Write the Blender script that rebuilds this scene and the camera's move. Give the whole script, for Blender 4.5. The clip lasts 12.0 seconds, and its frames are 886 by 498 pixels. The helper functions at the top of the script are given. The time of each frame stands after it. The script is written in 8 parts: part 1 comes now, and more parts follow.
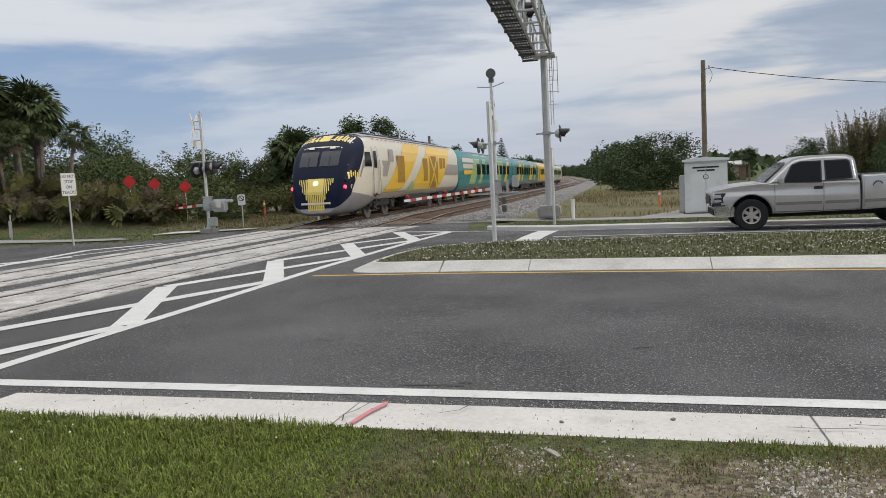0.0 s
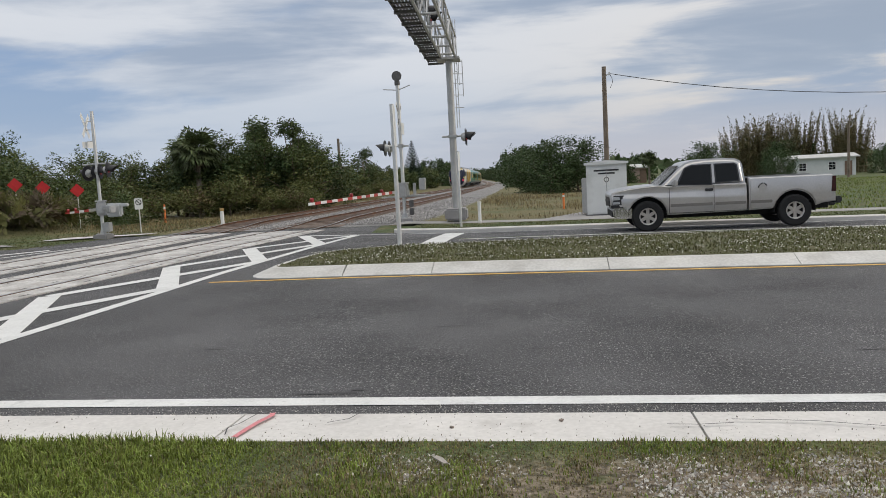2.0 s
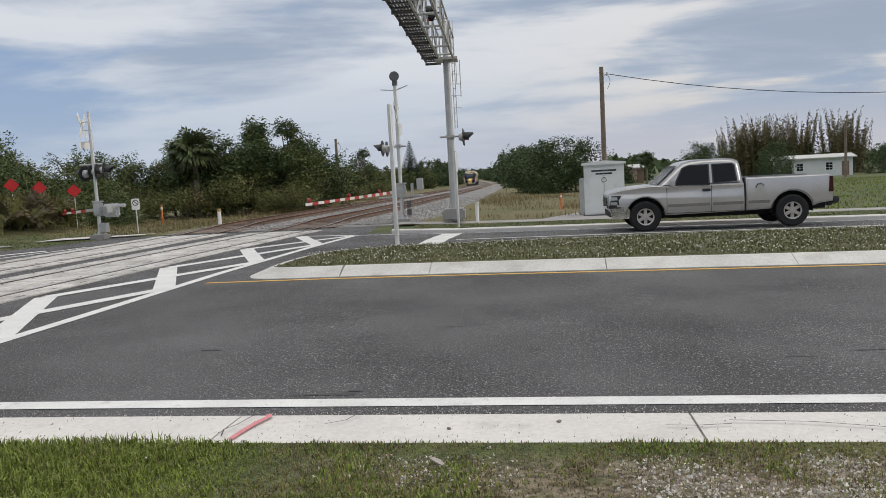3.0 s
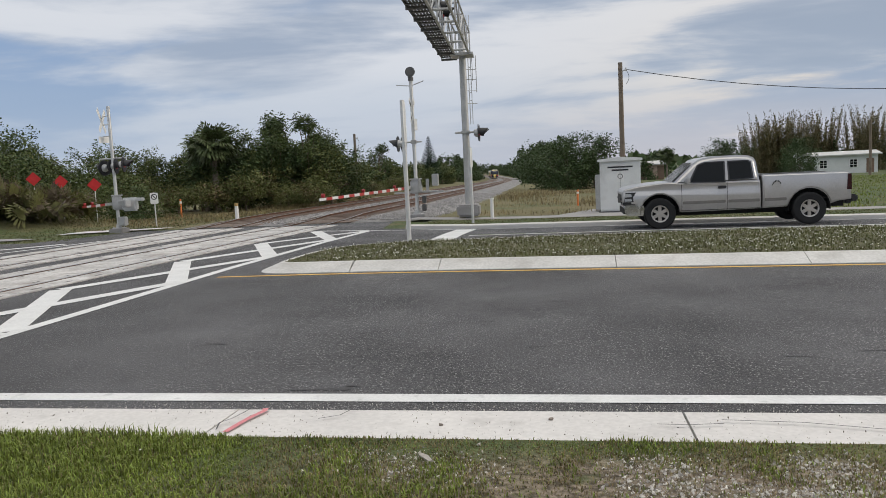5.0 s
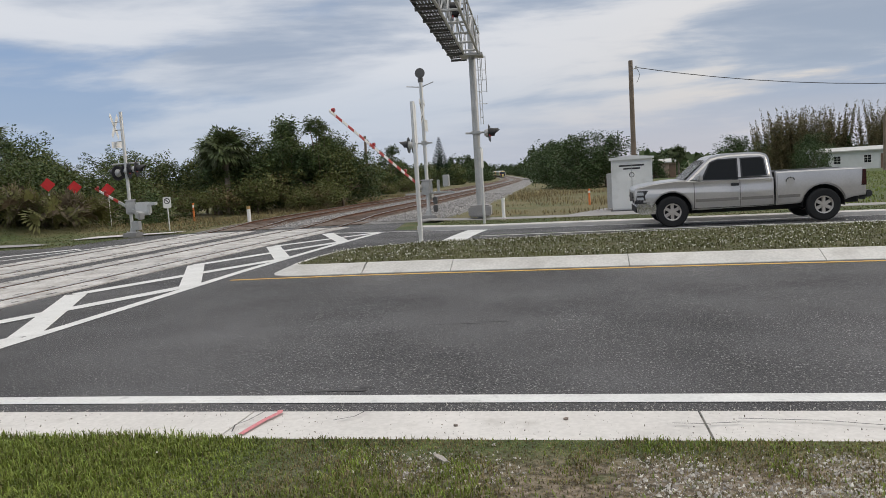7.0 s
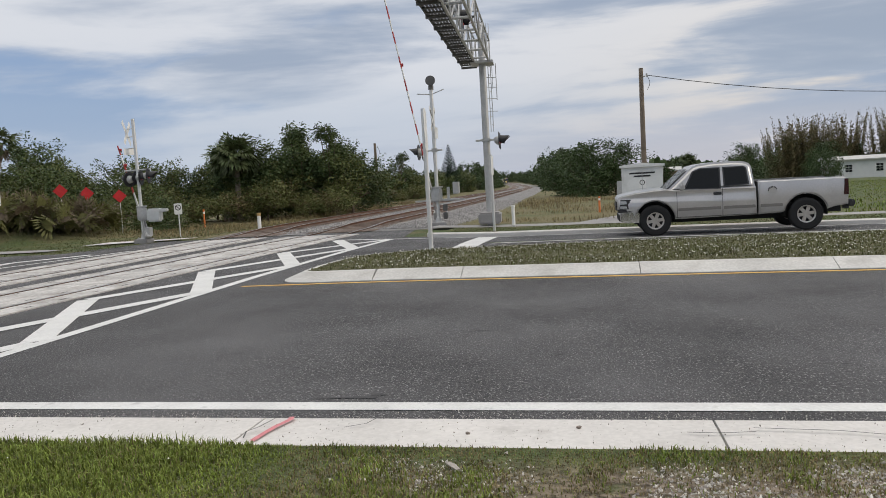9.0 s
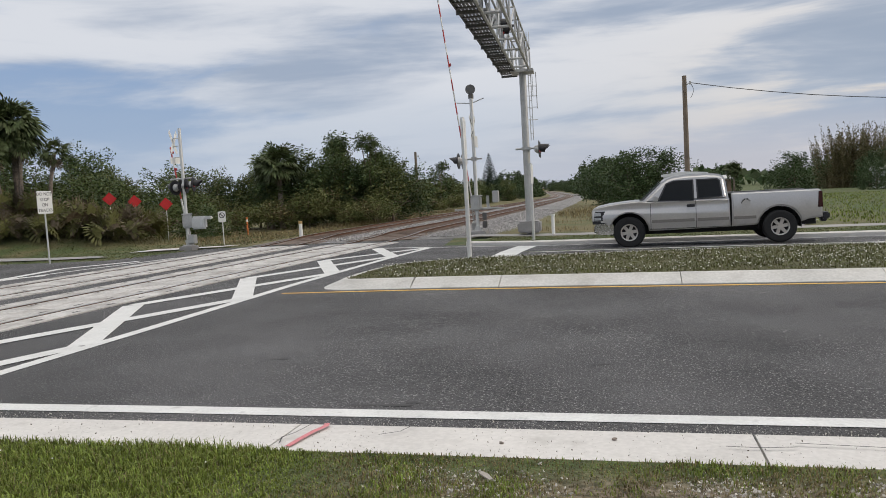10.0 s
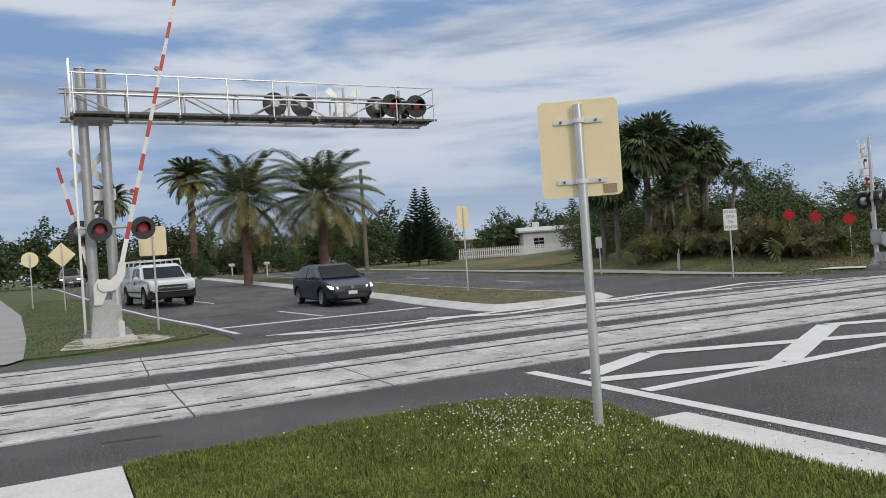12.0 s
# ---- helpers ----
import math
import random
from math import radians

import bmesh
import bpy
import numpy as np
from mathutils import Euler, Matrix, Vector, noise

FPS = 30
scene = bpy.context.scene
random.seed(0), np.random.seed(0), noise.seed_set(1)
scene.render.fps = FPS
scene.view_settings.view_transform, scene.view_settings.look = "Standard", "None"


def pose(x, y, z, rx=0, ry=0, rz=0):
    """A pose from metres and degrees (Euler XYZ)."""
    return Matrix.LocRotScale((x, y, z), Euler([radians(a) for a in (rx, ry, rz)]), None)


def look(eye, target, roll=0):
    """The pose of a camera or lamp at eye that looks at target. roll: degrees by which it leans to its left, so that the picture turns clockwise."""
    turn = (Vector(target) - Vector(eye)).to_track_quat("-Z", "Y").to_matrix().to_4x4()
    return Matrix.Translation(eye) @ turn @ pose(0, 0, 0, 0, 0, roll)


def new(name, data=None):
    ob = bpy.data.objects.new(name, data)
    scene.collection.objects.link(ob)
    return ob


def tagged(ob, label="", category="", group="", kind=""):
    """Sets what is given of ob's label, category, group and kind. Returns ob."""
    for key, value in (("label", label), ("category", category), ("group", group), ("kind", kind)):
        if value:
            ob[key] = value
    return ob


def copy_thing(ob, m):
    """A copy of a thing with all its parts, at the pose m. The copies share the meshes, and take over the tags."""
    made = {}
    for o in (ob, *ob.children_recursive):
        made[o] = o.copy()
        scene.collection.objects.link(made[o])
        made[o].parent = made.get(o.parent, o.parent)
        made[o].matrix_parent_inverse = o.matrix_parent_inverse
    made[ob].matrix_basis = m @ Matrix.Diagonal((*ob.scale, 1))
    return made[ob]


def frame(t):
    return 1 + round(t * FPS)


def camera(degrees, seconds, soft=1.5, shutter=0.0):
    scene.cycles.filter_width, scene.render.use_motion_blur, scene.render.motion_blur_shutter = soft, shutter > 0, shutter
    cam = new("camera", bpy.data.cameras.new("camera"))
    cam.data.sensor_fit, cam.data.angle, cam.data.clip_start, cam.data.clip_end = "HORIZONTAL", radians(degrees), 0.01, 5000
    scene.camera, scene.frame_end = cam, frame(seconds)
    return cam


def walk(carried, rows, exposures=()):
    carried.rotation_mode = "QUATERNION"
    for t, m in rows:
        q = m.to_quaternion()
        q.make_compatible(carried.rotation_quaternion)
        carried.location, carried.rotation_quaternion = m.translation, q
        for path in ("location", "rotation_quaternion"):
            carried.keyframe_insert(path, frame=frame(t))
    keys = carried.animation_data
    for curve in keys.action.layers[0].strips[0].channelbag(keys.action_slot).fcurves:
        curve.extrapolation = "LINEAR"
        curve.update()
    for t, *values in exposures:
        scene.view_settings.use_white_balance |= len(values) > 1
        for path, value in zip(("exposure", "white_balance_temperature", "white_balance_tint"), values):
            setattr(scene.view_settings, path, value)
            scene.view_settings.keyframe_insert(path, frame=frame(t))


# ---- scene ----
cam = camera(61.4, 12.0, soft=0.9)
# seconds, eye, turn in degrees
ROWS = [
    (0, 0.207, 0.376, 1.647, 84.57, 3.08, 14.70),
    (0.5, 0.231, 0.397, 1.643, 83.43, 3.15, 10.77),
    (1, 0.273, 0.428, 1.645, 84.03, 3.14, 9.30),
    (1.5, 0.305, 0.475, 1.638, 84.29, 3.22, 8.25),
    (2, 0.346, 0.504, 1.636, 84.43, 3.10, 7.93),
    (2.5, 0.339, 0.521, 1.635, 84.48, 3.18, 7.67),
    (4.5, 0.468, 0.526, 1.641, 84.19, 2.72, 8.79),
    (5, 0.514, 0.534, 1.639, 84.17, 2.86, 9.26),
    (5.5, 0.513, 0.547, 1.638, 84.14, 3.17, 9.51),
    (6, 0.509, 0.546, 1.638, 84.11, 3.46, 9.63),
    (6.5, 0.508, 0.543, 1.634, 84.17, 3.55, 9.82),
    (7, 0.507, 0.532, 1.638, 84.28, 3.58, 10.08),
    (9, 0.482, 0.545, 1.634, 84.88, 3.45, 10.80),
    (9.5, 0.497, 0.549, 1.634, 85.20, 3.36, 11.66),
    (10, 0.517, 0.547, 1.633, 85.72, 3.37, 13.90),
    (10.5, 0.511, 0.506, 1.636, 86.61, 3.39, 19.14),
    (11, 0.421, 0.477, 1.650, 87.87, 3.83, 30.57),
    (11.5, 0.304, 0.388, 1.669, 89.20, 4.00, 45.73),
    (12, 0.202, 0.292, 1.669, 90.21, 3.93, 62.30),
]
walk(cam, [(t, pose(x, y, z, rx, ry, rz)) for t, x, y, z, rx, ry, rz in ROWS], [(0.0, -0.06, 6250, 9), (10.0, -0.05, 6300, 10), (11.0, -0.08, 6150, 10), (12.0, -0.18, 5950, 9)])

# ---- sky and sun ----
SUN_AZ, SUN_EL = 82.0, 19.0


def build_sky():
    w = bpy.data.worlds.new("sky")
    scene.world = w
    w.use_nodes = True
    nt = w.node_tree
    n, l = nt.nodes, nt.links
    n.clear()
    out = n.new("ShaderNodeOutputWorld")
    bg = n.new("ShaderNodeBackground")
    sky = n.new("ShaderNodeTexSky")
    sky.sky_type, sky.sun_disc = "NISHITA", False
    sky.sun_elevation, sky.sun_rotation = radians(SUN_EL), radians(SUN_AZ)
    tc = n.new("ShaderNodeTexCoord")
    sep = n.new("ShaderNodeSeparateXYZ")
    l.new(tc.outputs["Generated"], sep.inputs[0])

    def math_(op, a, b=None, clamp=False):
        m = n.new("ShaderNodeMath")
        m.operation, m.use_clamp = op, clamp
        for i, v in enumerate((a, b)):
            if v is None:
                continue
            if isinstance(v, (int, float)):
                m.inputs[i].default_value = v
            else:
                l.new(v, m.inputs[i])
        return m.outputs[0]

    def mix(f, a, b):
        m = n.new("ShaderNodeMix")
        m.data_type = "RGBA"
        for sock, v in ((m.inputs[0], f), (m.inputs[6], a), (m.inputs[7], b)):
            if isinstance(v, (int, float)):
                sock.default_value = v
            elif isinstance(v, tuple):
                sock.default_value = (*v, 1)
            else:
                l.new(v, sock)
        return m.outputs[2]

    def ramp(v, lo, hi):
        m = n.new("ShaderNodeMapRange")
        m.interpolation_type = "SMOOTHSTEP"
        m.inputs[1].default_value, m.inputs[2].default_value = lo, hi
        l.new(v, m.inputs[0])
        return m.outputs[0]

    up = math_("MAXIMUM", sep.outputs[2], 0.0)

    def clouds(scale, detail, rough, shift, stretch):
        mp = n.new("ShaderNodeMapping")
        mp.inputs["Location"].default_value = shift
        mp.inputs["Scale"].default_value = stretch
        l.new(tc.outputs["Generated"], mp.inputs[0])
        t = n.new("ShaderNodeTexNoise")
        t.inputs["Scale"].default_value = scale
        t.inputs["Detail"].default_value = detail
        t.inputs["Roughness"].default_value = rough
        t.inputs["Distortion"].default_value = 0.25
        l.new(mp.outputs[0], t.inputs[0])
        return t.outputs[0]

    big = clouds(1.6, 8, 0.55, (0.35, 1.7, 0.62), (1.0, 1.0, 5.0))
    bright = clouds(2.2, 8, 0.55, (2.3, 0.6, 1.9), (1.0, 1.0, 6.5))
    # thinner, paler cloud towards the west
    west = math_("SUBTRACT", 1.0, ramp(sep.outputs[0], -0.55, 0.30))
    bright = math_("ADD", math_("SUBTRACT", bright, 0.03), math_("MULTIPLY", west, 0.105))
    clear = n.new("ShaderNodeVectorMath")
    clear.operation = "SCALE"
    l.new(sky.outputs[0], clear.inputs[0])
    clear.inputs[3].default_value = 0.055
    blue = mix(0.80, clear.outputs[0], (0.30, 0.43, 0.67))
    cover = ramp(big, 0.42, 0.54)
    grey = mix(ramp(bright, 0.38, 0.60), (0.38, 0.44, 0.54), (0.775, 0.78, 0.80))
    col = mix(math_("MULTIPLY", cover, 0.93), blue, grey)
    # clear blue below the cloud deck
    deck = math_("SUBTRACT", 1.0, ramp(math_("ADD", up, math_("MULTIPLY", big, 0.22)), 0.16, 0.34))
    col = mix(math_("MULTIPLY", deck, 0.55), col, (0.43, 0.515, 0.63))
    # peach light low in the east and north-east
    low = math_("SUBTRACT", 1.0, ramp(up, 0.02, 0.33))
    side = ramp(sep.outputs[0], -0.25, 0.55)
    peach = math_("MULTIPLY", math_("MULTIPLY", low, side), ramp(bright, 0.45, 0.57))
    col = mix(math_("MULTIPLY", peach, 0.85), col, (0.98, 0.83, 0.64))
    # heavier cloud over the east
    col = mix(math_("MULTIPLY", math_("MULTIPLY", side, ramp(up, 0.02, 0.12)), math_("MULTIPLY", math_("SUBTRACT", 1.0, ramp(bright, 0.44, 0.56)), 0.75)), col, (0.37, 0.425, 0.51))
    haze = math_("SUBTRACT", 1.0, ramp(up, 0.0, 0.11))
    col = mix(math_("MULTIPLY", haze, 0.55), col, mix(ramp(sep.outputs[0], -0.45, 0.15), (0.60, 0.64, 0.71), (0.70, 0.625, 0.60)))
    # an overcast sky is brightest overhead
    col = mix(ramp(up, 0.36, 0.8), col, (0.80, 0.76, 0.70))
    lift = n.new("ShaderNodeVectorMath")
    lift.operation = "SCALE"
    l.new(col, lift.inputs[0])
    l.new(math_("ADD", math_("MULTIPLY", ramp(up, 0.38, 0.95), 1.05), 0.98), lift.inputs[3])
    l.new(lift.outputs[0], bg.inputs[0])
    bg.inputs[1].default_value = 1.0
    l.new(bg.outputs[0], out.inputs[0])


build_sky()
sun = new("sun", bpy.data.lights.new("sun", "SUN"))
sun.data.energy, sun.data.angle, sun.data.color = 1.15, radians(11), (1.0, 0.86, 0.68)
sun.matrix_world = look((0, 0, 50), (-50 * math.sin(radians(SUN_AZ)), -50 * math.cos(radians(SUN_AZ)), 50 - 50 * math.tan(radians(SUN_EL))))

# ---- materials ----
MATS = {}


def mat(name, col, rough=0.6, metal=0.0, var=0.12, scale=6.0, fine=60.0, bump=0.15, spot=None, coat=0.0, island=0.0, dist=0.004, obj=0.0):
    """A paint or stone: colour varied at two scales, optional spots of a second colour, and a fine bump."""
    if name in MATS:
        return MATS[name]
    m = bpy.data.materials.new(name)
    m.use_nodes = True
    nt = m.node_tree
    n, l = nt.nodes, nt.links
    b = n["Principled BSDF"]
    b.inputs["Roughness"].default_value = rough
    b.inputs["Metallic"].default_value = metal
    if coat:
        b.inputs["Coat Weight"].default_value = coat
        b.inputs["Coat Roughness"].default_value = 0.08
    tc = n.new("ShaderNodeTexCoord")
    geo = n.new("ShaderNodeNewGeometry")
    src = geo.outputs["Position"] if obj == 0 else tc.outputs["Object"]

    def tex(s, d=4.0):
        t = n.new("ShaderNodeTexNoise")
        t.inputs["Scale"].default_value = s
        t.inputs["Detail"].default_value = d
        l.new(src, t.inputs["Vector"])
        return t.outputs["Fac"]

    def mixc(f, a, c, blend="MIX"):
        x = n.new("ShaderNodeMix")
        x.data_type, x.blend_type = "RGBA", blend
        for sock, v in ((x.inputs[0], f), (x.inputs[6], a), (x.inputs[7], c)):
            if isinstance(v, (int, float)):
                sock.default_value = v
            elif isinstance(v, tuple):
                sock.default_value = (*v, 1)
            else:
                l.new(v, sock)
        return x.outputs[2]

    def rng(v, lo, hi, a=0.0, c=1.0):
        r = n.new("ShaderNodeMapRange")
        r.inputs[1].default_value, r.inputs[2].default_value, r.inputs[3].default_value, r.inputs[4].default_value = lo, hi, a, c
        l.new(v, r.inputs[0])
        return r.outputs[0]

    dark = tuple(c * (1 - 2.2 * var) for c in col)
    light = tuple(min(1, c * (1 + 1.6 * var)) for c in col)
    c1 = mixc(rng(tex(scale), 0.3, 0.7), dark, light)
    c2 = mixc(rng(tex(fine, 2.0), 0.32, 0.68), dark, light)
    c = mixc(0.45, c1, c2)
    if spot:
        sc, s_scale, lo, hi, amount = spot
        c = mixc(rng(tex(s_scale, 5.0), lo, hi, 0.0, amount), c, sc)
    if island:
        v = n.new("ShaderNodeHueSaturation")
        l.new(c, v.inputs["Color"])
        l.new(rng(geo.outputs["Random Per Island"], 0, 1, 1 - island, 1 + island), v.inputs["Value"])
        l.new(rng(geo.outputs["Random Per Island"], 0, 1, 0.485, 0.515), v.inputs["Hue"])
        c = v.outputs[0]
    l.new(c, b.inputs["Base Color"])
    if bump:
        bp = n.new("ShaderNodeBump")
        bp.inputs["Strength"].default_value = bump
        bp.inputs["Distance"].default_value = dist
        l.new(tex(fine * 1.7, 3.0), bp.inputs["Height"])
        l.new(bp.outputs[0], b.inputs["Normal"])
    MATS[name] = m
    return m


def glow(name, col, strength, base=None):
    if name in MATS:
        return MATS[name]
    m = mat(name, base or col, 0.3, bump=0)
    b = m.node_tree.nodes["Principled BSDF"]
    b.inputs["Emission Color"].default_value = (*col, 1)
    b.inputs["Emission Strength"].default_value = strength
    return m


def glassy(name, col, rough=0.05):
    m = mat(name, col, rough, bump=0, var=0.05)
    m.node_tree.nodes["Principled BSDF"].inputs["Specular IOR Level"].default_value = 0.16
    return m


ASPHALT = mat("asphalt", (0.083, 0.082, 0.086), 0.85, var=0.42, scale=0.45, fine=48, bump=1.0, dist=0.02, spot=((0.46, 0.45, 0.44), 62, 0.60, 0.655, 0.75))
ASPHALT_OLD = mat("asphalt_old", (0.13, 0.13, 0.135), 0.9, var=0.12, scale=0.8, fine=60, bump=0.8, dist=0.008, spot=((0.30, 0.30, 0.30), 100, 0.60, 0.74, 0.6))
PAINT_W = mat("road_paint_white", (0.66, 0.66, 0.65), 0.6, var=0.08, scale=2.2, fine=45, spot=((0.30, 0.30, 0.30), 9, 0.60, 0.74, 0.45))
PAINT_Y = mat("road_paint_yellow", (0.62, 0.36, 0.06), 0.6, var=0.08, scale=2.2, fine=45)
CONCRETE = mat("concrete_pale", (0.60, 0.58, 0.56), 0.85, var=0.07, scale=1.3, fine=28, bump=0.3, spot=((0.30, 0.28, 0.26), 3.0, 0.60, 0.80, 0.5))
CONCRETE_G = mat("concrete_grey", (0.31, 0.30, 0.295), 0.85, var=0.10, scale=1.1, fine=24, bump=0.3, spot=((0.22, 0.20, 0.19), 2.0, 0.56, 0.8, 0.5))
CONCRETE_M = mat("concrete_kerb", (0.55, 0.54, 0.52), 0.85, var=0.10, scale=1.1, fine=24, bump=0.3, spot=((0.24, 0.22, 0.20), 1.6, 0.52, 0.8, 0.55))
PANEL = mat("crossing_panel", (0.50, 0.485, 0.47), 0.8, var=0.20, scale=1.1, fine=16, bump=0.3, spot=((0.22, 0.185, 0.16), 1.9, 0.48, 0.70, 0.65))
RUBBER = mat("rubber_flangeway", (0.05, 0.045, 0.045), 0.8, var=0.2, scale=3)
RAIL = mat("rail_steel", (0.13, 0.075, 0.05), 0.6, metal=0.5, var=0.2, scale=4, spot=((0.32, 0.14, 0.07), 5, 0.45, 0.7, 0.6))
RAIL_TOP = mat("rail_worn", (0.48, 0.46, 0.45), 0.3, metal=0.9, var=0.1)
TIE = mat("tie_concrete", (0.16, 0.115, 0.09), 0.9, var=0.2, scale=3)
BALLAST = mat("ballast", (0.27, 0.262, 0.258), 0.95, var=0.34, scale=2.0, fine=14, bump=1.0, dist=0.05, spot=((0.14, 0.13, 0.13), 10, 0.5, 0.68, 0.8))
STEEL = mat("galvanised", (0.47, 0.47, 0.465), 0.5, metal=0.35, var=0.08, scale=2.2, fine=22, spot=((0.30, 0.29, 0.28), 3, 0.55, 0.75, 0.4), obj=1)
STEEL_D = mat("steel_dark", (0.13, 0.127, 0.125), 0.55, metal=0.4, var=0.12, scale=4, obj=1)
ALU = mat("aluminium", (0.66, 0.66, 0.65), 0.4, metal=0.5, var=0.05, obj=1)
BLACK = mat("black_paint", (0.022, 0.022, 0.025), 0.5, var=0.15, obj=1)
TYRE = mat("tyre_rubber", (0.012, 0.012, 0.013), 0.85, var=0.15, scale=8, obj=1)
WHITE = mat("white_paint", (0.78, 0.78, 0.76), 0.45, var=0.04, scale=2, spot=((0.45, 0.43, 0.40), 4, 0.6, 0.8, 0.35), obj=1)
CREAMSIGN = mat("sign_back", (0.95, 0.80, 0.50), 0.35, metal=0.0, var=0.03, scale=2, bump=0.05, obj=1)
REDR = mat("red_reflector", (0.50, 0.02, 0.02), 0.4, var=0.10, scale=5, obj=1)
REDST = mat("red_stripe", (0.46, 0.045, 0.035), 0.45, var=0.08, obj=1)
LENS_RED = glow("red_lens", (1.0, 0.05, 0.05), 0.03, (0.25, 0.01, 0.015))
LENS_LIT = glow("red_lens_lit", (1.0, 0.06, 0.10), 0.07, (0.24, 0.010, 0.020))
LENS_OFF = mat("red_lens_dark", (0.16, 0.012, 0.018), 0.25, bump=0, obj=1)
WOODPOLE = mat("pole_wood", (0.20, 0.16, 0.125), 0.9, var=0.2, scale=2, fine=30, bump=0.5, obj=1)
BARK = mat("bark", (0.17, 0.13, 0.10), 0.95, var=0.25, scale=3, fine=18, bump=0.8, dist=0.02)
PALMBARK = mat("palm_bark", (0.20, 0.165, 0.135), 0.95, var=0.25, scale=3, fine=14, bump=1.0, dist=0.03)


def leafmat(name, col, var=0.28):
    m = mat(name, col, 0.55, var=0.2, scale=0.9, fine=9, bump=0, island=var)
    b = m.node_tree.nodes["Principled BSDF"]
    b.inputs["Specular IOR Level"].default_value = 0.18
    return m


LEAF_A = leafmat("leaf_dark_green", (0.062, 0.092, 0.036))
LEAF_B = leafmat("leaf_olive", (0.092, 0.118, 0.040))
LEAF_C = leafmat("leaf_vine", (0.125, 0.135, 0.046))
LEAF_D = leafmat("leaf_brown", (0.125, 0.092, 0.048))
LEAF_BAM = leafmat("leaf_bamboo", (0.185, 0.145, 0.075))
LEAF_BAM2 = leafmat("leaf_bamboo_green", (0.105, 0.105, 0.045))
PALM_G = leafmat("palm_green", (0.088, 0.112, 0.048), 0.38)
PALM_Y = leafmat("palm_yellowing", (0.125, 0.125, 0.045), 0.22)
PALM_D = leafmat("palm_dead", (0.165, 0.13, 0.09), 0.30)
DATE_G = leafmat("date_palm_green", (0.115, 0.135, 0.060), 0.35)
DATE_Y = leafmat("date_palm_yellowing", (0.20, 0.175, 0.062), 0.30)
PINE_G = leafmat("pine_green", (0.022, 0.042, 0.022), 0.2)
BLADE = leafmat("grass_blade", (0.172, 0.212, 0.042), 0.50)
BLADE_DRY = leafmat("grass_blade_dry", (0.215, 0.17, 0.088), 0.5)
BLADE_MIX = leafmat("median_blade", (0.105, 0.112, 0.040), 0.35)
PETAL = mat("clover_flower", (0.68, 0.68, 0.60), 0.7, var=0.1, bump=0)
ROCK = mat("crushed_stone", (0.50, 0.475, 0.44), 0.9, var=0.2, scale=12, fine=80, island=0.45)


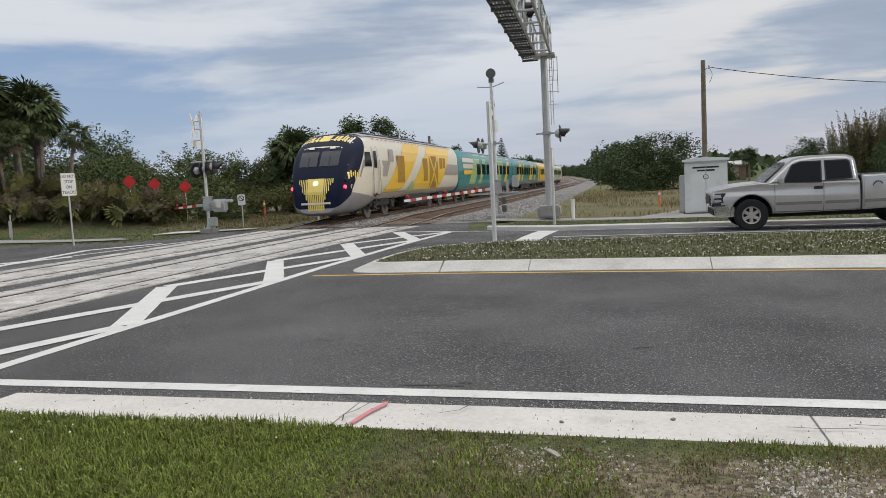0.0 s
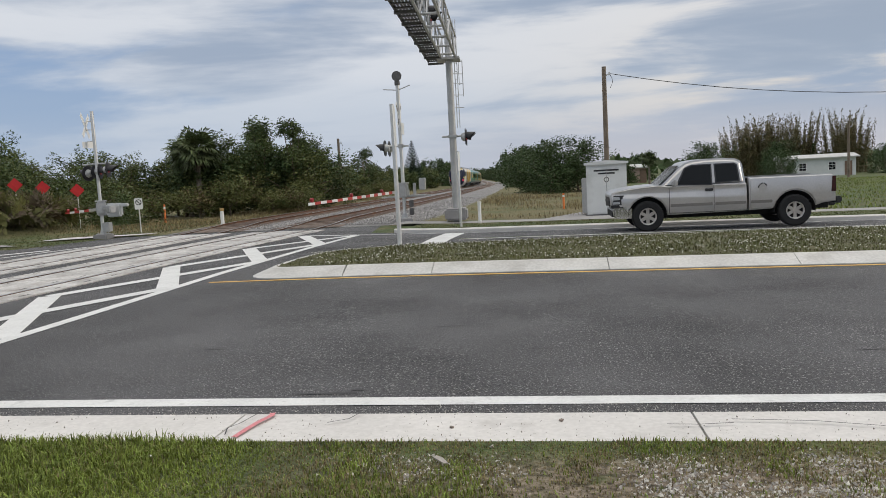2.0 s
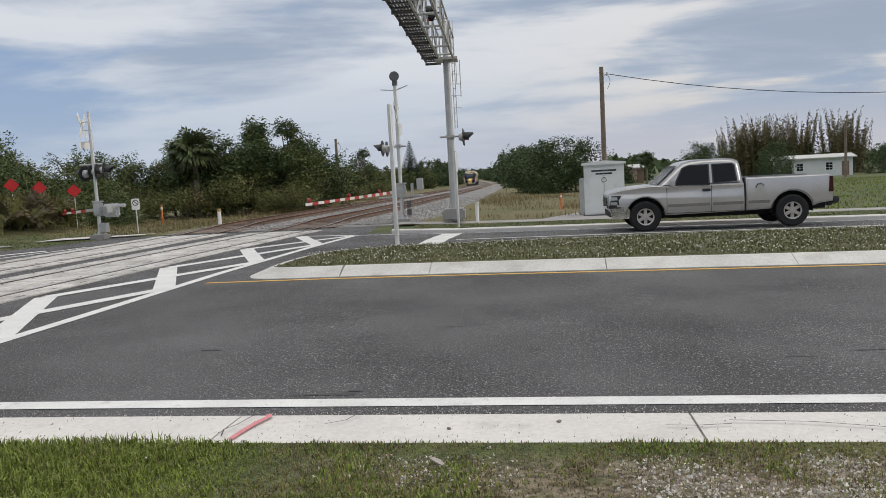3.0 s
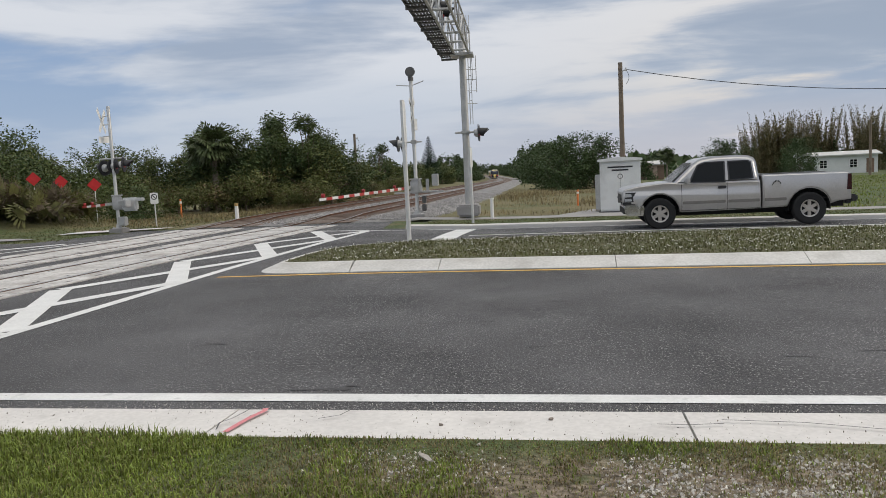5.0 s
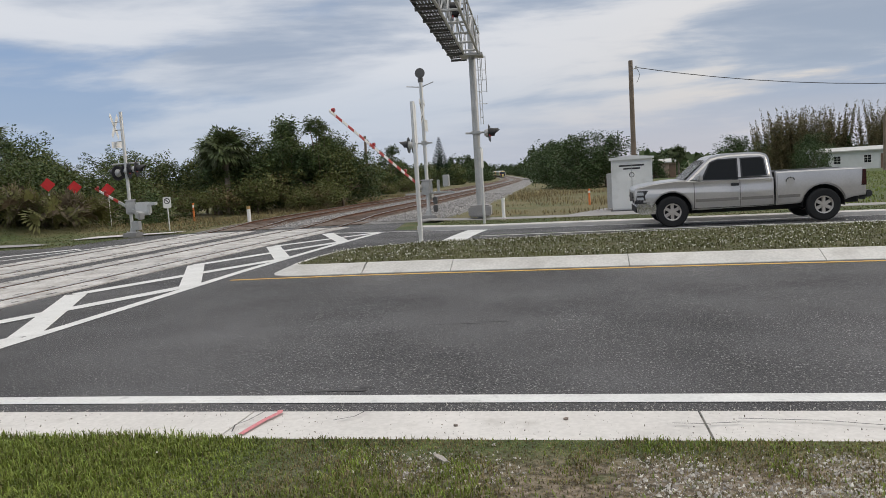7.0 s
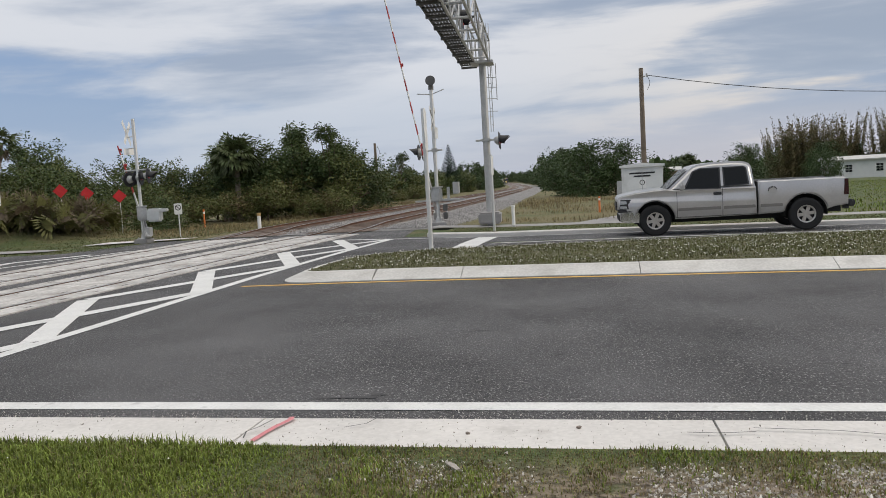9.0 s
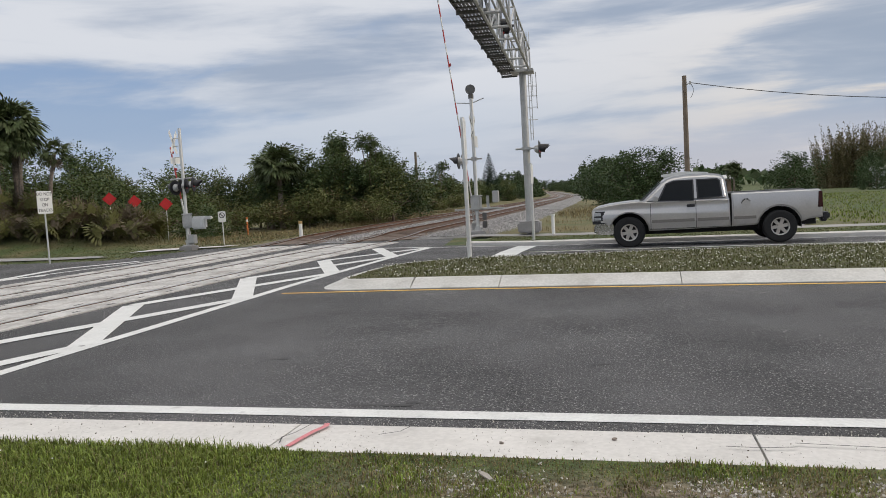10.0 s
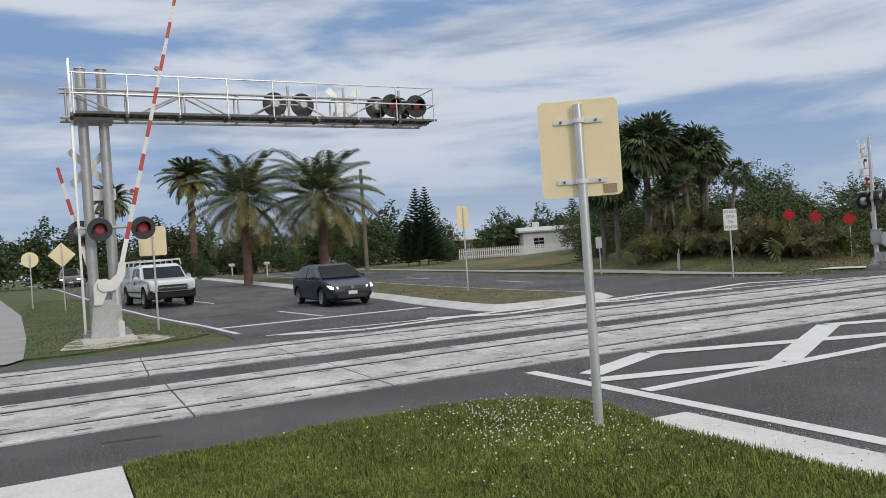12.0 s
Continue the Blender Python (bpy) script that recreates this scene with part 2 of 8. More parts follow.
def ground_mat():
    """Turf, dry turf and sandy dirt, by noise and by stretches of the plan."""
    m = bpy.data.materials.new("turf")
    m.use_nodes = True
    n, l = m.node_tree.nodes, m.node_tree.links
    b = n["Principled BSDF"]
    b.inputs["Roughness"].default_value = 0.95
    geo = n.new("ShaderNodeNewGeometry")
    sep = n.new("ShaderNodeSeparateXYZ")
    l.new(geo.outputs["Position"], sep.inputs[0])

    def tex(s, d=5.0):
        t = n.new("ShaderNodeTexNoise")
        t.inputs["Scale"].default_value, t.inputs["Detail"].default_value = s, d
        l.new(geo.outputs["Position"], t.inputs["Vector"])
        return t.outputs["Fac"]

    def rng(v, lo, hi, a=0.0, c=1.0):
        r = n.new("ShaderNodeMapRange")
        r.inputs[1].default_value, r.inputs[2].default_value, r.inputs[3].default_value, r.inputs[4].default_value = lo, hi, a, c
        l.new(v, r.inputs[0])
        return r.outputs[0]

    def op(o, a, c):
        x = n.new("ShaderNodeMath")
        x.operation, x.use_clamp = o, o == "MULTIPLY"
        for i, v in enumerate((a, c)):
            if isinstance(v, (int, float)):
                x.inputs[i].default_value = v
            else:
                l.new(v, x.inputs[i])
        return x.outputs[0]

    def mixc(f, a, c):
        x = n.new("ShaderNodeMix")
        x.data_type = "RGBA"
        for sock, v in ((x.inputs[0], f), (x.inputs[6], a), (x.inputs[7], c)):
            if isinstance(v, (int, float)):
                sock.default_value = v
            elif isinstance(v, tuple):
                sock.default_value = (*v, 1)
            else:
                l.new(v, sock)
        return x.outputs[2]

    green = mixc(rng(tex(9), 0.3, 0.7), (0.036, 0.054, 0.016), (0.092, 0.125, 0.036))
    dry = mixc(rng(tex(14), 0.3, 0.7), (0.12, 0.098, 0.045), (0.20, 0.165, 0.08))
    sand = mixc(rng(tex(22), 0.35, 0.65), (0.060, 0.047, 0.030), (0.27, 0.22, 0.165))
    # the trodden patch beside the kerb
    bare = op("MULTIPLY", rng(op("ADD", sep.outputs[0], rng(tex(1.2), 0.2, 0.8, -1.1, 1.1)), -1.9, 0.4), rng(sep.outputs[1], 4.75, 4.45))
    bare = op("MULTIPLY", bare, rng(sep.outputs[1], -6.0, -2.0))
    bare = op("MULTIPLY", bare, rng(tex(5.0), 0.26, 0.44))
    # old grass along the railway and under the trees
    east = rng(sep.outputs[0], 12.0, 6.0)
    north = rng(op("ADD", sep.outputs[1], rng(tex(0.35), 0.3, 0.7, -4.0, 4.0)), 25.0, 30.0)
    c = mixc(rng(tex(0.7), 0.46, 0.72, 0.0, 0.65), green, dry)
    c = mixc(op("MULTIPLY", op("MULTIPLY", north, east), rng(tex(0.22), 0.30, 0.62, 0.25, 0.90)), c, dry)
    c = mixc(bare, c, sand)
    l.new(c, b.inputs["Base Color"])
    bp = n.new("ShaderNodeBump")
    bp.inputs["Strength"].default_value, bp.inputs["Distance"].default_value = 0.9, 0.03
    l.new(tex(40, 3), bp.inputs["Height"])
    l.new(bp.outputs[0], b.inputs["Normal"])
    return m


TURF = ground_mat()


# ---- building helpers ----
def thing(name, label, category, m=None, group="", kind=""):
    ob = new(name)
    ob.empty_display_size = 0.2
    if m is not None:
        ob.matrix_basis = m
    return tagged(ob, label, category, group, kind)


def mesh_of(bm, name, material, smooth=False):
    me = bpy.data.meshes.new(name)
    bm.normal_update()
    bm.to_mesh(me)
    bm.free()
    me.materials.append(material)
    if smooth:
        me.polygons.foreach_set("use_smooth", [True] * len(me.polygons))
        me.set_sharp_from_angle(angle=radians(35))
    return me


def part(name, bm, material, parent, label="", smooth=False, m=None):
    ob = new(name, mesh_of(bm, name, material, smooth))
    ob.parent = parent
    if m is not None:
        ob.matrix_basis = m
    if label:
        ob["label"] = label
    return ob


def solo(name, bm, material, label, category, m=None, group="", kind="", smooth=False):
    ob = new(name, mesh_of(bm, name, material, smooth))
    if m is not None:
        ob.matrix_basis = m
    return tagged(ob, label, category, group, kind)


def raw(name, verts, faces, material, smooth=False):
    me = bpy.data.meshes.new(name)
    me.from_pydata(verts, [], faces)
    me.materials.append(material)
    if smooth:
        me.polygons.foreach_set("use_smooth", [True] * len(me.polygons))
    return new(name, me)


def bmn():
    return bmesh.new()


def box(bm, c, s, m=None, bev=0.0):
    r = bmesh.ops.create_cube(bm, size=1.0, matrix=(m or Matrix()) @ Matrix.Translation(c) @ Matrix.Diagonal((*s, 1)))
    if bev:
        es = {e for v in r["verts"] for e in v.link_edges}
        bmesh.ops.bevel(bm, geom=list(es), offset=bev, segments=2, affect="EDGES", clamp_overlap=True)
    return bm


def cyl(bm, a, b, r0, r1=None, n=12, caps=True):
    a, b = Vector(a), Vector(b)
    d = b - a
    if d.length < 1e-6:
        return bm
    q = d.to_track_quat("Z", "Y").to_matrix().to_4x4()
    bmesh.ops.create_cone(bm, cap_ends=caps, segments=n, radius1=r0, radius2=r0 if r1 is None else r1, depth=d.length, matrix=Matrix.Translation((a + b) / 2) @ q)
    return bm


def ball(bm, c, r, s=(1, 1, 1), sub=1):
    bmesh.ops.create_icosphere(bm, subdivisions=sub, radius=r, matrix=Matrix.Translation(c) @ Matrix.Diagonal((*s, 1)))
    return bm


def slab(bm, pts, z0, z1, axis="z"):
    """A flat outline given thickness: along z, or an outline in x and z given thickness along y (axis 'y')."""
    def at(p, h):
        return (p[0], p[1], h) if axis == "z" else ((p[0], h, p[1]) if axis == "y" else (h, p[0], p[1]))
    lo = [bm.verts.new(at(p, z0)) for p in pts]
    hi = [bm.verts.new(at(p, z1)) for p in pts]
    k = len(pts)
    for i in range(k):
        bm.faces.new((lo[i], lo[(i + 1) % k], hi[(i + 1) % k], hi[i]))
    bm.faces.new(hi)
    bm.faces.new(lo[::-1])
    bmesh.ops.recalc_face_normals(bm, faces=bm.faces[:])
    return bm


def smooth01(t):
    t = min(1.0, max(0.0, t))
    return t * t * (3 - 2 * t)


def gz(x, y):
    """The lie of the land: a hump at the tracks, falling east and north, rising gently west."""
    a = max(0.0, x + 4)
    a = min(a * a / (a + 2), 45) if a else 0.0
    z = -0.012 * a * min(1.0, max(0.0, (y - 3) / 8))
    w = max(0.0, -x - 20)
    w = min(w * w / (w + 4), 45) if w else 0.0
    z += 0.016 * w
    z -= 0.03 * min(4.0, max(0.0, y - 20)) * smooth01((x + 6) / 4)
    n = max(0.0, y - 26)
    z -= 0.0075 * min(n * n / (n + 6), 330) if n else 0.0
    return z


def mound(x, y):
    h = 1.6 * math.exp(-(((x + 29) / 6.0) ** 2 + ((y - 30.5) / 3.4) ** 2))
    return h + 0.9 * math.exp(-(((x + 48) / 10) ** 2 + ((y - 40) / 6.0) ** 2))


def land(x, y):
    return gz(x, y) + mound(x, y)


def drape(name, pts, lift, material, step=1.5, thick=0.0, kind="structure", label="", category="", z=gz):
    """A sheet with the given outline, cut finely and laid on the land."""
    bm = bmn()
    f = bm.faces.new([bm.verts.new((x, y, 0)) for x, y in pts])
    xs, ys = [p[0] for p in pts], [p[1] for p in pts]
    for lo, hi, no in ((min(xs), max(xs), (1, 0, 0)), (min(ys), max(ys), (0, 1, 0))):
        k = int((hi - lo) / step)
        for i in range(1, k + 1):
            c = lo + (hi - lo) * i / (k + 1)
            if hi - lo > 90 and abs(c) > 50 and i % 4:
                continue
            bmesh.ops.bisect_plane(bm, geom=bm.verts[:] + bm.edges[:] + bm.faces[:], plane_co=(c * no[0], c * no[1], 0), plane_no=no, dist=1e-4)
    if thick:
        r = bmesh.ops.extrude_face_region(bm, geom=bm.faces[:])
        for v in r["geom"]:
            if isinstance(v, bmesh.types.BMVert):
                v.co.z -= thick
    for v in bm.verts:
        v.co.z += z(v.co.x, v.co.y) + lift
    bmesh.ops.recalc_face_normals(bm, faces=bm.faces[:])
    ob = new(name, mesh_of(bm, name, material))
    return tagged(ob, label, category, "", kind)


def spline(pts, t):
    """x at y along a smooth line through (y, x) points."""
    ys = [p[0] for p in pts]
    i = max(0, min(len(pts) - 2, next((k for k in range(len(ys) - 1) if t < ys[k + 1]), len(pts) - 2)))
    (y0, x0), (y1, x1) = pts[i], pts[i + 1]
    ma = (pts[i + 1][1] - pts[i - 1][1]) / (pts[i + 1][0] - pts[i - 1][0]) if i > 0 else (x1 - x0) / (y1 - y0)
    mb = (pts[i + 2][1] - pts[i][1]) / (pts[i + 2][0] - pts[i][0]) if i < len(pts) - 2 else (x1 - x0) / (y1 - y0)
    h = y1 - y0
    s = (t - y0) / h
    return (2 * s**3 - 3 * s**2 + 1) * x0 + (s**3 - 2 * s**2 + s) * h * ma + (-2 * s**3 + 3 * s**2) * x1 + (s**3 - s**2) * h * mb


FAR_TRACK = [(-60, -14.6), (-20, -14.4), (0, -14.1), (10, -13.45), (20, -12.7), (32, -12.2), (50, -12.7), (70, -13.3), (113, -14.8), (160, -16.8), (200, -19.0), (257, -23.6), (320, -29.4), (420, -41), (560, -62), (800, -110), (1100, -175)]
NEAR_TRACK = [(-60, -10.4), (0, -10.02), (10, -9.75), (20, -9.2), (32, -8.3), (50, -8.6), (70, -9.1), (113, -10.6), (160, -12.6), (200, -14.8), (257, -19.4), (320, -25.2), (420, -36.8), (560, -57.8), (800, -106), (1100, -171)]


def track_x(track, y):
    return spline(track, y)


def along(track, y, off=0.0):
    x0, x1 = track_x(track, y - 0.5), track_x(track, y + 0.5)
    d = Vector((x1 - x0, 1.0)).normalized()
    return (x0 + x1) / 2 + d.y * off, y - d.x * off


# ---- ground, roads, kerbs ----
def build_ground():
    def axis(stops):
        out = []
        for a, b, s in stops:
            k = max(1, round((b - a) / s))
            out += [a + (b - a) * i / k for i in range(k)]
        return out + [stops[-1][1]]
    xs = axis([(-2500, -300, 250), (-300, -70, 10), (-70, 30, 1.0), (30, 200, 6), (200, 2500, 250)])
    ys = axis([(-2500, -60, 250), (-60, -10, 5), (-10, 60, 1.0), (60, 400, 6), (400, 2500, 250)])
    verts = [(x, y, land(x, y) - 0.012) for y in ys for x in xs]
    k = len(xs)
    faces = [(j * k + i, j * k + i + 1, (j + 1) * k + i + 1, (j + 1) * k + i) for j in range(len(ys) - 1) for i in range(k - 1)]
    tagged(raw("ground", verts, faces, TURF, True), "mown and dry roadside turf with bare sandy patches", "ground", "", "structure")


build_ground()
drape("road", [(-160, -5.0), (-103, -1.4), (-70, 0.15), (-45, 1.72), (-34, 2.45), (-28, 2.95), (-21.8, 3.75), (-18.5, 3.95), (-16.9, 3.9), (-16.9, -14), (-6.6, -14), (-6.6, 4.3), (-4.72, 4.3), (-4.72, 5.38), (160, 5.38), (160, 23.3), (-5.2, 23.3), (-5.6, 26.6), (-15.6, 26.6), (-17.0, 22.6), (-160, 22.6)], 0.0, ASPHALT, 2.0, 0.0, label="worn grey asphalt road across the railway", category="road")


def ribbon(name, pts, width, lift, material, label, category="road marking", group="", closed=False, z=gz):
    """A painted line along points, cut finely and laid on the road."""
    fine = []
    for (x0, y0), (x1, y1) in zip(pts, pts[1:]):
        k = max(1, int(math.hypot(x1 - x0, y1 - y0) / 1.2))
        fine += [(x0 + (x1 - x0) * i / k, y0 + (y1 - y0) * i / k) for i in range(k)]
    fine.append(pts[-1])
    verts, faces = [], []
    for i, (x, y) in enumerate(fine):
        a, b = fine[max(0, i - 1)], fine[min(len(fine) - 1, i + 1)]
        d = Vector((b[0] - a[0], b[1] - a[1])).normalized()
        for s in (-1, 1):
            px, py = x - d.y * s * width / 2, y + d.x * s * width / 2
            verts.append((px, py, z(px, py) + lift))
        if i:
            faces.append((2 * i - 2, 2 * i, 2 * i + 1, 2 * i - 1))
    ob = raw(name, verts, faces, material)
    return tagged(ob, label, category, group, "structure")


# edge lines and lane lines
ribbon("edge_line", [(-8.05, 5.80), (60, 5.74)], 0.19, 0.006, PAINT_W, "white painted edge line along the near kerb")
ribbon("edge_line", [(-155, -4.4), (-103, -1.05), (-70, 0.5), (-45, 2.07), (-34, 2.8), (-28.2, 3.3), (-21.8, 4.08), (-18.4, 4.25)], 0.15, 0.006, PAINT_W, "white painted edge line along the western verge")
ribbon("edge_line", [(-5.4, 22.55), (-2.0, 22.65), (100, 22.65)], 0.13, 0.006, PAINT_W, "white painted edge line beside the far verge")
ribbon("edge_line", [(-2.0, 19.62), (3, 19.85), (60, 20.2)], 0.12, 0.006, PAINT_W, "white painted line along the back of the median")
ribbon("centre_line", [(-5.6, 12.78), (60, 12.86)], 0.11, 0.006, PAINT_Y, "yellow painted line along the median kerb")
ribbon("stop_line", [(-2.55, 18.35), (-2.45, 22.5)], 0.6, 0.008, PAINT_W, "wide white stop line before the tracks")
ribbon("stop_line", [(-20.6, 4.15), (-20.4, 10.3)], 0.35, 0.008, PAINT_W, "white stop line before the tracks")
for x in (-21.2, -32.2, -43.4, -54.6, -66, -78):
    ribbon("lane_dash", [(x - 3.5, 6.98 - 0.1 * (-x - 21.2)), (x, 7.35 - 0.1 * (-x - 21.2))], 0.13, 0.006, PAINT_W, "white dashed lane line", "road marking", "western lane dashes")
for x in (-27, -37, -49, -63, -80):
    ribbon("lane_dash", [(x - 3, 18.9), (x, 18.8)], 0.13, 0.006, PAINT_W, "white dashed lane line", "road marking", "far lane dashes")


def lattice(outer, inner, ks, name, label):
    """The lattice of crossed lines that warns of the train's width."""
    for k in ks:
        ribbon(name, [outer(k), inner(k)], 0.36, 0.008, PAINT_W, label, group=label)
        if k > 2 or (ks[0] == 0 and k == 2):
            ribbon(name, [inner(k - 2), outer(k)], 0.32, 0.010, PAINT_W, label, group=label)


o_e = lambda k: (-6.15 + 0.075 * (k - 1) + 0.02 * (k - 1) ** 2, 8.35 + 3.8 * (k - 1))
i_e = lambda k: (-7.92 + 0.16 * (k - 1) + 0.015 * (k - 1) ** 2, 11.75 + 3.75 * (k - 1))
lattice(o_e, i_e, (1, 2, 3, 4), "envelope_marking", "white lattice of painted lines beside the tracks")
ribbon("envelope_marking", [(-7.3, 6.2), (-8.0, 7.85)], 0.34, 0.008, PAINT_W, "white lattice of painted lines beside the tracks")
ribbon("envelope_marking", [(-8.0, 7.85), (-6.1, 12.2)], 0.32, 0.010, PAINT_W, "white lattice of painted lines beside the tracks")
ribbon("envelope_marking", [(-6.95, 5.95), (-6.15, 8.3)], 0.30, 0.010, PAINT_W, "white lattice of painted lines beside the tracks")
ribbon("envelope_marking", [i_e(3), (-5.42, 22.4)], 0.30, 0.010, PAINT_W, "white lattice of painted lines beside the tracks")
ribbon("envelope_marking", [i_e(4), (-5.42, 22.5)], 0.20, 0.011, PAINT_W, "white lattice of painted lines beside the tracks")
ribbon("envelope_marking", [(-6.05, 5.95), (-6.0, 9.4), (-5.97, 14.2), (-5.72, 19.0), (-5.42, 22.45)], 0.2, 0.007, PAINT_W, "white line closing the lattice beside the tracks")
o_w = lambda k: (-17.0 + 0.14 * k, 4.9 + 3.75 * k)
i_w = lambda k: (-15.9 + 0.22 * k, 6.6 + 3.75 * k)
lattice(o_w, i_w, (0, 1, 2, 3, 4), "envelope_marking", "white lattice of painted lines west of the tracks")
ribbon("envelope_marking", [(-17.1, 4.6), (-16.4, 10.5), (-16.1, 14), (-15.4, 18.5), (-14.2, 22.4)], 0.17, 0.007, PAINT_W, "white line closing the western lattice")


def extrude_profile(bm, profile, path, z=gz):
    """Sweep (out, up) profile along a plan path; out is to the right of the way."""
    rows = []
    for i, (x, y) in enumerate(path):
        a, b = path[max(0, i - 1)], path[min(len(path) - 1, i + 1)]
        d = Vector((b[0] - a[0], b[1] - a[1])).normalized()
        rows.append([bm.verts.new((x + d.y * o, y - d.x * o, z(x, y) + u)) for o, u in profile])
    for r, s in zip(rows, rows[1:]):
        for j in range(len(profile) - 1):
            bm.faces.new((r[j], s[j], s[j + 1], r[j + 1]))
    for r in (rows[0], rows[-1]):
        if len(profile) > 2:
            bm.faces.new(r)
    bmesh.ops.recalc_face_normals(bm, faces=bm.faces[:])
    return bm


def line(a, b, step=1.0):
    k = max(1, int(math.hypot(b[0] - a[0], b[1] - a[1]) / step))
    return [(a[0] + (b[0] - a[0]) * i / k, a[1] + (b[1] - a[1]) * i / k) for i in range(k + 1)]


# the flush concrete kerb beside the camera, in lengths with open joints
KERB_JOINTS = [-4.98, -1.86, 1.22, 4.27, 7.32, 10.37, 13.4, 16.5, 19.5, 26, 40, 60]
near_kerb = thing("near_kerb", "pale flush concrete kerb in lengths with cracked joints", "kerb", kind="structure")
for a, b in zip(KERB_JOINTS, KERB_JOINTS[1:]):
    bm = bmn()
    a2, b2 = a + 0.008, b - 0.008
    extrude_profile(bm, [(0.0, -0.1), (0.0, 0.012), (0.03, 0.022), (0.62, 0.034), (0.62, -0.1)], line((a2, 5.48), (b2, 5.48)))
    part("kerb_length", bm, CONCRETE, near_kerb)
ribbon("kerb_mark", [(-1.72, 4.93), (-1.70, 5.08), (-1.675, 5.22), (-1.63, 5.37), (-1.645, 5.42)], 0.042, 0.042, mat("red_spray", (0.64, 0.24, 0.26), 0.8, var=0.15, scale=8), "faded red spray-paint stroke on the kerb", "paint mark")


def median(name, outline_path, label, grass_pts, joints=()):
    """A raised island: sloped kerb along a closed path, with turf inside."""
    k = thing(name, label, "kerb", kind="structure")
    n = len(outline_path)
    cuts = sorted(set([0, *joints, n - 1]))
    prof = [(0.0, -0.05), (0.0, 0.012), (-0.30, 0.125), (-0.36, 0.15), (-0.46, 0.152), (-0.46, 0.0)]
    for a, b in zip(cuts, cuts[1:]):
        bm = bmn()
        pts = outline_path[a:b + 1]
        if len(pts) > 1:
            d = Vector((pts[-1][0] - pts[-2][0], pts[-1][1] - pts[-2][1]))
            pts = pts[:-1] + [(pts[-2][0] + d.x * (1 - 0.012 / d.length), pts[-2][1] + d.y * (1 - 0.012 / d.length))]
        extrude_profile(bm, prof, pts)
        part("kerb_length", bm, CONCRETE_M, k)
    return k


def curve(pts, k=6):
    """A rounded path through plan points."""
    out = []
    P = [pts[0], *pts, pts[-1]]
    for i in range(1, len(P) - 2):
        p0, p1, p2, p3 = (Vector(p) for p in P[i - 1:i + 3])
        for s in range(k):
            t = s / k
            v = 0.5 * (2 * p1 + (p2 - p0) * t + (2 * p0 - 5 * p1 + 4 * p2 - p3) * t * t + (3 * p1 - p0 - 3 * p2 + p3) * t**3)
            out.append((v.x, v.y))
    return out + [tuple(pts[-1])]


# eastern median: from the far back round the nose to the near side, going clockwise seen from above
nose = curve([(60, 19.0), (30, 18.9), (12, 18.6), (5, 18.35), (1, 17.9), (-2.0, 17.5), (-3.6, 17.1), (-4.6, 16.5), (-5.0, 15.4), (-5.1, 14.2), (-5.05, 13.4), (-4.6, 13.02), (-3.4, 12.97)], 5)
joint_x = [-3.25, -1.68, 1.30, 4.30, 7.3, 10.3, 13.3, 16.4, 19.4, 22.5, 30, 45, 60]
path = nose[:]
joints = []
for a, b in zip(joint_x, joint_x[1:]):
    joints.append(len(path))
    path += [(a + (b - a) * i / 3, 12.98) for i in range(3)]
path.append((60, 12.98))
median("median_kerb", path, "sloped concrete kerb round the grassy median", None, joints)
def inset(path, d):
    out = []
    for i, (x, y) in enumerate(path):
        a, b = path[max(0, i - 1)], path[min(len(path) - 1, i + 1)]
        v = Vector((b[0] - a[0], b[1] - a[1])).normalized()
        out.append((x - v.y * d, y + v.x * d))
    return out


MEDIAN_E = inset(path, 0.45)
drape("median_turf", MEDIAN_E, 0.15, mat("median_turf", (0.085, 0.085, 0.035), 0.95, var=0.3, scale=3, fine=30, bump=0.8, dist=0.03, spot=((0.17, 0.14, 0.08), 5, 0.5, 0.7, 0.6)), 1.5, label="weedy turf of the median with clover", category="grass")
wnose = curve([(-150, 12.0), (-60, 11.8), (-30, 11.25), (-22, 10.75), (-17.6, 10.4), (-16.6, 10.7), (-16.3, 12.0), (-16.4, 13.6), (-16.9, 14.7), (-18.2, 15.1), (-26, 15.1), (-60, 15.6), (-150, 15.8)], 6)
median("median_kerb", wnose[::-1][::-1], "sloped concrete kerb round the western median", None, list(range(0, len(wnose), 9)))
MEDIAN_W = inset(wnose, 0.45)
drape("median_turf", MEDIAN_W, 0.15, mat("dry_turf", (0.115, 0.105, 0.045), 0.95, var=0.3, scale=1.2, fine=20, bump=0.8, dist=0.03, spot=((0.20, 0.17, 0.10), 3, 0.5, 0.7, 0.6)), 2.0, label="thin dry turf of the western median", category="grass")

# far verge: kerb, strip of turf and pavement
bm = bmn()
extrude_profile(bm, [(0.0, -0.05), (0.0, 0.10), (-0.05, 0.13), (-0.2, 0.13), (-0.2, -0.05)], line((-4.4, 23.0), (120, 23.0), 2.0))
solo("far_kerb", bm, CONCRETE, "low concrete kerb along the far lane", "kerb", kind="structure")
drape("verge", [(-4.6, 23.22), (120, 23.22), (120, 26.3), (-4.0, 26.3)], 0.07, TURF, 2.0, label="green strip of turf beside the far kerb", category="grass")
drape("pavement", [(-5.1, 26.32), (120, 26.32), (120, 27.5), (-4.9, 27.5)], 0.085, CONCRETE_G, 2.0, label="narrow concrete pavement", category="pavement")
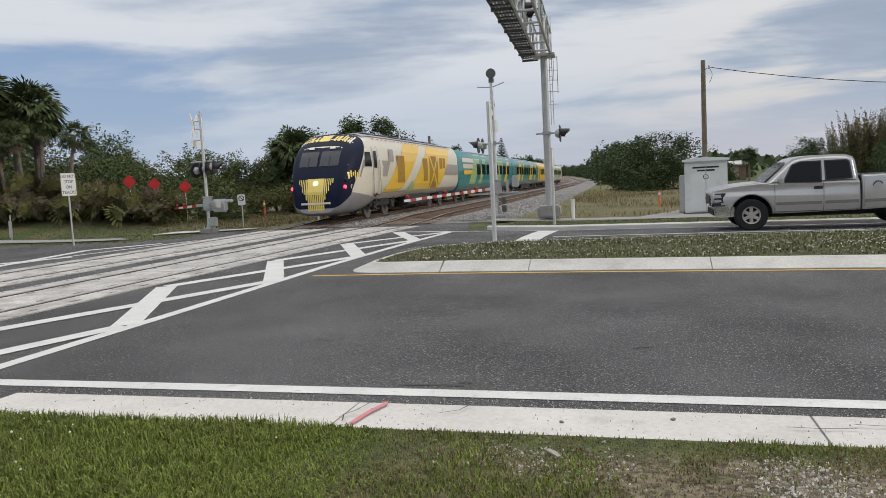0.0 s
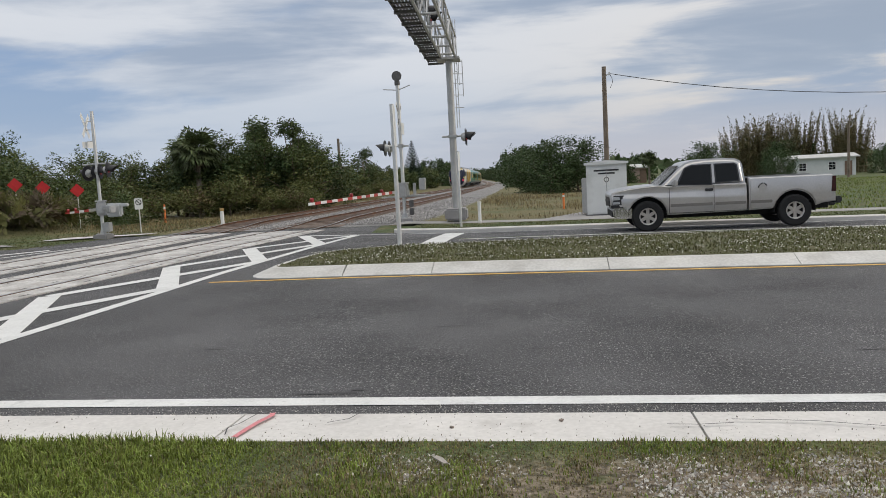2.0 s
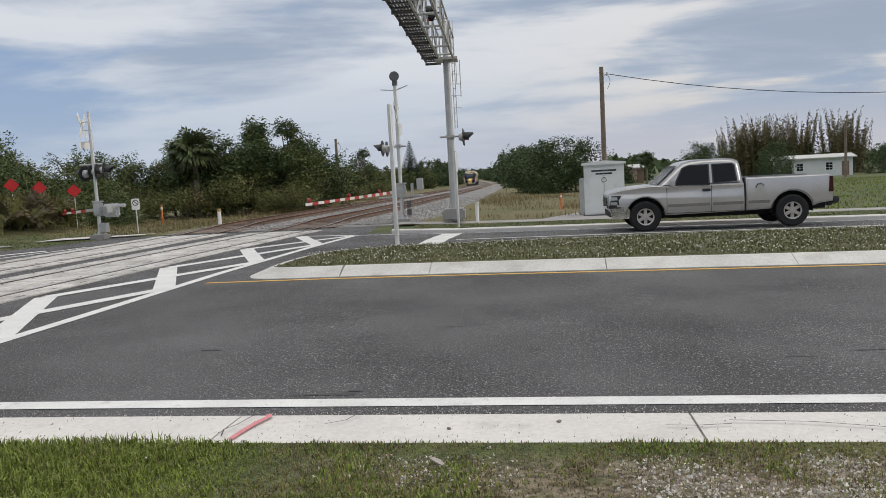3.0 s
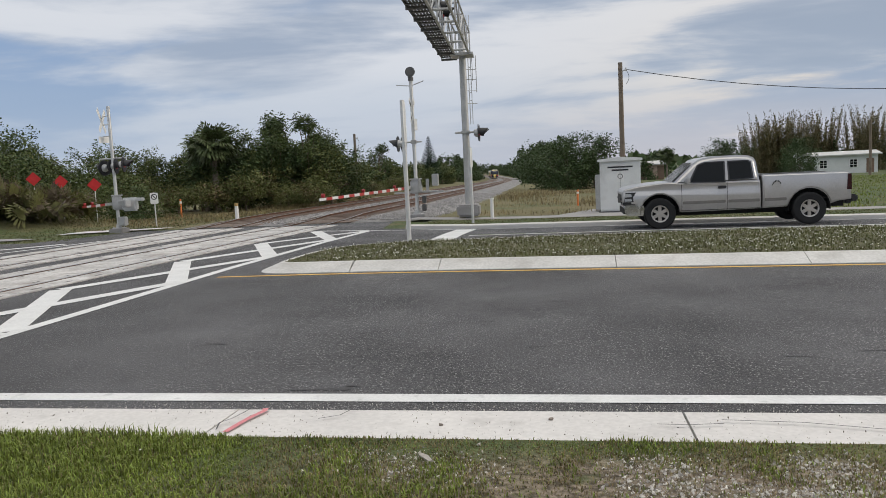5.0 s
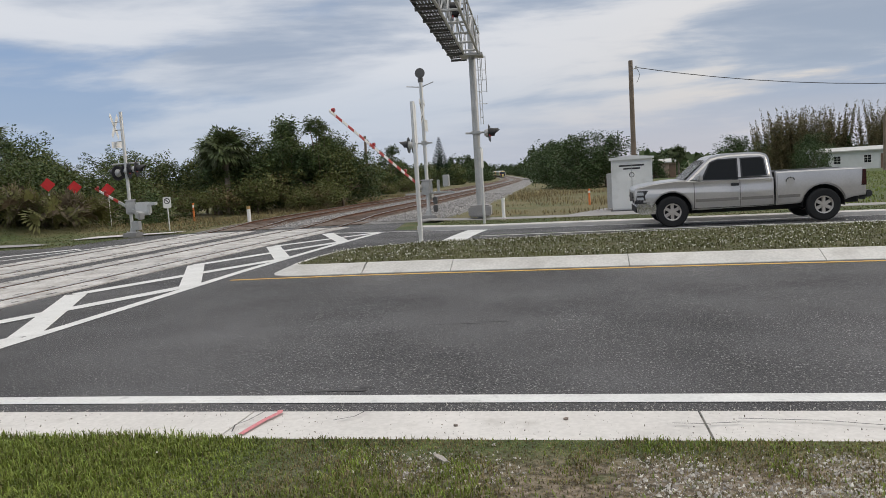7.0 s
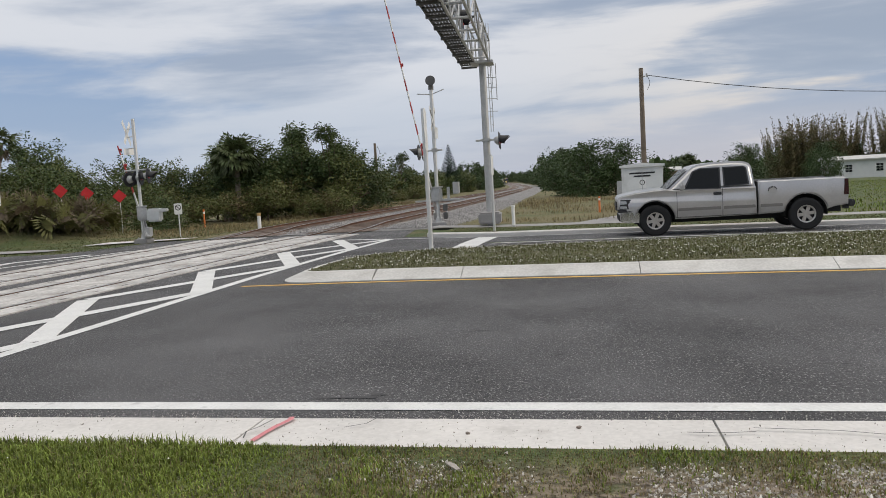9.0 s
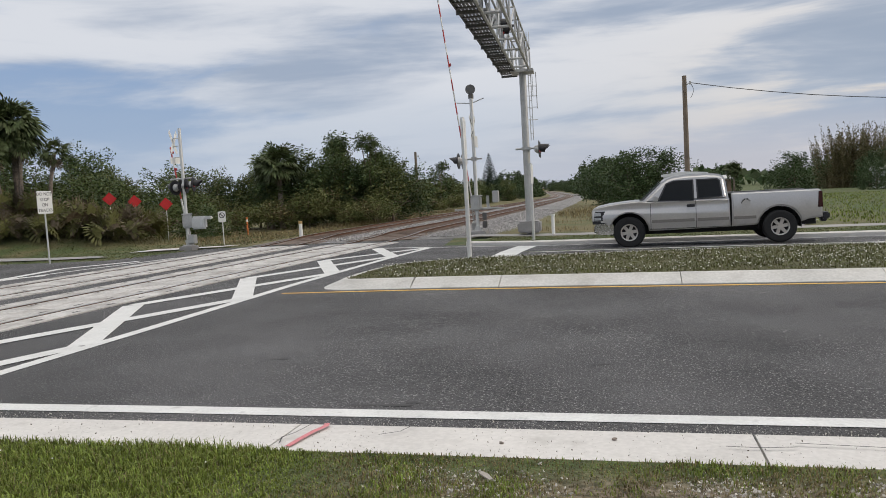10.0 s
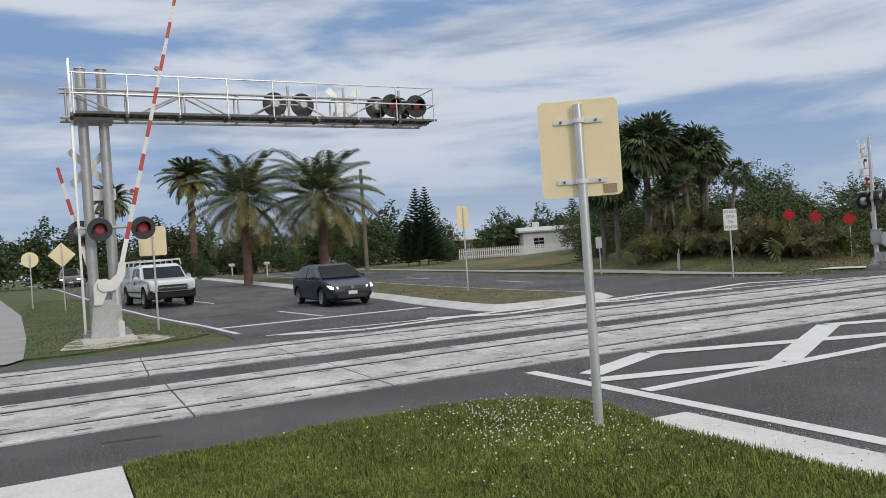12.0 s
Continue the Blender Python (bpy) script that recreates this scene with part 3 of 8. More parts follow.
drape("concrete_pad", [(0.0, 27.52), (6.0, 27.52), (7.5, 31.5), (1.6, 31.5)], 0.06, CONCRETE_G, 2.0, label="concrete pad under the equipment cabinet", category="pavement")
drape("pavement", [(-150, 23.9), (-28, 23.7), (-18.9, 23.6), (-17.9, 23.9), (-19, 24.6), (-28, 24.8), (-150, 25.2)], 0.03, CONCRETE_G, 1.0, z=land, label="narrow concrete pavement beside the western lawn", category="pavement")
drape("concrete_pad", [(-18.4, 25.6), (-15.0, 26.9), (-14.6, 27.6), (-18.2, 27.1)], 0.05, CONCRETE, 1.0, label="concrete pad round the signal mast", category="pavement")
drape("pavement", [(-6.72, -14), (-6.72, 0.72), (-5.9, 0.72), (20, 0.72), (20, -1.0), (-5.2, -1.0), (-5.2, -14)], 0.045, CONCRETE, 2.0, label="pale concrete pavement ending at the crossing", category="pavement")
drape("pavement", [(-150, -12.6), (-80, -6.6), (-56, -4.2), (-35.3, -2.3), (-23.8, -1.8), (-17.0, -1.8), (-17.0, -0.6), (-17.75, -0.34), (-23.8, -0.44), (-35.3, -0.93), (-56, -2.83), (-80, -5.21), (-150, -11.2)], 0.03, CONCRETE_G, 2.0, label="grey concrete pavement west of the tracks", category="pavement")
VERGE_S = curve([(160, 4.87), (60, 4.87), (20, 4.87), (-3, 4.87), (-4.6, 4.89), (-5.6, 5.05), (-6.35, 4.8), (-6.7, 4.2), (-6.85, 3.2), (-6.8, 2.0), (-6.75, 0.74)], 5)
drape("verge", VERGE_S + [(160, 0.74)], 0.035, TURF, 0.8, 0.08, label="rough turf with clover and bare stony ground beside the kerb", category="grass")
VERGE_W = [(-160, -5.05), (-103, -1.45), (-70, 0.1), (-45, 1.67), (-34, 2.4), (-28, 2.9), (-21.8, 3.7), (-19.4, 3.75), (-18.6, 3.2), (-18.2, 2.0), (-17.6, 0.4), (-17.75, -0.33), (-23.8, -0.43), (-35.3, -0.92), (-56, -2.82), (-80, -5.2), (-160, -12.0)]
drape("verge", VERGE_W, 0.03, TURF, 2.0, 0.06, label="dry mown turf between road and pavement", category="grass")

drape("sand_patch", [(-21.4, 0.75), (-20.2, 0.5), (-18.6, 0.35), (-18.0, 1.2), (-18.4, 2.5), (-19.2, 2.9), (-20.6, 2.5), (-21.5, 1.6)], 0.045, mat("pale_sand", (0.52, 0.47, 0.38), 0.95, var=0.2, scale=3, fine=30, bump=0.6, dist=0.02, spot=((0.10, 0.11, 0.04), 2.2, 0.5, 0.6, 0.9)), 0.5, label="patch of pale sand and stones round the gate footing", category="sand")

# scuffs and patches on the asphalt
SCUFF = mat("tar_scuff", (0.052, 0.050, 0.051), 0.7, var=0.25, scale=14, fine=60)
for x0, y0, ln, w, a in ((-1.3, 6.02, 0.22, 0.06, 4), (-1.2, 6.1, 0.12, 0.04, -3), (-0.75, 8.55, 0.30, 0.02, 4), (-1.1, 8.52, 0.16, 0.015, 1), (1.35, 8.45, 0.2, 0.018, 2), (0.25, 10.2, 0.2, 0.03, 8), (0.35, 9.85, 0.16, 0.03, -4), (2.9, 10.3, 0.3, 0.02, 1), (-8.0, 0.9, 0.55, 0.12, 80), (-1.45, 6.0, 0.5, 0.035, 2), (-0.4, 8.62, 0.2, 0.017, -2), (0.9, 9.2, 0.23, 0.014, 2), (2.1, 8.9, 0.16, 0.014, -3), (3.1, 7.2, 0.41, 0.017, 4), (2.4, 7, 0.27, 0.014, -5), (3.6, 9.9, 0.23, 0.017, 2), (-2.4, 9.4, 0.35, 0.02, 6), (-3.1, 7.6, 0.25, 0.02, -8), (1.5, 11.2, 0.27, 0.017, 1), (-1.6, 11.0, 0.3, 0.025, 12), (4.6, 8.1, 0.27, 0.017, -2), (0.2, 7.4, 0.2, 0.018, 20)):
    c, s_ = math.cos(radians(a)), math.sin(radians(a))
    ribbon("scuff_mark", [(x0 - c * ln / 2, y0 - s_ * ln / 2), (x0, y0 + 0.012), (x0 + c * ln / 2, y0 + s_ * ln / 2)], w, 0.005, SCUFF, "dark scuff of tar on the asphalt", "road mark")
for pts in ([(-1.80, 4.97), (-1.84, 5.1), (-1.79, 5.2), (-1.74, 5.44)], [(-1.18, 5.2), (-1.05, 5.28), (-1.0, 5.42)], [(1.42, 5.24), (1.9, 5.2), (2.35, 5.08)], [(1.02, 5.15), (1.2, 5.14), (1.42, 5.17)]):
    ribbon("kerb_crack", pts, 0.009, 0.044, SCUFF, "thin dark crack across the kerb", "crack")


# ---- railway ----
def build_rails():
    for track, nm in ((NEAR_TRACK, "near"), (FAR_TRACK, "far")):
        t = thing("railway_track", "rusty running rails on ties and grey ballast" if nm == "near" else "rusty running rails of the further line", "railway track", kind="structure")
        ys = [-40 + 2.0 * i for i in range(60)] + [80 + 5 * i for i in range(100)]
        for off in (-0.7525, 0.7525):
            bm = bmn()
            extrude_profile(bm, [(-0.06, -0.06), (-0.02, -0.02), (-0.035, 0.045), (0.035, 0.045), (0.02, -0.02), (0.06, -0.06)], [along(track, y, off) for y in ys], z=lambda x, y: gz(x, y) + (0.0 if y < 27 else min(0.19, (y - 27) * 0.055)) - 0.022)
            part("rail", bm, RAIL, t)
            bm = bmn()
            extrude_profile(bm, [(-0.03, 0.0), (-0.03, 0.006), (0.03, 0.006), (0.03, 0.0)], [along(track, y, off) for y in ys], z=lambda x, y: gz(x, y) + (0.0 if y < 27 else min(0.19, (y - 27) * 0.055)) + 0.024)
            part("railhead", bm, RAIL_TOP, t, "bright worn railhead")
        bm = bmn()
        tie = None
        for i in range(150):
            y = 28.4 + 0.61 * i
            x, yy = along(track, y, 0)
            a = math.atan2(track_x(track, y + 1) - track_x(track, y - 1), 2)
            m = Matrix.Translation((x, yy, gz(x, yy) + 0.0 + min(0.10, (y - 27) * 0.035))) @ Matrix.Rotation(-a, 4, "Z")
            if tie is None:
                b = bmn()
                box(b, (0, 0, -0.02), (2.5, 0.24, 0.10), bev=0.02)
                tie = mesh_of(b, "tie", TIE)
            o = new("tie", tie)
            o.parent, o.matrix_basis = t, m
        # crossing panels: between the rails and outside them, in lengths
        pan = thing("crossing_surface", "weathered concrete crossing panels between the rails", "crossing surface", kind="structure")
        y0, y1 = (-13.0, 25.6) if nm == "near" else (-13.0, 26.0)
        L, y = 2.44, y0
        while y < y1:
            ye = min(y + L, y1)
            for lo, hi in ((-1.38, -0.82), (-0.655, 0.655), (0.82, 1.38)):
                bm = bmn()
                ring = [along(track, y + 0.012, lo), along(track, ye - 0.012, lo), along(track, ye - 0.012, hi), along(track, y + 0.012, hi)]
                slab(bm, ring[::-1], -0.03, 0.020)
                for v in bm.verts:
                    v.co.z += gz(v.co.x, v.co.y)
                part("panel", bm, PANEL, pan)
            y += L
        bm = bmn()
        for off in (-0.7525, 0.7525):
            extrude_profile(bm, [(-0.10, 0.003), (-0.10, 0.008), (0.10, 0.008), (0.10, 0.003)], [along(track, yy, off) for yy in [y0 + i for i in range(40) if y0 + i <= y1]])
        part("flangeway", bm, RUBBER, pan, "dark rubber flangeway filler")
        for off in (-1.22, -0.52, 0.52, 1.22):
            bm = bmn()
            yy = y0 + 0.5
            while yy < y1 - 0.5:
                ln = 0.10 + 0.07 * noise.noise((yy * 1.7, off, 3.0))
                ring = [along(track, yy - ln, off - 0.022), along(track, yy + ln, off - 0.022), along(track, yy + ln, off + 0.022), along(track, yy - ln, off + 0.022)]
                bm.faces.new([bm.verts.new((px, py, gz(px, py) + 0.0245)) for px, py in ring[::-1]])
                yy += 0.813
            tagged(part("lifting_slot", bm, RUBBER, pan), "row of dark lifting slots", "", "", "stuff")
        bm = bmn()
        ys2 = [26.9 + 1.5 * i for i in range(40)] + [88 + 6 * i for i in range(80)]
        extrude_profile(bm, [(-1.35, 0.0), (-1.3, 0.02), (1.3, 0.02), (1.35, 0.0)], [along(track, y, 0) for y in ys2], z=lambda x, y: gz(x, y) + 0.085 * min(1.0, (y - 26.8) / 3))
        part("track_bed", bm, mat("stained_ballast", (0.17, 0.13, 0.105), 0.95, var=0.3, scale=2, fine=12, bump=1.0, dist=0.05), t, "rust-stained ballast between the rails")
    # ballast bank under both lines
    bm = bmn()
    ys = [26.8 + 1.5 * i for i in range(40)] + [88 + 6 * i for i in range(80)]
    rows = []
    for y in ys:
        lift = min(1.0, (y - 26.8) / 3)
        xa, xb = track_x(FAR_TRACK, y), track_x(NEAR_TRACK, y)
        w = 1.0 + 0.02 * max(0, min(60, y - 30))
        prof = [(xa - 2.2, -0.06), (xa - 1.6, 0.07), (xa + 1.5, 0.07), (xb - 1.6, 0.06), (xb + 1.7, 0.09), (xb + 3.0 + 0.4 * w, 0.03), (xb + 4.2 + w, -0.16 * lift - 0.03)]
        rows.append([bm.verts.new((x, y, gz(x, y) + u * (lift if u > 0 else 1) + (random.uniform(-0.012, 0.012) if 0 < j < 6 else 0))) for j, (x, u) in enumerate(prof)])
    for r, s in zip(rows, rows[1:]):
        for j in range(len(r) - 1):
            bm.faces.new((r[j], r[j + 1], s[j + 1], s[j]))
    solo("ballast", bm, BALLAST, "grey crushed stone ballast of the railway bank", "ballast", kind="structure", smooth=True)


build_rails()


# ---- crossing signals, gates and signs ----
def at_land(x, y, rz=0.0, dz=0.0):
    return pose(x, y, land(x, y) + dz, 0, 0, rz)


def flasher(parent, x, y, z, face, lit=False, r=0.29):
    """A red warning lamp: round black screen, hood and lens. face: degrees from +y, turning left."""
    m = Matrix.Translation((x, y, z)) @ Matrix.Rotation(radians(face), 4, "Z")
    bm = bmn()
    cyl(bm, (0, -0.012, 0), (0, 0.012, 0), r, n=28)
    p = part("flasher", bm, BLACK, parent, "round black screen of a warning lamp", m=m)
    bm = bmn()
    cyl(bm, (0, -0.13, 0), (0, -0.012, 0), 0.11, 0.155, 16)
    cyl(bm, (0, -0.16, 0), (0, -0.13, 0), 0.10, 0.11, 16)
    part("housing", bm, STEEL, p, "grey lamp housing", True)
    bm = bmn()
    cyl(bm, (0, 0.012, 0), (0, 0.03, 0), 0.12, 0.10, 18)
    part("lens", bm, LENS_LIT if lit else LENS_RED, p, "red lamp lens", True)
    bm = bmn()
    k, rr = 14, 0.165
    for inner in (1.0, 0.96):
        rows = []
        for i in range(k + 1):
            a = radians(-25 + 230 * i / k)
            rows.append((bm.verts.new((rr * inner * math.cos(a), 0.012, rr * inner * math.sin(a))), bm.verts.new((rr * inner * math.cos(a), 0.16 + 0.20 * max(0, math.sin(a)), rr * inner * math.sin(a) - 0.02))))
        for a, b in zip(rows, rows[1:]):
            bm.faces.new((a[0], a[1], b[1], b[0]))
    part("hood", bm, BLACK, p, "black hood")
    return p


def crossbuck(parent, z, face, y=0.0, w=1.2, x=0.0):
    m = Matrix.Translation((x, y, z)) @ Matrix.Rotation(radians(face), 4, "Z")
    for s in (-1, 1):
        bm = bmn()
        box(bm, (0, 0.012 * s, 0), (w, 0.006, 0.2), Matrix.Rotation(radians(45 * s), 4, "Y"), 0.002)
        b = part("crossbuck_blade", bm, WHITE, parent, "white crossbuck blade", m=m)
        for q in (-1, 1):
            bm = bmn()
            box(bm, (q * 0.33, 0.012 * s + 0.005, 0), (0.28, 0.003, 0.10), Matrix.Rotation(radians(45 * s), 4, "Y"))
            part("lettering", bm, BLACK, b)


def gate_arm(parent, length, pivot, heading, lamps=3):
    """The arm lies along +y of its own space; it is keyed in motions()."""
    L = length
    bm = bmn()
    box(bm, (0, 0.5, 0), (0.03, 0.9, 0.11), bev=0.005)
    arm = part("gate_arm", bm, ALU, parent, "red and white striped gate arm", m=pivot)
    n = int((L - 0.9) / 0.42)
    for i in range(n):
        y0 = 0.95 + (L - 0.95) * i / n
        y1 = 0.95 + (L - 0.95) * (i + 1) / n
        h = 0.10 - 0.03 * i / n
        bm = bmn()
        box(bm, (0, (y0 + y1) / 2, 0), (0.022, y1 - y0, h))
        part("stripe", bm, REDST if i % 2 == 0 else WHITE, arm)
    for i in range(lamps):
        y = L - 0.25 - (L - 2.4) * i / max(1, lamps - 1) if lamps > 1 else L - 0.3
        bm = bmn()
        cyl(bm, (-0.04, y, 0.10), (0.04, y, 0.10), 0.055, n=12)
        box(bm, (0, y, 0.055), (0.03, 0.05, 0.05))
        part("arm_lamp", bm, LENS_RED, arm, "small red arm lamp")
    bm = bmn()
    box(bm, (0.05, -0.25, 0), (0.03, 1.0, 0.13), bev=0.01)
    box(bm, (-0.05, -0.25, 0), (0.03, 1.0, 0.13), bev=0.01)
    box(bm, (0, -0.85, -0.06), (0.24, 0.34, 0.26), bev=0.03)
    part("counterweight", bm, STEEL, arm, "grey counterweight arms")
    return arm


def mast_base(t, r, h, base=0.5):
    bm = bmn()
    cyl(bm, (0, 0, 0), (0, 0, h), r, n=16)
    part("mast", bm, ALU, t, "silver tubular mast", True)
    bm = bmn()
    box(bm, (0, 0, 0.06), (base, base, 0.2), bev=0.03)
    part("footing", bm, CONCRETE_G, t, "square concrete footing")
    bm = bmn()
    cyl(bm, (0, 0, 0.14), (0, 0, 0.34), r * 2.1, r * 1.25, 16)
    for sx in (-1, 1):
        for sy in (-1, 1):
            cyl(bm, (sx * 0.13, sy * 0.13, 0.16), (sx * 0.13, sy * 0.13, 0.23), 0.02, n=6)
    box(bm, (0, 0, 0.17), (0.36, 0.36, 0.03))
    part("base_plate", bm, STEEL, t, "bolted base casting")


def mechanism(t, z, heading):
    m = Matrix.Rotation(radians(heading), 4, "Z")
    bm = bmn()
    box(bm, (0, 0.02, z), (0.34, 0.36, 0.52), bev=0.04)
    box(bm, (0, 0.02, z + 0.28), (0.38, 0.40, 0.05), bev=0.01)
    box(bm, (0.18, 0.02, z), (0.03, 0.26, 0.36), bev=0.01)
    part("mechanism_box", bm, STEEL, t, "grey gate mechanism box", m=m)


def bell_gate():
    t = thing("gate_signal", "silver signal mast with bell, lamps and long gate arm", "crossing signal", at_land(-5.03, 28.14))
    mast_base(t, 0.068, 5.15, 0.7)
    bm = bmn()
    cyl(bm, (-0.10, -0.05, 5.42), (0.10, 0.05, 5.42), 0.185, 0.14, 20)
    cyl(bm, (0, 0, 5.1), (0, 0, 5.25), 0.10, n=10)
    part("bell", bm, STEEL_D, t, "round grey crossing bell", True, m=Matrix.Rotation(radians(70), 4, "Z"))
    bm = bmn()
    cyl(bm, (-0.55, 0, 4.98), (0, 0, 4.92), 0.018, n=6)
    cyl(bm, (0.48, 0, 5.08), (0, 0, 4.92), 0.018, n=6)
    part("crossarm", bm, STEEL, t)
    bm = bmn()
    cyl(bm, (-0.50, 0, 2.86), (0.30, 0, 2.86), 0.032, n=8)
    box(bm, (0, 0, 2.86), (0.2, 0.16, 0.14))
    cyl(bm, (-0.42, -0.3, 2.86), (-0.42, 0.3, 2.86), 0.03, n=8)
    part("lamp_bracket", bm, STEEL, t)
    for y in (-0.38, 0.38):
        flasher(t, -0.52, y, 2.80, 90, True)
    # crossbuck and number board seen on edge
    crossbuck(t, 4.0, -90)
    bm = bmn()
    box(bm, (0.10, 0, 3.5), (0.01, 0.6, 0.42), bev=0.002)
    part("board", bm, WHITE, t, "white board under the crossbuck")
    mechanism(t, 1.2, 175)
    bm = bmn()
    box(bm, (0.72, 0.1, 1.42), (0.22, 0.3, 0.44), bev=0.02)
    box(bm, (0.2, 0.1, 1.0), (1.2, 0.35, 0.05))
    box(bm, (0.42, 0.05, 1.22), (0.10, 0.12, 0.5), bev=0.02)
    box(bm, (0.1, 0, 0.98), (1.9, 0.06, 0.06))
    part("relay_box", bm, STEEL, t, "grey relay box on a bracket")
    bm = bmn()
    for z in (0.4, 0.7):
        box(bm, (0.28, 0, z), (0.16, 0.18, 0.26), bev=0.02)
    part("junction_box", bm, STEEL_D, t)
    arm = gate_arm(t, 8.6, Matrix.Translation((-0.16, 0, 1.17)), 175)
    return t, arm


def left_gate():
    t = thing("gate_signal", "silver signal mast with crossbuck and short gate arm", "crossing signal", at_land(-16.23, 26.4))
    mast_base(t, 0.062, 4.72, 0.55)
    crossbuck(t, 4.2, 106, w=1.15, x=-0.30)
    bm = bmn()
    box(bm, (0.0, 0.0, 3.5), (0.50, 0.012, 0.24), Matrix.Translation((-0.30, 0.05, 0)) @ Matrix.Rotation(radians(75), 4, "Z"), 0.002)
    part("board", bm, WHITE, t, "white track-number board")
    for z in (3.62, 4.05, 4.35):
        bm = bmn()
        cyl(bm, (0, 0, z), (-0.30, 0.02, z), 0.016, n=6)
        part("sign_bracket", bm, STEEL, t)
    bm = bmn()
    cyl(bm, (-0.62, 0.1, 2.78), (0.62, -0.1, 2.78), 0.032, n=8)
    part("lamp_bracket", bm, STEEL, t)
    flasher(t, -0.42, 0.08, 2.45, 75)
    flasher(t, -0.1, 0.16, 2.5, 75)
    flasher(t, 0.16, -0.06, 2.5, -75, True)
    flasher(t, 0.5, -0.1, 2.55, -75)
    mechanism(t, 1.12, -58)
    bm = bmn()
    box(bm, (0.62, -0.12, 1.05), (0.6, 0.24, 0.5), bev=0.06)
    box(bm, (0.95, -0.12, 1.22), (0.45, 0.2, 0.12), bev=0.03)
    part("relay_box", bm, ALU, t, "pale cast gate housing")
    bm = bmn()
    box(bm, (0.22, -0.05, 0.42), (0.28, 0.26, 0.34), bev=0.02)
    part("junction_box", bm, STEEL, t)
    arm = gate_arm(t, 3.1, Matrix.Translation((-0.1, 0.1, 1.1)), 57, 2)
    return t, arm


def west_gate():
    t = thing("gate_signal", "grey gate mechanism with long raised gate arm", "crossing signal", at_land(-19.9, 1.45))
    bm = bmn()
    box(bm, (0, 0, 0.06), (1.1, 1.2, 0.16), bev=0.04)
    part("footing", bm, CONCRETE, t, "pale concrete footing")
    bm = bmn()
    slab(bm, [(-0.42, 0.1), (0.26, 0.1), (0.18, 1.05), (-0.30, 1.05)], -0.22, 0.24, "x")
    bmesh.ops.bevel(bm, geom=bm.edges[:], offset=0.03, segments=2, affect="EDGES")
    part("mechanism_box", bm, STEEL, t, "tapered grey mechanism box")
    bm = bmn()
    cyl(bm, (0.1, 0.22, 0.1), (0.1, 0.22, 1.45), 0.10, n=14)
    box(bm, (0.1, 0.22, 0.3), (0.26, 0.26, 0.5), bev=0.04)
    part("mast", bm, ALU, t, "short silver mast", True)
    bm = bmn()
    cyl(bm, (0.30, -0.05, 1.42), (0.44, -0.05, 1.42), 0.16, n=16)
    slab(bm, [(-0.30, 0.95), (-0.12, 0.95), (0.0, 1.25), (0.22, 1.30), (0.42, 1.62), (0.46, 1.95), (0.30, 1.95), (0.24, 1.68), (0.06, 1.52), (-0.2, 1.58), (-0.30, 1.35)], 0.26, 0.36, "x")
    part("crank", bm, ALU, t, "pale cast crank arms")
    arm = gate_arm(t, 8.8, Matrix.Translation((0.12, 0.3, 1.6)), 0)
    return t, arm


def small_gate():
    t = thing("gate_signal", "short pavement gate with raised striped arm", "crossing signal", at_land(-20.9, 1.22))
    bm = bmn()
    cyl(bm, (0, 0, 0), (0, 0, 1.7), 0.09, n=14)
    box(bm, (0, 0, 0.08), (0.5, 0.5, 0.2), bev=0.03)
    part("mast", bm, ALU, t, "short silver mast", True)
    bm = bmn()
    box(bm, (0, 0, 1.3), (0.3, 0.34, 0.5), bev=0.04)
    part("mechanism_box", bm, STEEL, t)
    arm = gate_arm(t, 3.0, Matrix.Translation((0.16, 0, 1.5)), 180, 0)
    return t, arm


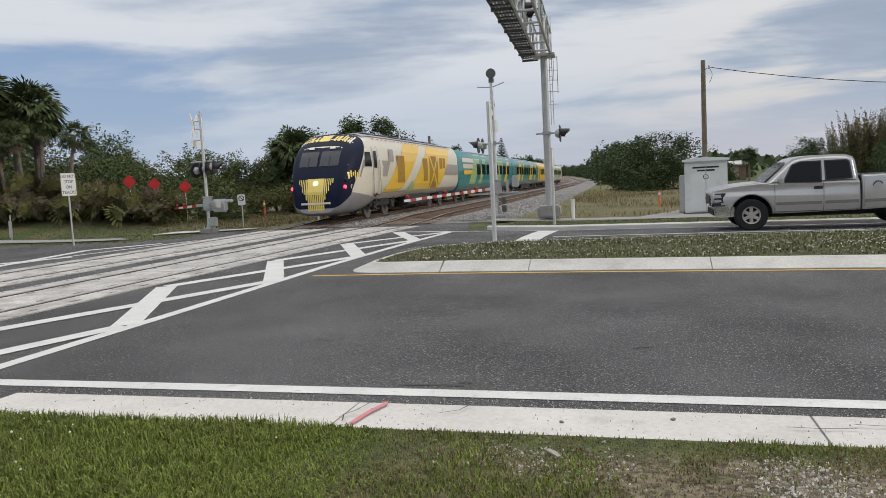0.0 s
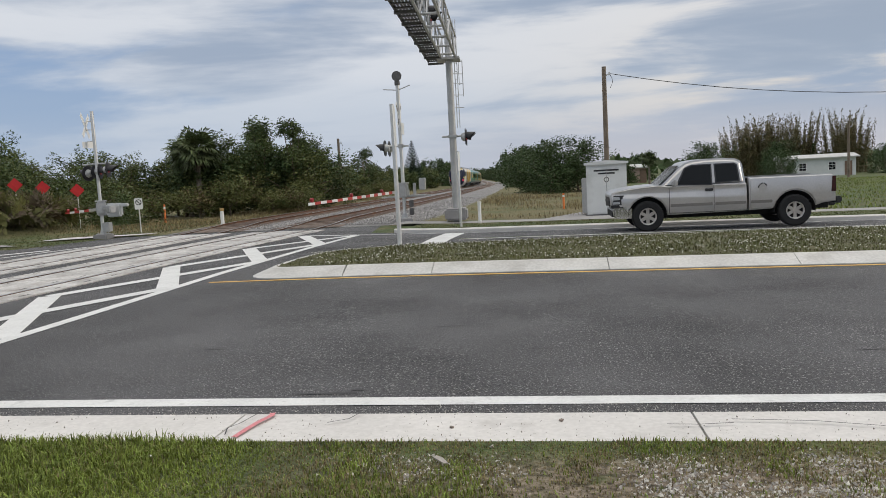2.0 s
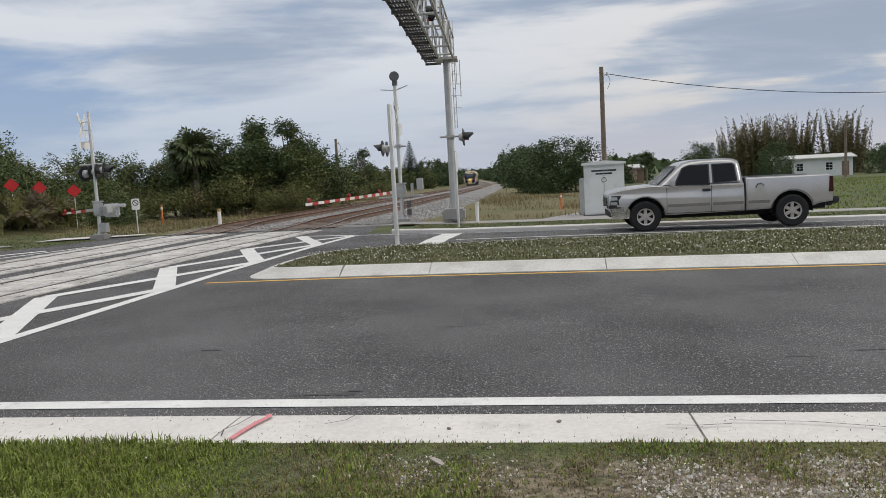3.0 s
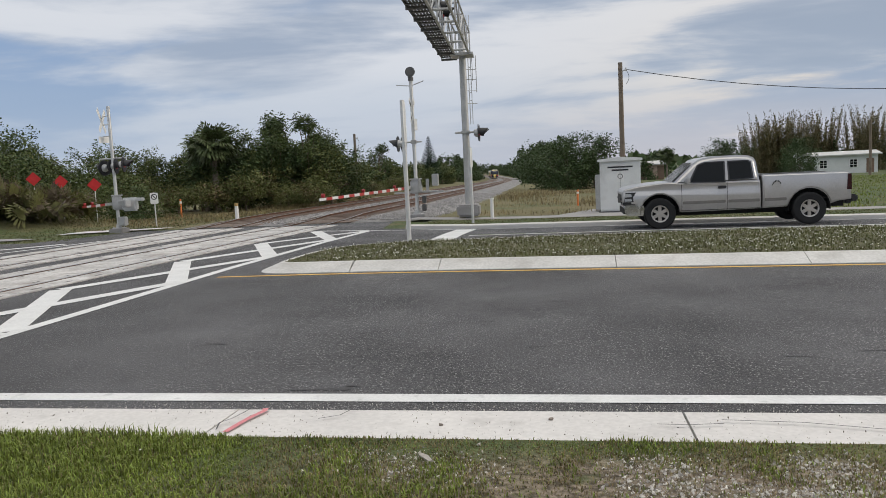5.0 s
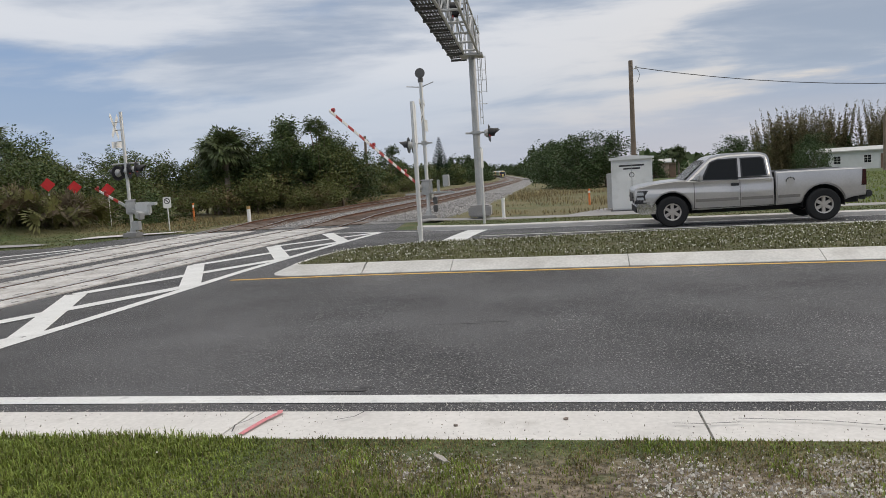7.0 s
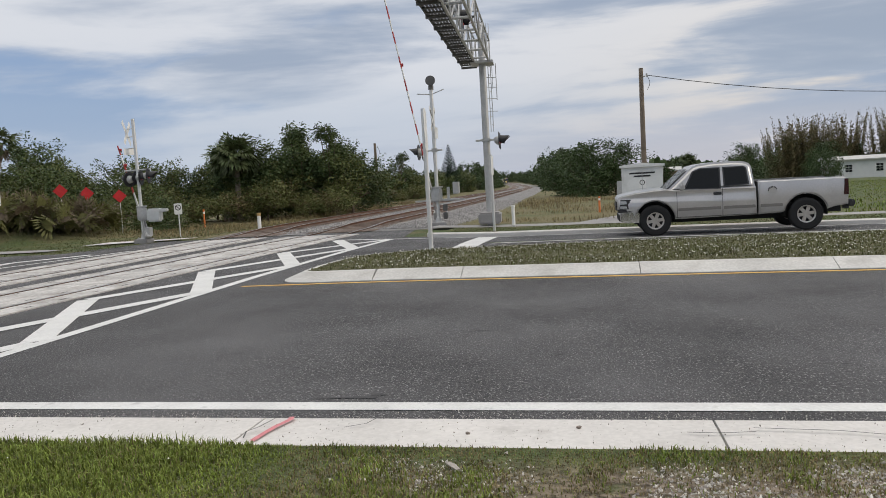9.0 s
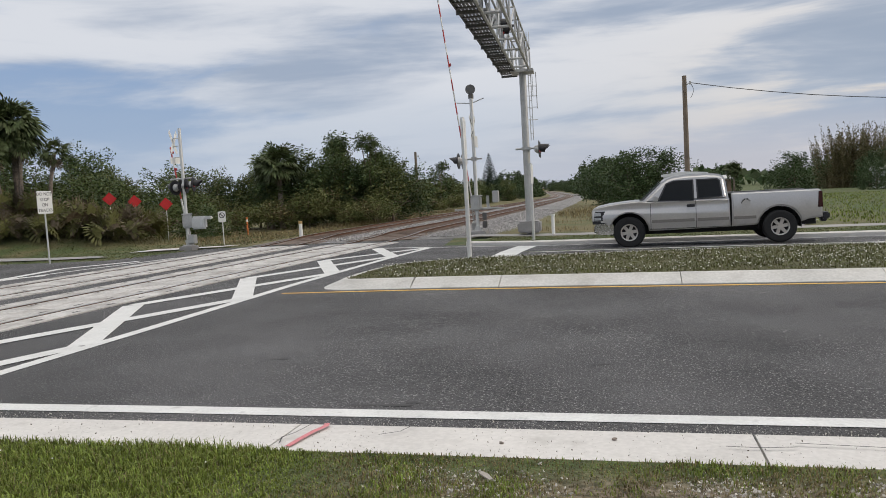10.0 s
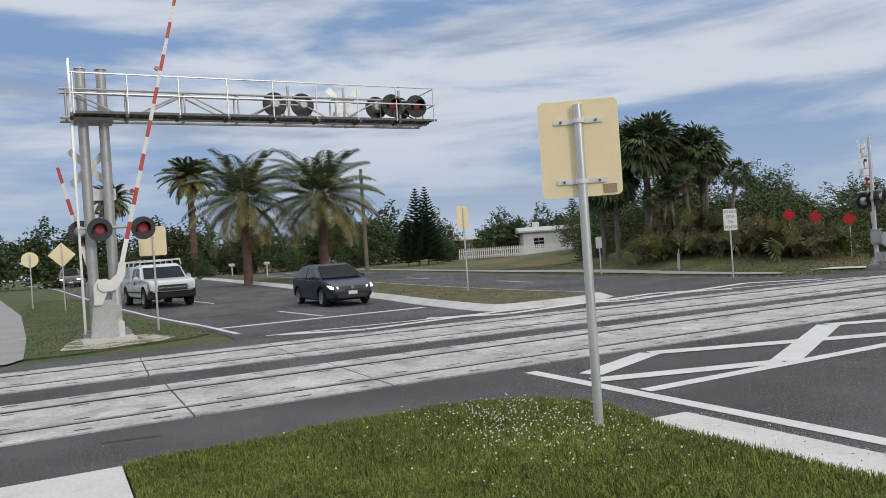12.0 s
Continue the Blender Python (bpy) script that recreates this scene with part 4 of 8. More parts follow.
def cantilever(x, y, rz, zoff, label, lit, length=10.0, two=True, top=6.75, over=0.9):
    """A walkway on posts that carries lamps over the road; the arm runs along +y of its own space."""
    t = thing("signal_gantry", label, "signal gantry", at_land(x, y, rz, zoff))
    W, z0, z1, L = 0.50, 5.62, top, length
    for py in ((-0.24, 0.24) if two else (0.0,)):
        bm = bmn()
        cyl(bm, (0, py, -0.4), (0, py, 6.9), 0.13, 0.12, 20)
        cyl(bm, (0, py, 6.9), (0, py, 6.95), 0.145, 0.1, 20)
        part("post", bm, STEEL, t, "thick galvanised post", True)
    bm = bmn()
    box(bm, (0.0, 0, 0.08), (0.8, 1.1, 0.42), bev=0.06)
    part("footing", bm, CONCRETE_G, t, "square concrete footing")
    n = 7
    for sx in (-1, 1):
        for z in (z0, z1 - 0.28):
            bm = bmn()
            cyl(bm, (sx * W / 2, -0.75, z), (sx * W / 2, L - 0.1, z), 0.045 if z == z0 else 0.032, n=8)
            part("chord", bm, STEEL, t, "long tubular chord")
    for i in range(n + 1):
        yy = -0.6 + (L + 0.4) * i / n
        bm = bmn()
        cyl(bm, (-W / 2, yy, z0), (W / 2, yy, z0), 0.035, n=6)
        cyl(bm, (-W / 2, yy, z1 - 0.28), (W / 2, yy, z1 - 0.28), 0.025, n=6)
        for sx in (-1, 1):
            cyl(bm, (sx * W / 2, yy, z0), (sx * W / 2, yy, z1 - 0.28), 0.025, n=6)
        part("cross_frame", bm, STEEL, t, "square cross frame")
        if i < n:
            y2 = -0.6 + (L + 0.4) * (i + 1) / n
            a, b = ((z0, z1 - 0.28) if i % 2 else (z1 - 0.28, z0))
            for sx in (-1, 1):
                bm = bmn()
                cyl(bm, (sx * W / 2, yy, a), (sx * W / 2, y2, b), 0.025, n=6)
                part("brace", bm, STEEL, t)
    xr = W / 2 + 0.56
    for z in (z1, z1 - 0.5):
        bm = bmn()
        cyl(bm, (xr, -over, z), (xr, L - 0.05, z), 0.022, n=6)
        cyl(bm, (xr, L - 0.05, z), (-W / 2, L - 0.05, z), 0.022, n=6)
        part("handrail", bm, ALU, t, "thin tubular handrail")
    for i in range(9):
        bm = bmn()
        yy = 0.05 - over + (L + over - 0.15) * i / 8
        cyl(bm, (xr, yy, z0), (xr, yy, z1), 0.02, n=6)
        part("stanchion", bm, ALU, t)
    n = 8
    for i in range(n):
        ya, yb = -over + (L + over) * i / n, -over + (L + over) * (i + 1) / n
        bm = bmn()
        for k in range(3):
            box(bm, (W / 2 + 0.29, ya + (yb - ya) * (k + 0.5) / 3, z0 + 0.03), (0.54, 0.10, 0.03))
        for sx in (0.03, 0.55):
            box(bm, (W / 2 + sx, (ya + yb) / 2, z0 + 0.04), (0.03, yb - ya - 0.03, 0.06))
        panel = part("walkway_panel", bm, STEEL_D, t, "slatted steel walkway panel")
        for k in range(6):
            bm = bmn()
            box(bm, (W / 2 + 0.075 + 0.086 * k, (ya + yb) / 2, z0 + 0.062), (0.056, yb - ya - 0.03, 0.03))
            part("slat", bm, STEEL_D, panel)
        bm = bmn()
        box(bm, (W / 2 + 0.29, ya, z0 - 0.02), (0.58, 0.07, 0.08))
        part("bearer", bm, STEEL_D, t)
    bm = bmn()
    box(bm, (0.0, 0, z0 - 0.04), (0.8, 0.9, 0.08))
    part("bracket", bm, STEEL, t)
    # ladder at the back
    bm = bmn()
    yl = -0.72 if over > 0.6 else -0.50
    xl, wl, zl = (-0.20, 0.045, 3.2) if over > 0.6 else (0.1, 0.18, 0.1)
    for xx in (-wl, wl):
        box(bm, (xx + xl, yl, (zl + 7.1) / 2), (0.025, 0.05, 7.1 - zl))
    for i in range(int((6.9 - zl) / 0.3)):
        cyl(bm, (xl - wl, yl, zl + 0.25 + 0.3 * i), (xl + wl, yl, zl + 0.25 + 0.3 * i), 0.013, n=6)
    part("ladder", bm, ALU, t, "narrow access ladder")
    # lamps: pairs that face either way, mid span and at the tip
    zf = 6.12
    for yy in (4.65, 5.45):
        flasher(t, W / 2 - 0.05, yy, zf, 90, r=0.34)
        flasher(t, W / 2 + 0.25, yy, zf + 0.35, -90) if rz else None
    for yy in (L - 1.35, L - 0.55):
        flasher(t, W / 2 + 0.3, yy, zf, -90, lit, 0.34)
        flasher(t, W / 2 - 0.1, yy - 0.35, zf, 90, r=0.34)
    for s in (-1, 1):
        bm = bmn()
        box(bm, (0.1, 0, 0), (0.012, 1.35, 0.2), Matrix.Translation((0.012 * s, 6.75, 6.15)) @ Matrix.Rotation(radians(45 * s), 4, "X"), 0.002)
        part("crossbuck_blade", bm, ALU, t, "back of a crossbuck blade")
    bm = bmn()
    box(bm, (0.1, 6.75, 6.1), (0.05, 0.06, 1.2))
    part("crossbuck_bracket", bm, STEEL, t)
    for yy in (5.05, L - 0.95):
        bm = bmn()
        box(bm, (0.2, yy, 6.1), (0.06, 0.06, 1.1))
        cyl(bm, (0.2, yy - 0.45, 6.12), (0.2, yy + 0.45, 6.12), 0.03, n=6)
        part("lamp_bracket", bm, STEEL, t)
    return t


bell_t, bell_arm = bell_gate()
left_t, left_arm = left_gate()
west_t, west_arm = west_gate()
small_t, small_arm = small_gate()
cant_e = cantilever(-2.97, 27.4, 183.6, 0.28, "galvanised signal gantry reaching over the far lanes", False, 11.0, False)
cant_w = cantilever(-20.6, 1.45, 0, 0.0, "galvanised signal gantry reaching over the western lanes", True, 9.45, top=6.62, over=0.5)


def low_lamps(t, x, items, z, bracket):
    bm = bmn()
    cyl(bm, (x, bracket[0], z + 0.02), (x, bracket[1], z + 0.02), 0.035, n=8)
    part("lamp_bracket", bm, STEEL, t)
    for y, face, lit in items:
        flasher(t, x + (0.12 if face < 0 else -0.12), y, z - 0.03, face, lit)


low_lamps(cant_w, 0.5, ((-0.05, -90, True), (0.95, -90, True)), 2.82, (-0.5, 1.0))
low_lamps(cant_w, 0.0, ((-0.45, 90, False),), 2.82, (-0.5, 0.3))
low_lamps(cant_e, -0.36, ((-0.35, 90, True), (0.45, 90, True)), 2.85, (-0.45, 0.55))
bm = bmn()
cyl(bm, (0.38, 0, 2.87), (-0.36, 0, 2.87), 0.035, n=8)
box(bm, (0, 0, 2.87), (0.32, 0.32, 0.10), bev=0.01)
part("lamp_arm", bm, STEEL, cant_e, "horizontal lamp arm clamped to the post")
for s in (-1, 1):
    bm = bmn()
    box(bm, (0, 0, 0), (0.012, 1.25, 0.17), Matrix.Translation((-0.40 + 0.012 * s, -0.15, 4.45)) @ Matrix.Rotation(radians(45 * s), 4, "X"), 0.002)
    part("crossbuck_blade", bm, WHITE, cant_w, "white crossbuck blade")
bm = bmn()
box(bm, (-0.40, 0.1, 3.75), (0.012, 0.7, 0.3), bev=0.002)
part("board", bm, WHITE, cant_w, "white track-number board")
# aerial beside the eastern gantry
bm = bmn()
for z in (3.9, 4.35, 4.75, 5.1):
    cyl(bm, (0.0, -0.1, z), (-0.45, -0.35, z), 0.012, n=6)
cyl(bm, (-0.45, -0.35, 4.3), (-0.45, -0.35, 5.6), 0.016, n=6)
cyl(bm, (-0.32, -0.28, 4.7), (-0.32, -0.28, 5.5), 0.012, n=6)
part("aerial", bm, STEEL, cant_e, "thin dipole aerial")


# ---- signs ----
def text_bars(parent, lines, y, w, h, material):
    """Writing too small to read, as plain bars."""
    for i, (cx, cz, ww, hh) in enumerate(lines):
        bm = bmn()
        box(bm, (cx, y, cz), (ww, 0.003, hh))
        part("lettering", bm, material, parent)


def lettering(parent, text, size, m, material):
    cu = bpy.data.curves.new("lettering", "FONT")
    cu.body, cu.size, cu.align_x, cu.align_y, cu.extrude = text, size, "CENTER", "CENTER", 0.001
    tmp = bpy.data.objects.new("lettering", cu)
    scene.collection.objects.link(tmp)
    dg = bpy.context.evaluated_depsgraph_get()
    me = bpy.data.meshes.new_from_object(tmp.evaluated_get(dg))
    bpy.data.objects.remove(tmp)
    me.materials.clear()
    me.materials.append(material)
    ob = new("lettering", me)
    ob.parent, ob.matrix_basis = parent, m
    return ob


def rounded(w, h, r, n=5):
    out = []
    for cx, cy, a0 in ((w / 2 - r, h / 2 - r, 0), (-w / 2 + r, h / 2 - r, 90), (-w / 2 + r, -h / 2 + r, 180), (w / 2 - r, -h / 2 + r, 270)):
        out += [(cx + r * math.cos(radians(a0 + 90 * i / n)), cy + r * math.sin(radians(a0 + 90 * i / n))) for i in range(n + 1)]
    return out


def sign(x, y, face, post_h, w, h, zc, label, front, back, name="road_sign", post_r=0.028, shape="rect", dz=0.0, clamps=False):
    """A post with a flat plate; the plate's front looks along +y turned left by face."""
    t = thing(name, label, "road sign", at_land(x, y, face, dz))
    bm = bmn()
    cyl(bm, (0, -0.03, -0.05), (0, -0.03, post_h), post_r, n=14)
    part("post", bm, ALU, t, "silver tubular post", True)
    if shape == "rect":
        pts = rounded(w, h, 0.05)
    elif shape == "round":
        pts = [(w / 2 * math.cos(radians(15 * i)), w / 2 * math.sin(radians(15 * i))) for i in range(24)]
    else:
        pts = [(w * 0.707 * math.cos(radians(90 * i)), w * 0.707 * math.sin(radians(90 * i))) for i in range(4)]
    bm = bmn()
    slab(bm, [(px, pz + zc) for px, pz in pts], 0.002, 0.006, "y")
    p = part("plate", bm, back, t)
    bm = bmn()
    slab(bm, [(px * 0.99, pz * 0.99 + zc) for px, pz in pts], 0.0065, 0.0085, "y")
    part("face", bm, front, p)
    if clamps:
        for z in (zc + h * 0.28, zc - h * 0.34):
            bm = bmn()
            box(bm, (0, -0.008, z), (w * 0.62, 0.012, 0.045), bev=0.003)
            cyl(bm, (0, -0.03, z - 0.02), (0, -0.03, z + 0.02), post_r + 0.012, n=14)
            part("clamp", bm, WHITE, t, "pale bolted sign clamp")
            for q in (-1, 1):
                bm = bmn()
                cyl(bm, (q * w * 0.22, -0.03, z), (q * w * 0.22, -0.012, z), 0.012, n=6)
                part("bolt", bm, STEEL_D, t)
    return t


near_sign = sign(-5.07, 4.5, 54, 2.885, 0.70, 0.86, 2.50, "cream backed road sign on a silver post in clover", WHITE, CREAMSIGN, post_r=0.042, clamps=True)
bm = bmn()
box(bm, (0.24, -0.002, 2.13), (0.12, 0.003, 0.08))
part("sticker", bm, mat("sticker", (0.35, 0.27, 0.16), 0.6, obj=1), near_sign, "small printed sticker")
dn = sign(-18.89, 22.14, 262, 2.45, 0.61, 0.78, 2.12, "white rectangular sign reading do not stop on tracks", WHITE, STEEL)
for i, row in enumerate(("DO NOT", "STOP", "ON", "TRACKS")):
    lettering(dn, row, 0.155, Matrix.Translation((0, 0.011, 2.40 - 0.185 * i)) @ Matrix.Rotation(radians(90), 4, "X") @ Matrix.Rotation(radians(180), 4, "Y"), BLACK)
sign(-3.0, 17.07, -84, 3.2, 0.62, 0.9, 2.72, "narrow white sign on a post in the median", WHITE, ALU, post_r=0.05, dz=0.1)
sign(-2.49, 24.75, -92, 2.55, 0.46, 0.62, 2.2, "white sign on a slim post beside the far lane", WHITE, ALU, post_r=0.045)
sign(-23.68, 13.74, 112, 3.1, 0.66, 0.82, 2.75, "cream backed sign on a post in the western median", WHITE, CREAMSIGN, dz=0.1)
sign(-21.56, 2.78, 100, 2.9, 0.74, 0.80, 2.5, "cream backed sign on a post before the gate", WHITE, CREAMSIGN)
sign(-35.8, 0.72, 95, 2.9, 0.76, 0.76, 2.45, "diamond warning sign seen from behind beside the road", PAINT_Y, CREAMSIGN, shape="diamond")
sign(-40.5, -0.6, 95, 2.6, 0.74, 0.74, 2.35, "round sign seen from behind beside the road", PAINT_Y, CREAMSIGN, shape="round")
npk = sign(-16.28, 29.1, 200, 1.42, 0.32, 0.46, 1.18, "small white no parking sign near the signal mast", WHITE, STEEL, post_r=0.025)
bm = bmn()
bmesh.ops.create_circle(bm, segments=20, radius=0.11)
bm.free()
bm = bmn()
for i in range(20):
    a, b = radians(18 * i), radians(18 * i + 18)
    q = [bm.verts.new((r * math.cos(k), 0.012, 1.24 + r * math.sin(k))) for r, k in ((0.09, a), (0.12, a), (0.12, b), (0.09, b))]
    bm.faces.new(q)
box(bm, (0, 0.012, 1.24), (0.03, 0.003, 0.2), Matrix.Translation((0, 0, 1.24)) @ Matrix.Rotation(radians(45), 4, "Y") @ Matrix.Translation((0, 0, -1.24)))
part("symbol", bm, BLACK, npk, "black ring with a bar")
sign(-27.7, 23.3, 190, 1.75, 0.36, 0.55, 1.5, "small white sign on a post by the western lawn", WHITE, STEEL, post_r=0.025)
for x, y in ((-22.9, 30.6), (-22.05, 31.25), (-20.9, 32.0)):
    t = sign(x, y, 212, 1.75, 0.44, 0.44, 1.70, "red diamond object marker on a thin post", REDR, REDR, "object_marker", 0.02, "diamond")
    tagged(t, group="red object markers")
# leaning post by the mound
t = thing("marker_post", "short leaning white marker post on the lawn", "marker post", at_land(-24.3, 24.9) @ pose(0, 0, 0, 12, 14, 0))
bm = bmn()
box(bm, (0, 0, 0.45), (0.16, 0.02, 0.7), bev=0.004)
box(bm, (0.0, 0.02, 0.5), (0.04, 0.03, 1.1))
part("board", bm, ALU, t)
t = thing("marker_post", "stout white concrete marker post in dry grass", "marker post", at_land(-13.86, 31.6))
bm = bmn()
cyl(bm, (0, 0, 0), (0, 0, 0.74), 0.085, 0.08, 14)
part("post", bm, WHITE, t, "", True)
bm = bmn()
cyl(bm, (0, 0, 0.66), (0, 0, 0.78), 0.092, 0.088, 14)
part("cap", bm, mat("cap_rust", (0.45, 0.30, 0.12), 0.7, obj=1), t, "rusty yellow cap", True)
ORANGE = mat("orange_plastic", (0.70, 0.20, 0.05), 0.5, obj=1)
for x, y, h in ((-20.0, 38.0, 1.0), (1.05, 36.3, 0.75)):
    t = thing("delineator", "thin orange plastic delineator post in the grass", "marker post", at_land(x, y))
    bm = bmn()
    cyl(bm, (0, 0, 0), (0, 0, h), 0.05, n=10)
    part("post", bm, ORANGE, t)
    bm = bmn()
    cyl(bm, (0, 0, h * 0.75), (0, 0, h * 0.88), 0.053, n=10)
    part("band", bm, WHITE, t, "white band")
t = thing("pipe_stub", "short white capped pipe beside the gantry footing", "pipe", at_land(-2.1, 27.0))
bm = bmn()
cyl(bm, (0, 0, 0), (0, 0, 0.75), 0.06, n=12)
cyl(bm, (0, 0, 0.75), (0, 0, 0.8), 0.075, n=12)
part("pipe", bm, WHITE, t, "", True)


# ---- equipment cabinet and utility pole ----
def cabinet():
    t = thing("equipment_cabinet", "large white weathered railway equipment cabinet on a pad", "cabinet", at_land(2.55, 29.6, -4, 0.06))
    paint = mat("cabinet_paint", (0.70, 0.71, 0.70), 0.5, var=0.05, scale=1.5, spot=((0.42, 0.42, 0.40), 2.5, 0.55, 0.8, 0.5), obj=1)
    bm = bmn()
    box(bm, (0, 0, 0.96), (1.46, 1.7, 1.86), bev=0.015)
    part("body", bm, paint, t)
    bm = bmn()
    slab(bm, [(-0.80, 1.88), (0.80, 1.88), (0.80, 1.96), (0, 2.03), (-0.80, 1.96)], -0.95, 0.95, "y")
    part("roof", bm, paint, t, "shallow overhanging roof")
    bm = bmn()
    box(bm, (0, -0.862, 0.93), (1.2, 0.02, 1.7), bev=0.008)
    d = part("door", bm, paint, t)
    bm = bmn()
    box(bm, (0, -0.88, 0.9), (0.02, 0.03, 1.68))
    part("seam", bm, STEEL, d)
    bm = bmn()
    for i, w in enumerate((0.9, 0.6)):
        box(bm, (0, -0.876, 1.66 - 0.11 * i), (w, 0.004, 0.06))
    part("lettering", bm, BLACK, d)
    bm = bmn()
    box(bm, (0, -0.878, 1.28), (0.26, 0.006, 0.34), bev=0.002)
    s = part("notice", bm, WHITE, d, "small no parking notice")
    bm = bmn()
    for i in range(20):
        a, b = radians(18 * i), radians(18 * i + 18)
        bm.faces.new([bm.verts.new((r * math.cos(k), -0.883, 1.32 + r * math.sin(k))) for r, k in ((0.07, a), (0.095, a), (0.095, b), (0.07, b))])
    part("symbol", bm, BLACK, s)
    bm = bmn()
    box(bm, (-0.82, -0.1, 0.75), (0.2, 0.7, 1.3), bev=0.02)
    part("side_box", bm, STEEL, t, "grey box on the side")
    bm = bmn()
    box(bm, (0, 0, 0.02), (1.56, 1.8, 0.06))
    part("skid", bm, STEEL_D, t)


cabinet()


def utility_pole(x, y, h, label, wires=()):
    t = thing("utility_pole", label, "utility pole", at_land(x, y))
    bm = bmn()
    cyl(bm, (0, 0, -0.3), (0, 0, h), 0.17, 0.13, 14)
    part("pole", bm, WOODPOLE, t, "", True)
    bm = bmn()
    cyl(bm, (0.1, -0.05, h - 0.55), (0.32, -0.08, h - 0.45), 0.03, n=8)
    cyl(bm, (0.32, -0.08, h - 0.55), (0.32, -0.08, h - 0.35), 0.05, n=8)
    part("insulator", bm, STEEL, t)
    for (wx, wy, wz) in wires:
        bm = bmn()
        a, b = Vector((0.32, -0.08, h - 0.45)), Vector((wx - x, wy - y, wz - land(x, y)))
        prev = a
        for i in range(1, 17):
            s = i / 16
            q = a.lerp(b, s) - Vector((0, 0, 4 * 1.9 * s * (1 - s)))
            cyl(bm, prev, q, 0.022, n=5, caps=False)
            prev = q
        part("cable", bm, BLACK, t, "sagging black cable")
    bm = bmn()
    prev = Vector((0.32, -0.08, h - 0.45))
    for i in range(1, 9):
        s = i / 8
        q = Vector((0.32 + 0.18 * math.sin(s * 3.1), -0.08, h - 0.45 - 0.9 * s))
        cyl(bm, prev, q, 0.015, n=5, caps=False)
        prev = q
    part("lead", bm, BLACK, t)


utility_pole(4.04, 48.4, 8.15, "weathered wooden utility pole with one sagging cable", [(40, 48, 6.6)])
utility_pole(-55.5, 22.6, 8.2, "plain grey utility pole beyond the western road")
utility_pole(-21.3, 77.5, 6.5, "slender utility pole among the trackside trees")
utility_pole(35.6, 95.0, 6.4, "distant wooden utility pole above the field")


# ---- vehicles ----
SILVER = mat("silver_paint", (0.52, 0.505, 0.495), 0.33, metal=0.68, var=0.05, scale=1.2, fine=30, bump=0.03, coat=0.2, spot=((0.25, 0.22, 0.19), 1.8, 0.58, 0.8, 0.35), obj=1)
SILVER_LO = mat("silver_trim", (0.24, 0.225, 0.21), 0.5, metal=0.2, var=0.06, obj=1)
PAINT_WHITE = mat("car_white", (0.72, 0.72, 0.72), 0.3, var=0.03, coat=0.6, bump=0.02, obj=1)
PAINT_NAVY = mat("car_navy", (0.008, 0.016, 0.034), 0.3, metal=0.1, var=0.05, coat=0.2, bump=0.02, obj=1)
PAINT_BLACK = mat("car_black", (0.015, 0.015, 0.017), 0.25, var=0.05, coat=0.7, bump=0.02, obj=1)
TINT = glassy("tinted_glass", (0.012, 0.014, 0.016), 0.06)
WINDSCREEN = glassy("windscreen", (0.05, 0.065, 0.08), 0.06)
CHROME = mat("chrome", (0.52, 0.52, 0.53), 0.15, metal=1.0, var=0.04, bump=0.02, obj=1)
ALLOY = mat("alloy", (0.50, 0.47, 0.44), 0.35, metal=0.7, var=0.06, obj=1)
HEADLAMP = mat("headlamp", (0.55, 0.57, 0.60), 0.12, metal=0.3, bump=0, obj=1)
HEADLIT = glow("headlamp_lit", (1.0, 0.92, 0.80), 0.9, (0.8, 0.8, 0.8))
TAIL = mat("tail_lamp", (0.035, 0.005, 0.006), 0.2, bump=0, obj=1)
AMBER = mat("amber_lamp", (0.6, 0.22, 0.04), 0.25, bump=0, obj=1)
UNDER = mat("underbody", (0.02, 0.02, 0.02), 0.9, obj=1)


def arch(cx, cz, r, z, n=9):
    """Points of a wheel arch from front to back, open at height z."""
    a0 = math.asin(min(1, max(-1, (z - cz) / r)))
    return [(cx + r * math.cos(a0 + (math.pi - 2 * a0) * i / n), cz + r * math.sin(a0 + (math.pi - 2 * a0) * i / n)) for i in range(n + 1)]


def shape_body(bm, pts, half, belt, lean, bev, nose=None):
    slab(bm, pts, -half, half, "y")
    side = [e for e in bm.edges if abs(abs(e.verts[0].co.y) - half) < 1e-5 and abs(e.verts[0].co.y - e.verts[1].co.y) < 1e-5]
    bmesh.ops.bevel(bm, geom=side, offset=bev, segments=3, affect="EDGES", clamp_overlap=True)
    for v in bm.verts:
        if v.co.z > belt:
            v.co.y *= 1 - lean * (v.co.z - belt)
        if nose:
            x0, x1, k = nose
            f = max(0.0, (v.co.x - x0) / (x1 - x0))
            v.co.y *= 1 - k * f * f
    return bm


